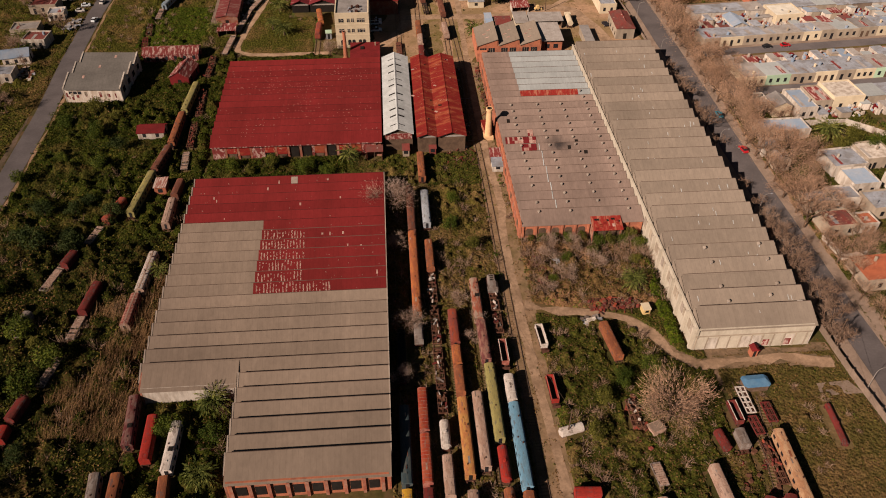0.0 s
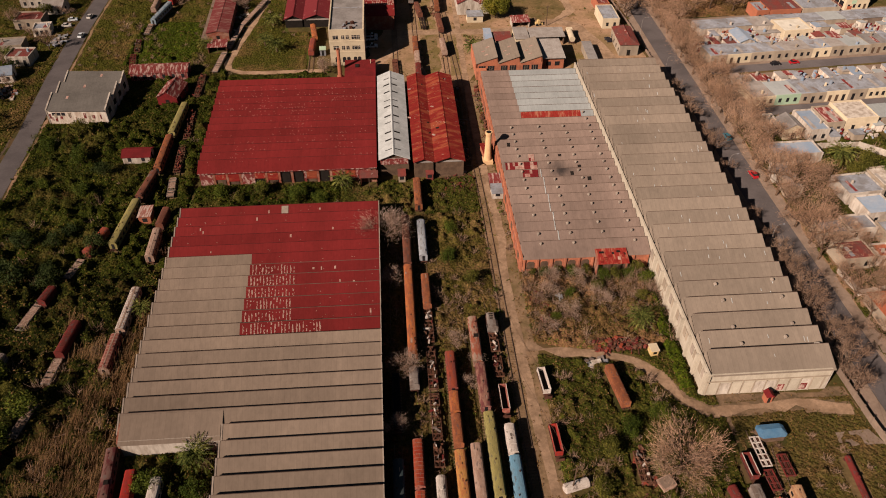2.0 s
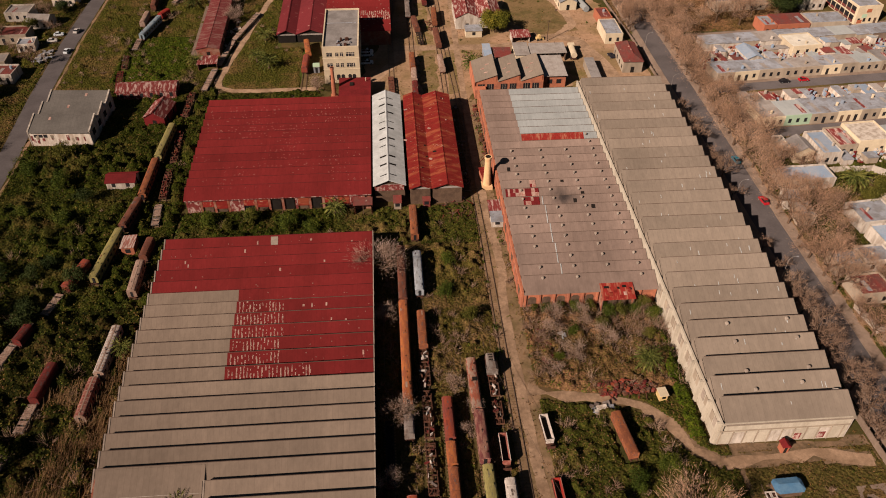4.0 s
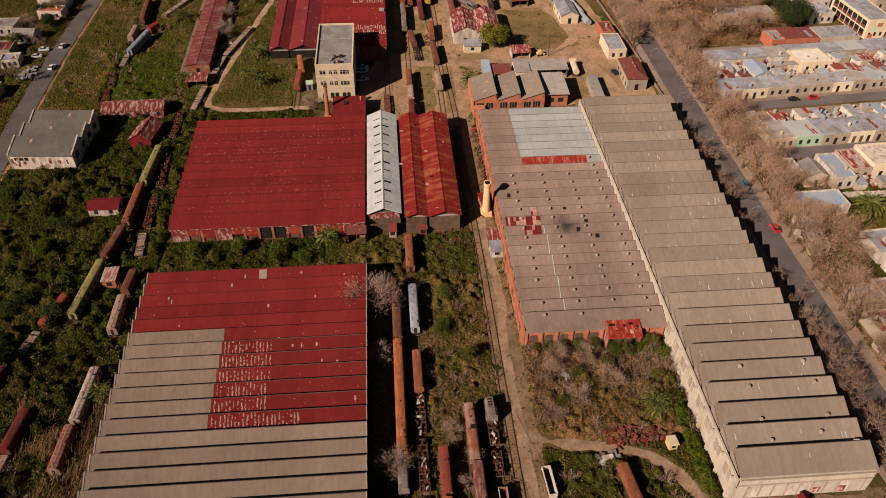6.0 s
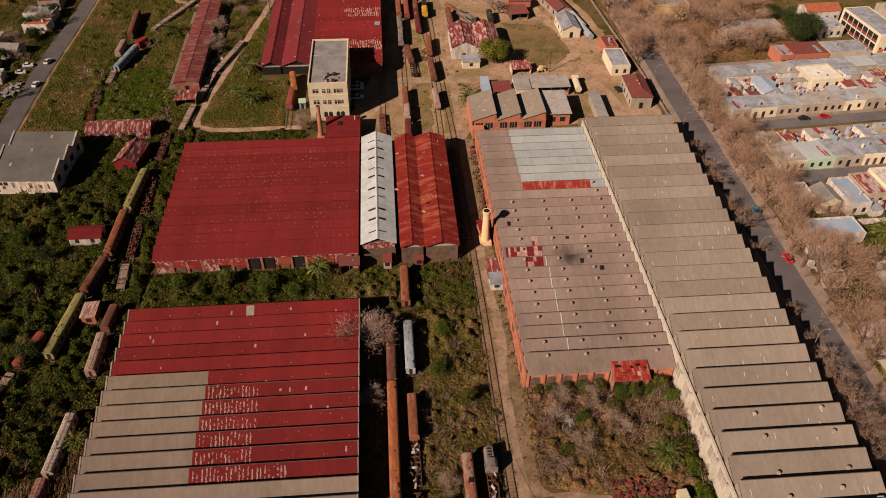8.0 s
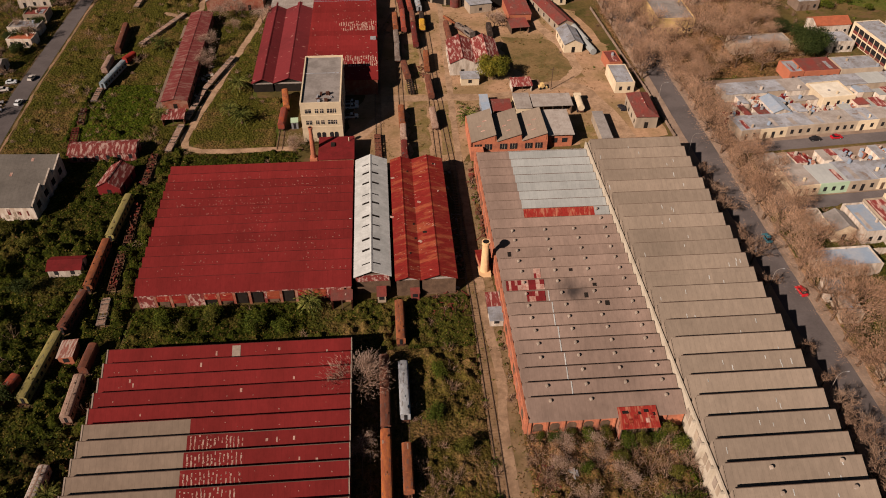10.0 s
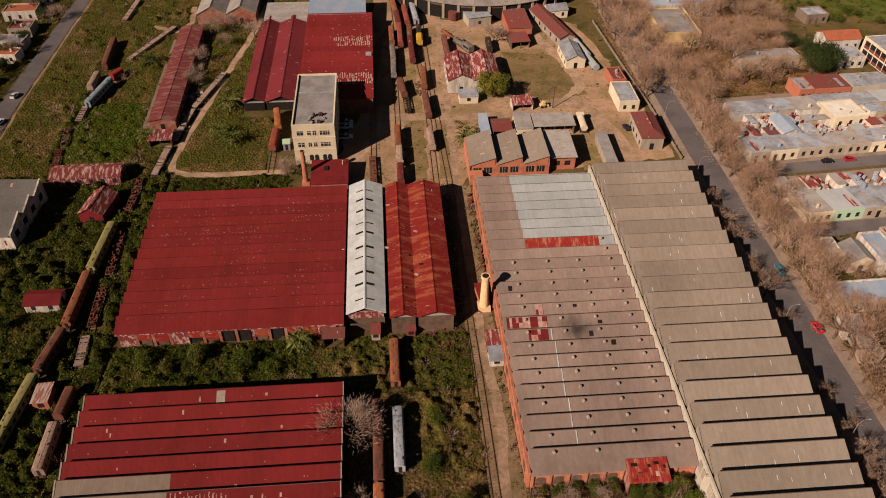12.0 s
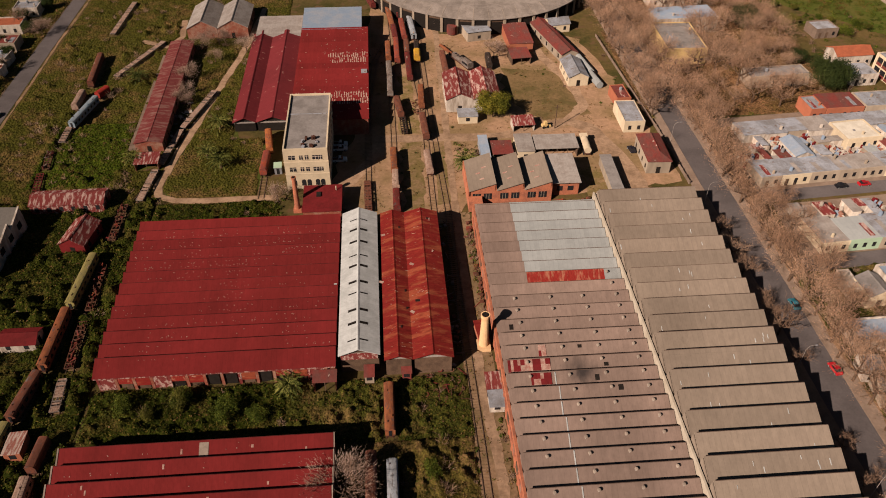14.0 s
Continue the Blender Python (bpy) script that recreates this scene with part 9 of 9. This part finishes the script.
wide = [bare_tree(41, 10.5, 1.4, 3600, BROWN_LEAF, "broad leafless tree with tan spreading branches", 8, 0.2)]
plant(wide, [(52.0, 87.2, 1.22)])
palms = [palm(61, 3.2), palm(62, 2.7)]
plant(palms, [(-37.8, 94.9, 1.05), (-37.9, 79.0, 0.95), (-56.6, 135.0, 0.8), (-13.2, 181.9, 0.95), (55.0, 125.0, 1.0), (-39.0, 265.4, 1.1), (-43.6, 270.6, 1.0), (-42.4, 287.0, 1.1), (-64.4, 269.2, 0.9), (-74.2, 320.0, 1.1), (129.8, 184.2, 1.3), (31.3, 261.4, 1.1), (-79.0, 84.0, 0.8), (-133, 265, 1.1)], "palms")
plant([leaf_tree(71, 8.5, 5.0, 15000, BRIGHT_LEAF, "round yellow-green leafy tree by the station", 0.36)], [(42.9, 289.2, 1.2)])
plant([leaf_tree(72, 11.0, 7.6, 16000, DARK_LEAF, "broad dark evergreen tree", 0.45)], [(158.5, 300.5, 1.12), (149, 350, 0.9), (156.5, 319, 0.5)] + [(-124 - 6 * (k % 2), 318 + 11 * k, 0.42) for k in range(7)], "evergreen trees")
plant([leaf_tree(75, 5.5, 3.4, 2000, DARK_LEAF, "dark dense bushy tree in the thicket", 0.36), leaf_tree(76, 6.0, 3.0, 1800, GREEN_LEAF, "dense green bushy tree in the thicket", 0.36)],
      [(r.uniform(-106, -72), r.uniform(62, 160), r.uniform(0.75, 1.3)) for k in range(32)] + [(r.uniform(-105, -78), r.uniform(160, 215), r.uniform(0.6, 1.0)) for k in range(8)], "bushy trees")
plant([leaf_tree(73, 5.5, 3.6, 2600, GREEN_LEAF, "dense green garden tree", 0.36), leaf_tree(74, 6.0, 3.2, 2200, OLIVE_LEAF, "olive green garden tree", 0.36)],
      [(r.uniform(-105, -56), r.uniform(60, 165), r.uniform(0.4, 0.75)) for k in range(10)] + [(-45.8, 178.4, 0.75), (-40.5, 176.5, 0.6), (-34.5, 180, 0.7), (-56, 181, 0.5), (-64.4, 187, 0.5), (-85, 176, 0.6), (-95, 186, 0.6)] + [(165 + 5.5 * k + r.uniform(-2, 2), 372 - 4.6 * k + r.uniform(-3, 3), r.uniform(0.5, 0.9)) for k in range(14)] + [(136, 180, 1.2), (142, 177.5, 1.1), (148.5, 180, 1.2), (152, 172, 1), (131, 177, 1), (-45.5, 90, 0.9), (-41.5, 72, 0.9), (-36.8, 88, 0.8), (-47, 104 - 30, 0.8), (-25, 176, 0.9), (-35, 179, 0.8), (-19, 175, 0.7), (40, 92, 0.8), (45.5, 97, 0.8), (37, 84, 0.8), (52, 100, 0.7),
       (33.5, 143.0, 0.42), (36.5, 142.2, 0.5), (39.6, 143.2, 0.4), (43.0, 142.4, 0.5), (46.4, 142.8, 0.5), (50.2, 140.2, 0.6), (53.2, 140.0, 0.62), (56.4, 140.8, 0.6), (58.8, 142.5, 0.62), (60.2, 139.0, 0.6), (48.0, 137.0, 0.55), (41.0, 135.0, 0.5), (57.5, 133.0, 0.6), (36.5, 128.0, 0.4), (59.5, 127.5, 0.55), (13.5, 149, 0.7), (18.5, 141, 0.7), (15, 160, 0.6), (-92, 212, 1.0), (-99, 205, 0.9), (-85, 208, 0.8), (-127, 220, 1.1), (-130, 300, 1.1), (-128, 255, 1.0), (-125, 330, 1.0), (150, 350, 0.9), (170, 352, 0.9), (185, 340, 0.9), (126, 136, 0.9), (118, 132, 0.8)], "green trees")

# ---- scrap and litter ----
def heap(name, label, category, x0, x1, y0, y1, count, kinds, mats, seed, high=0.5):
    """Loose pieces lying about a stretch of ground, each a part of one heap."""
    rr = random.Random(seed)
    t = thing(name, label=label, category=category)
    for n in range(count):
        x, y, a, k = rr.uniform(x0, x1), rr.uniform(y0, y1), rr.uniform(0, 180), rr.choice(kinds)
        z = rr.uniform(0, high) * (1 - abs(2 * (x - x0) / (x1 - x0) - 1) ** 2)
        g = Geo()
        if k == "ring":
            pts = []
            for i in range(12):
                u = 2 * math.pi * i / 12
                for j in range(5):
                    v = 2 * math.pi * j / 5
                    rad = 0.42 + 0.11 * math.cos(v)
                    pts.append((x + rad * math.cos(u), y + rad * math.sin(u), z + 0.15 + 0.2 * math.cos(u) + 0.11 * math.sin(v)))
            g.add(pts, [(5 * i + j, 5 * ((i + 1) % 12) + j, 5 * ((i + 1) % 12) + (j + 1) % 5, 5 * i + (j + 1) % 5) for i in range(12) for j in range(5)])
        elif k == "bar":
            g.box(-rr.uniform(0.6, 2.2), 0.8, -0.08, 0.08, z + 0.05, z + 0.2, a, (x, y))
        elif k == "sheet":
            w = rr.uniform(0.5, 1.4)
            g.add([(x - w, y - 0.5, z + 0.1), (x + w, y - 0.6, z + 0.3), (x + w * 0.8, y + 0.6, z + 0.6), (x - w * 0.9, y + 0.5, z + 0.25), (x - w, y - 0.5, z + 0.06), (x + w, y - 0.6, z + 0.26), (x + w * 0.8, y + 0.6, z + 0.56), (x - w * 0.9, y + 0.5, z + 0.21)],
                  [(0, 1, 2, 3), (4, 7, 6, 5), (0, 4, 5, 1), (1, 5, 6, 2), (2, 6, 7, 3), (3, 7, 4, 0)])
        else:
            g.box(-rr.uniform(0.2, 0.7), 0.4, -0.3, 0.35, z, z + rr.uniform(0.3, 0.8), a, (x, y))
        part({"ring": "wheel_ring", "bar": "bar", "sheet": "sheet", "block": "block"}[k], g, rr.choice(mats), t)
    return t


heap("wheel_heap", "heap of rusty red wheel rims and bars beside the path", "scrap heap", 43.5, 55.0, 117.8, 121.2, 130, ("ring", "bar", "block"), (paint("rustred"), paint("darkred"), paint("scrap")), 1, 0.8)
heap("scrap_heap", "tangled dark red scrap bars in the brush", "scrap heap", 31.5, 37, 124, 142, 45, ("bar", "bar", "block"), (paint("darkred"), paint("scrap"), paint("brown")), 2)
heap("litter", "white and grey rubbish dumped by the path", "rubbish", 40.5, 44.5, 113.2, 115.6, 14, ("sheet", "block"), (OLD_WHITE, PALE_ROOF, paint("grey")), 3)
heap("tin_sheet", "crumpled pale tin sheet in the bushes", "tin sheet", 38.0, 39.0, 133.6, 135.0, 3, ("sheet",), (PALE_ROOF, ZINC), 4)
heap("scrap_heap", "rusty frames and bars scattered in weeds", "scrap heap", 44.5, 47.5, 80, 94, 30, ("bar", "block"), (paint("rustred"), paint("scrap")), 5)
heap("scrap_heap", "rusty axles and bars beside the old coaches", "scrap heap", 60, 70, 62, 80, 30, ("bar", "ring", "block"), (paint("darkred"), paint("scrap")), 6)
heap("scrap_heap", "pale and rusty scrap strewn along the shed", "scrap heap", -58.5, -53.5, 282, 306, 60, ("bar", "block", "sheet"), (paint("grey"), OLD_WHITE, paint("scrap"), paint("scrap")), 7)
heap("scrap_heap", "rusty scrap strewn along the brick hall", "scrap heap", 29.0, 30.3, 198, 236, 40, ("bar", "ring", "block"), (paint("scrap"), paint("rustred"), paint("brown")), 8)
heap("scrap_heap", "rusty bars and blocks stacked beyond the train sheds", "scrap heap", 20.5, 23.5, 186, 236, 40, ("bar", "block"), (paint("grey"), paint("scrap")), 9)
heap("scrap_heap", "heap of rusty springs and frames before the sheds", "scrap heap", 15, 23, 176, 185, 36, ("bar", "ring"), (paint("scrap"), paint("darkred")), 10)
heap("sleeper_stack", "old brown sleepers strewn in tall weeds", "timber", -67, -62, 76, 104, 40, ("bar",), (paint("brown"), paint("scrap"), paint("pale")), 11)
heap("scrap_heap", "rusty machinery heaped beside the brick workshop", "scrap heap", 54, 64, 237.8, 243.8, 40, ("bar", "block", "ring"), (paint("scrap"), paint("rustred")), 12, 1.0)
heap("scrap_heap", "wheel sets and bars on the yard earth", "scrap heap", 17.5, 19.8, 292, 302, 12, ("ring", "bar"), (paint("brown"), paint("scrap")), 13)
heap("rubble", "pale rubble and boards dumped beside the road", "rubble", -129, -121, 236, 244, 46, ("sheet", "block", "bar"), (OLD_WHITE, PALE_ROOF, paint("pale"), paint("brown")), 15, 0.6)
heap("rubble", "grey rubble and tin dumped beside the road", "rubble", -122, -117, 274, 283, 34, ("sheet", "block"), (PALE_ROOF, paint("grey"), OLD_WHITE), 16, 0.6)
heap("white_stones", "pale stones in the grass by the hut", "stones", -78, -66, 206, 210, 12, ("block",), (PALE_ROOF, PAVING), 14, 0.1)


# ---- the plan beyond the halls, shifted to fit the camera's view ----
def view_shift(x, y):
    """Shift of the plan fitted to the camera's view: nothing near the halls, growing to a few metres far off."""
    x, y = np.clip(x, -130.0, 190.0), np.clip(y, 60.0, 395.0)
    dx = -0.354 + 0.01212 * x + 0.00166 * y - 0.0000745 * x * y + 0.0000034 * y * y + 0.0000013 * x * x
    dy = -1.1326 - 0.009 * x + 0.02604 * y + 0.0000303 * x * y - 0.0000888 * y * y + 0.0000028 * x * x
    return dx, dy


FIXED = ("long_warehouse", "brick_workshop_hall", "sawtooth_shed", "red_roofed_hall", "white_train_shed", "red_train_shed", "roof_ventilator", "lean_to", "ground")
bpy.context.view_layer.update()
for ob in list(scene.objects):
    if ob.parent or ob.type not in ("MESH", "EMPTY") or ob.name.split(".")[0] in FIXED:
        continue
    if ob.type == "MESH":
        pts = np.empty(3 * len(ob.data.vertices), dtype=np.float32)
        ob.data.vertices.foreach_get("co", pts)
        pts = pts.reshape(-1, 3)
        dx, dy = view_shift(pts[:, 0], pts[:, 1])
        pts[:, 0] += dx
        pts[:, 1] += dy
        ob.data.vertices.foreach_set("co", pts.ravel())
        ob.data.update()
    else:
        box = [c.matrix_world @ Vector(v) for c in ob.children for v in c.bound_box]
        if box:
            dx, dy = view_shift(0.5 * (min(v.x for v in box) + max(v.x for v in box)), 0.5 * (min(v.y for v in box) + max(v.y for v in box)))
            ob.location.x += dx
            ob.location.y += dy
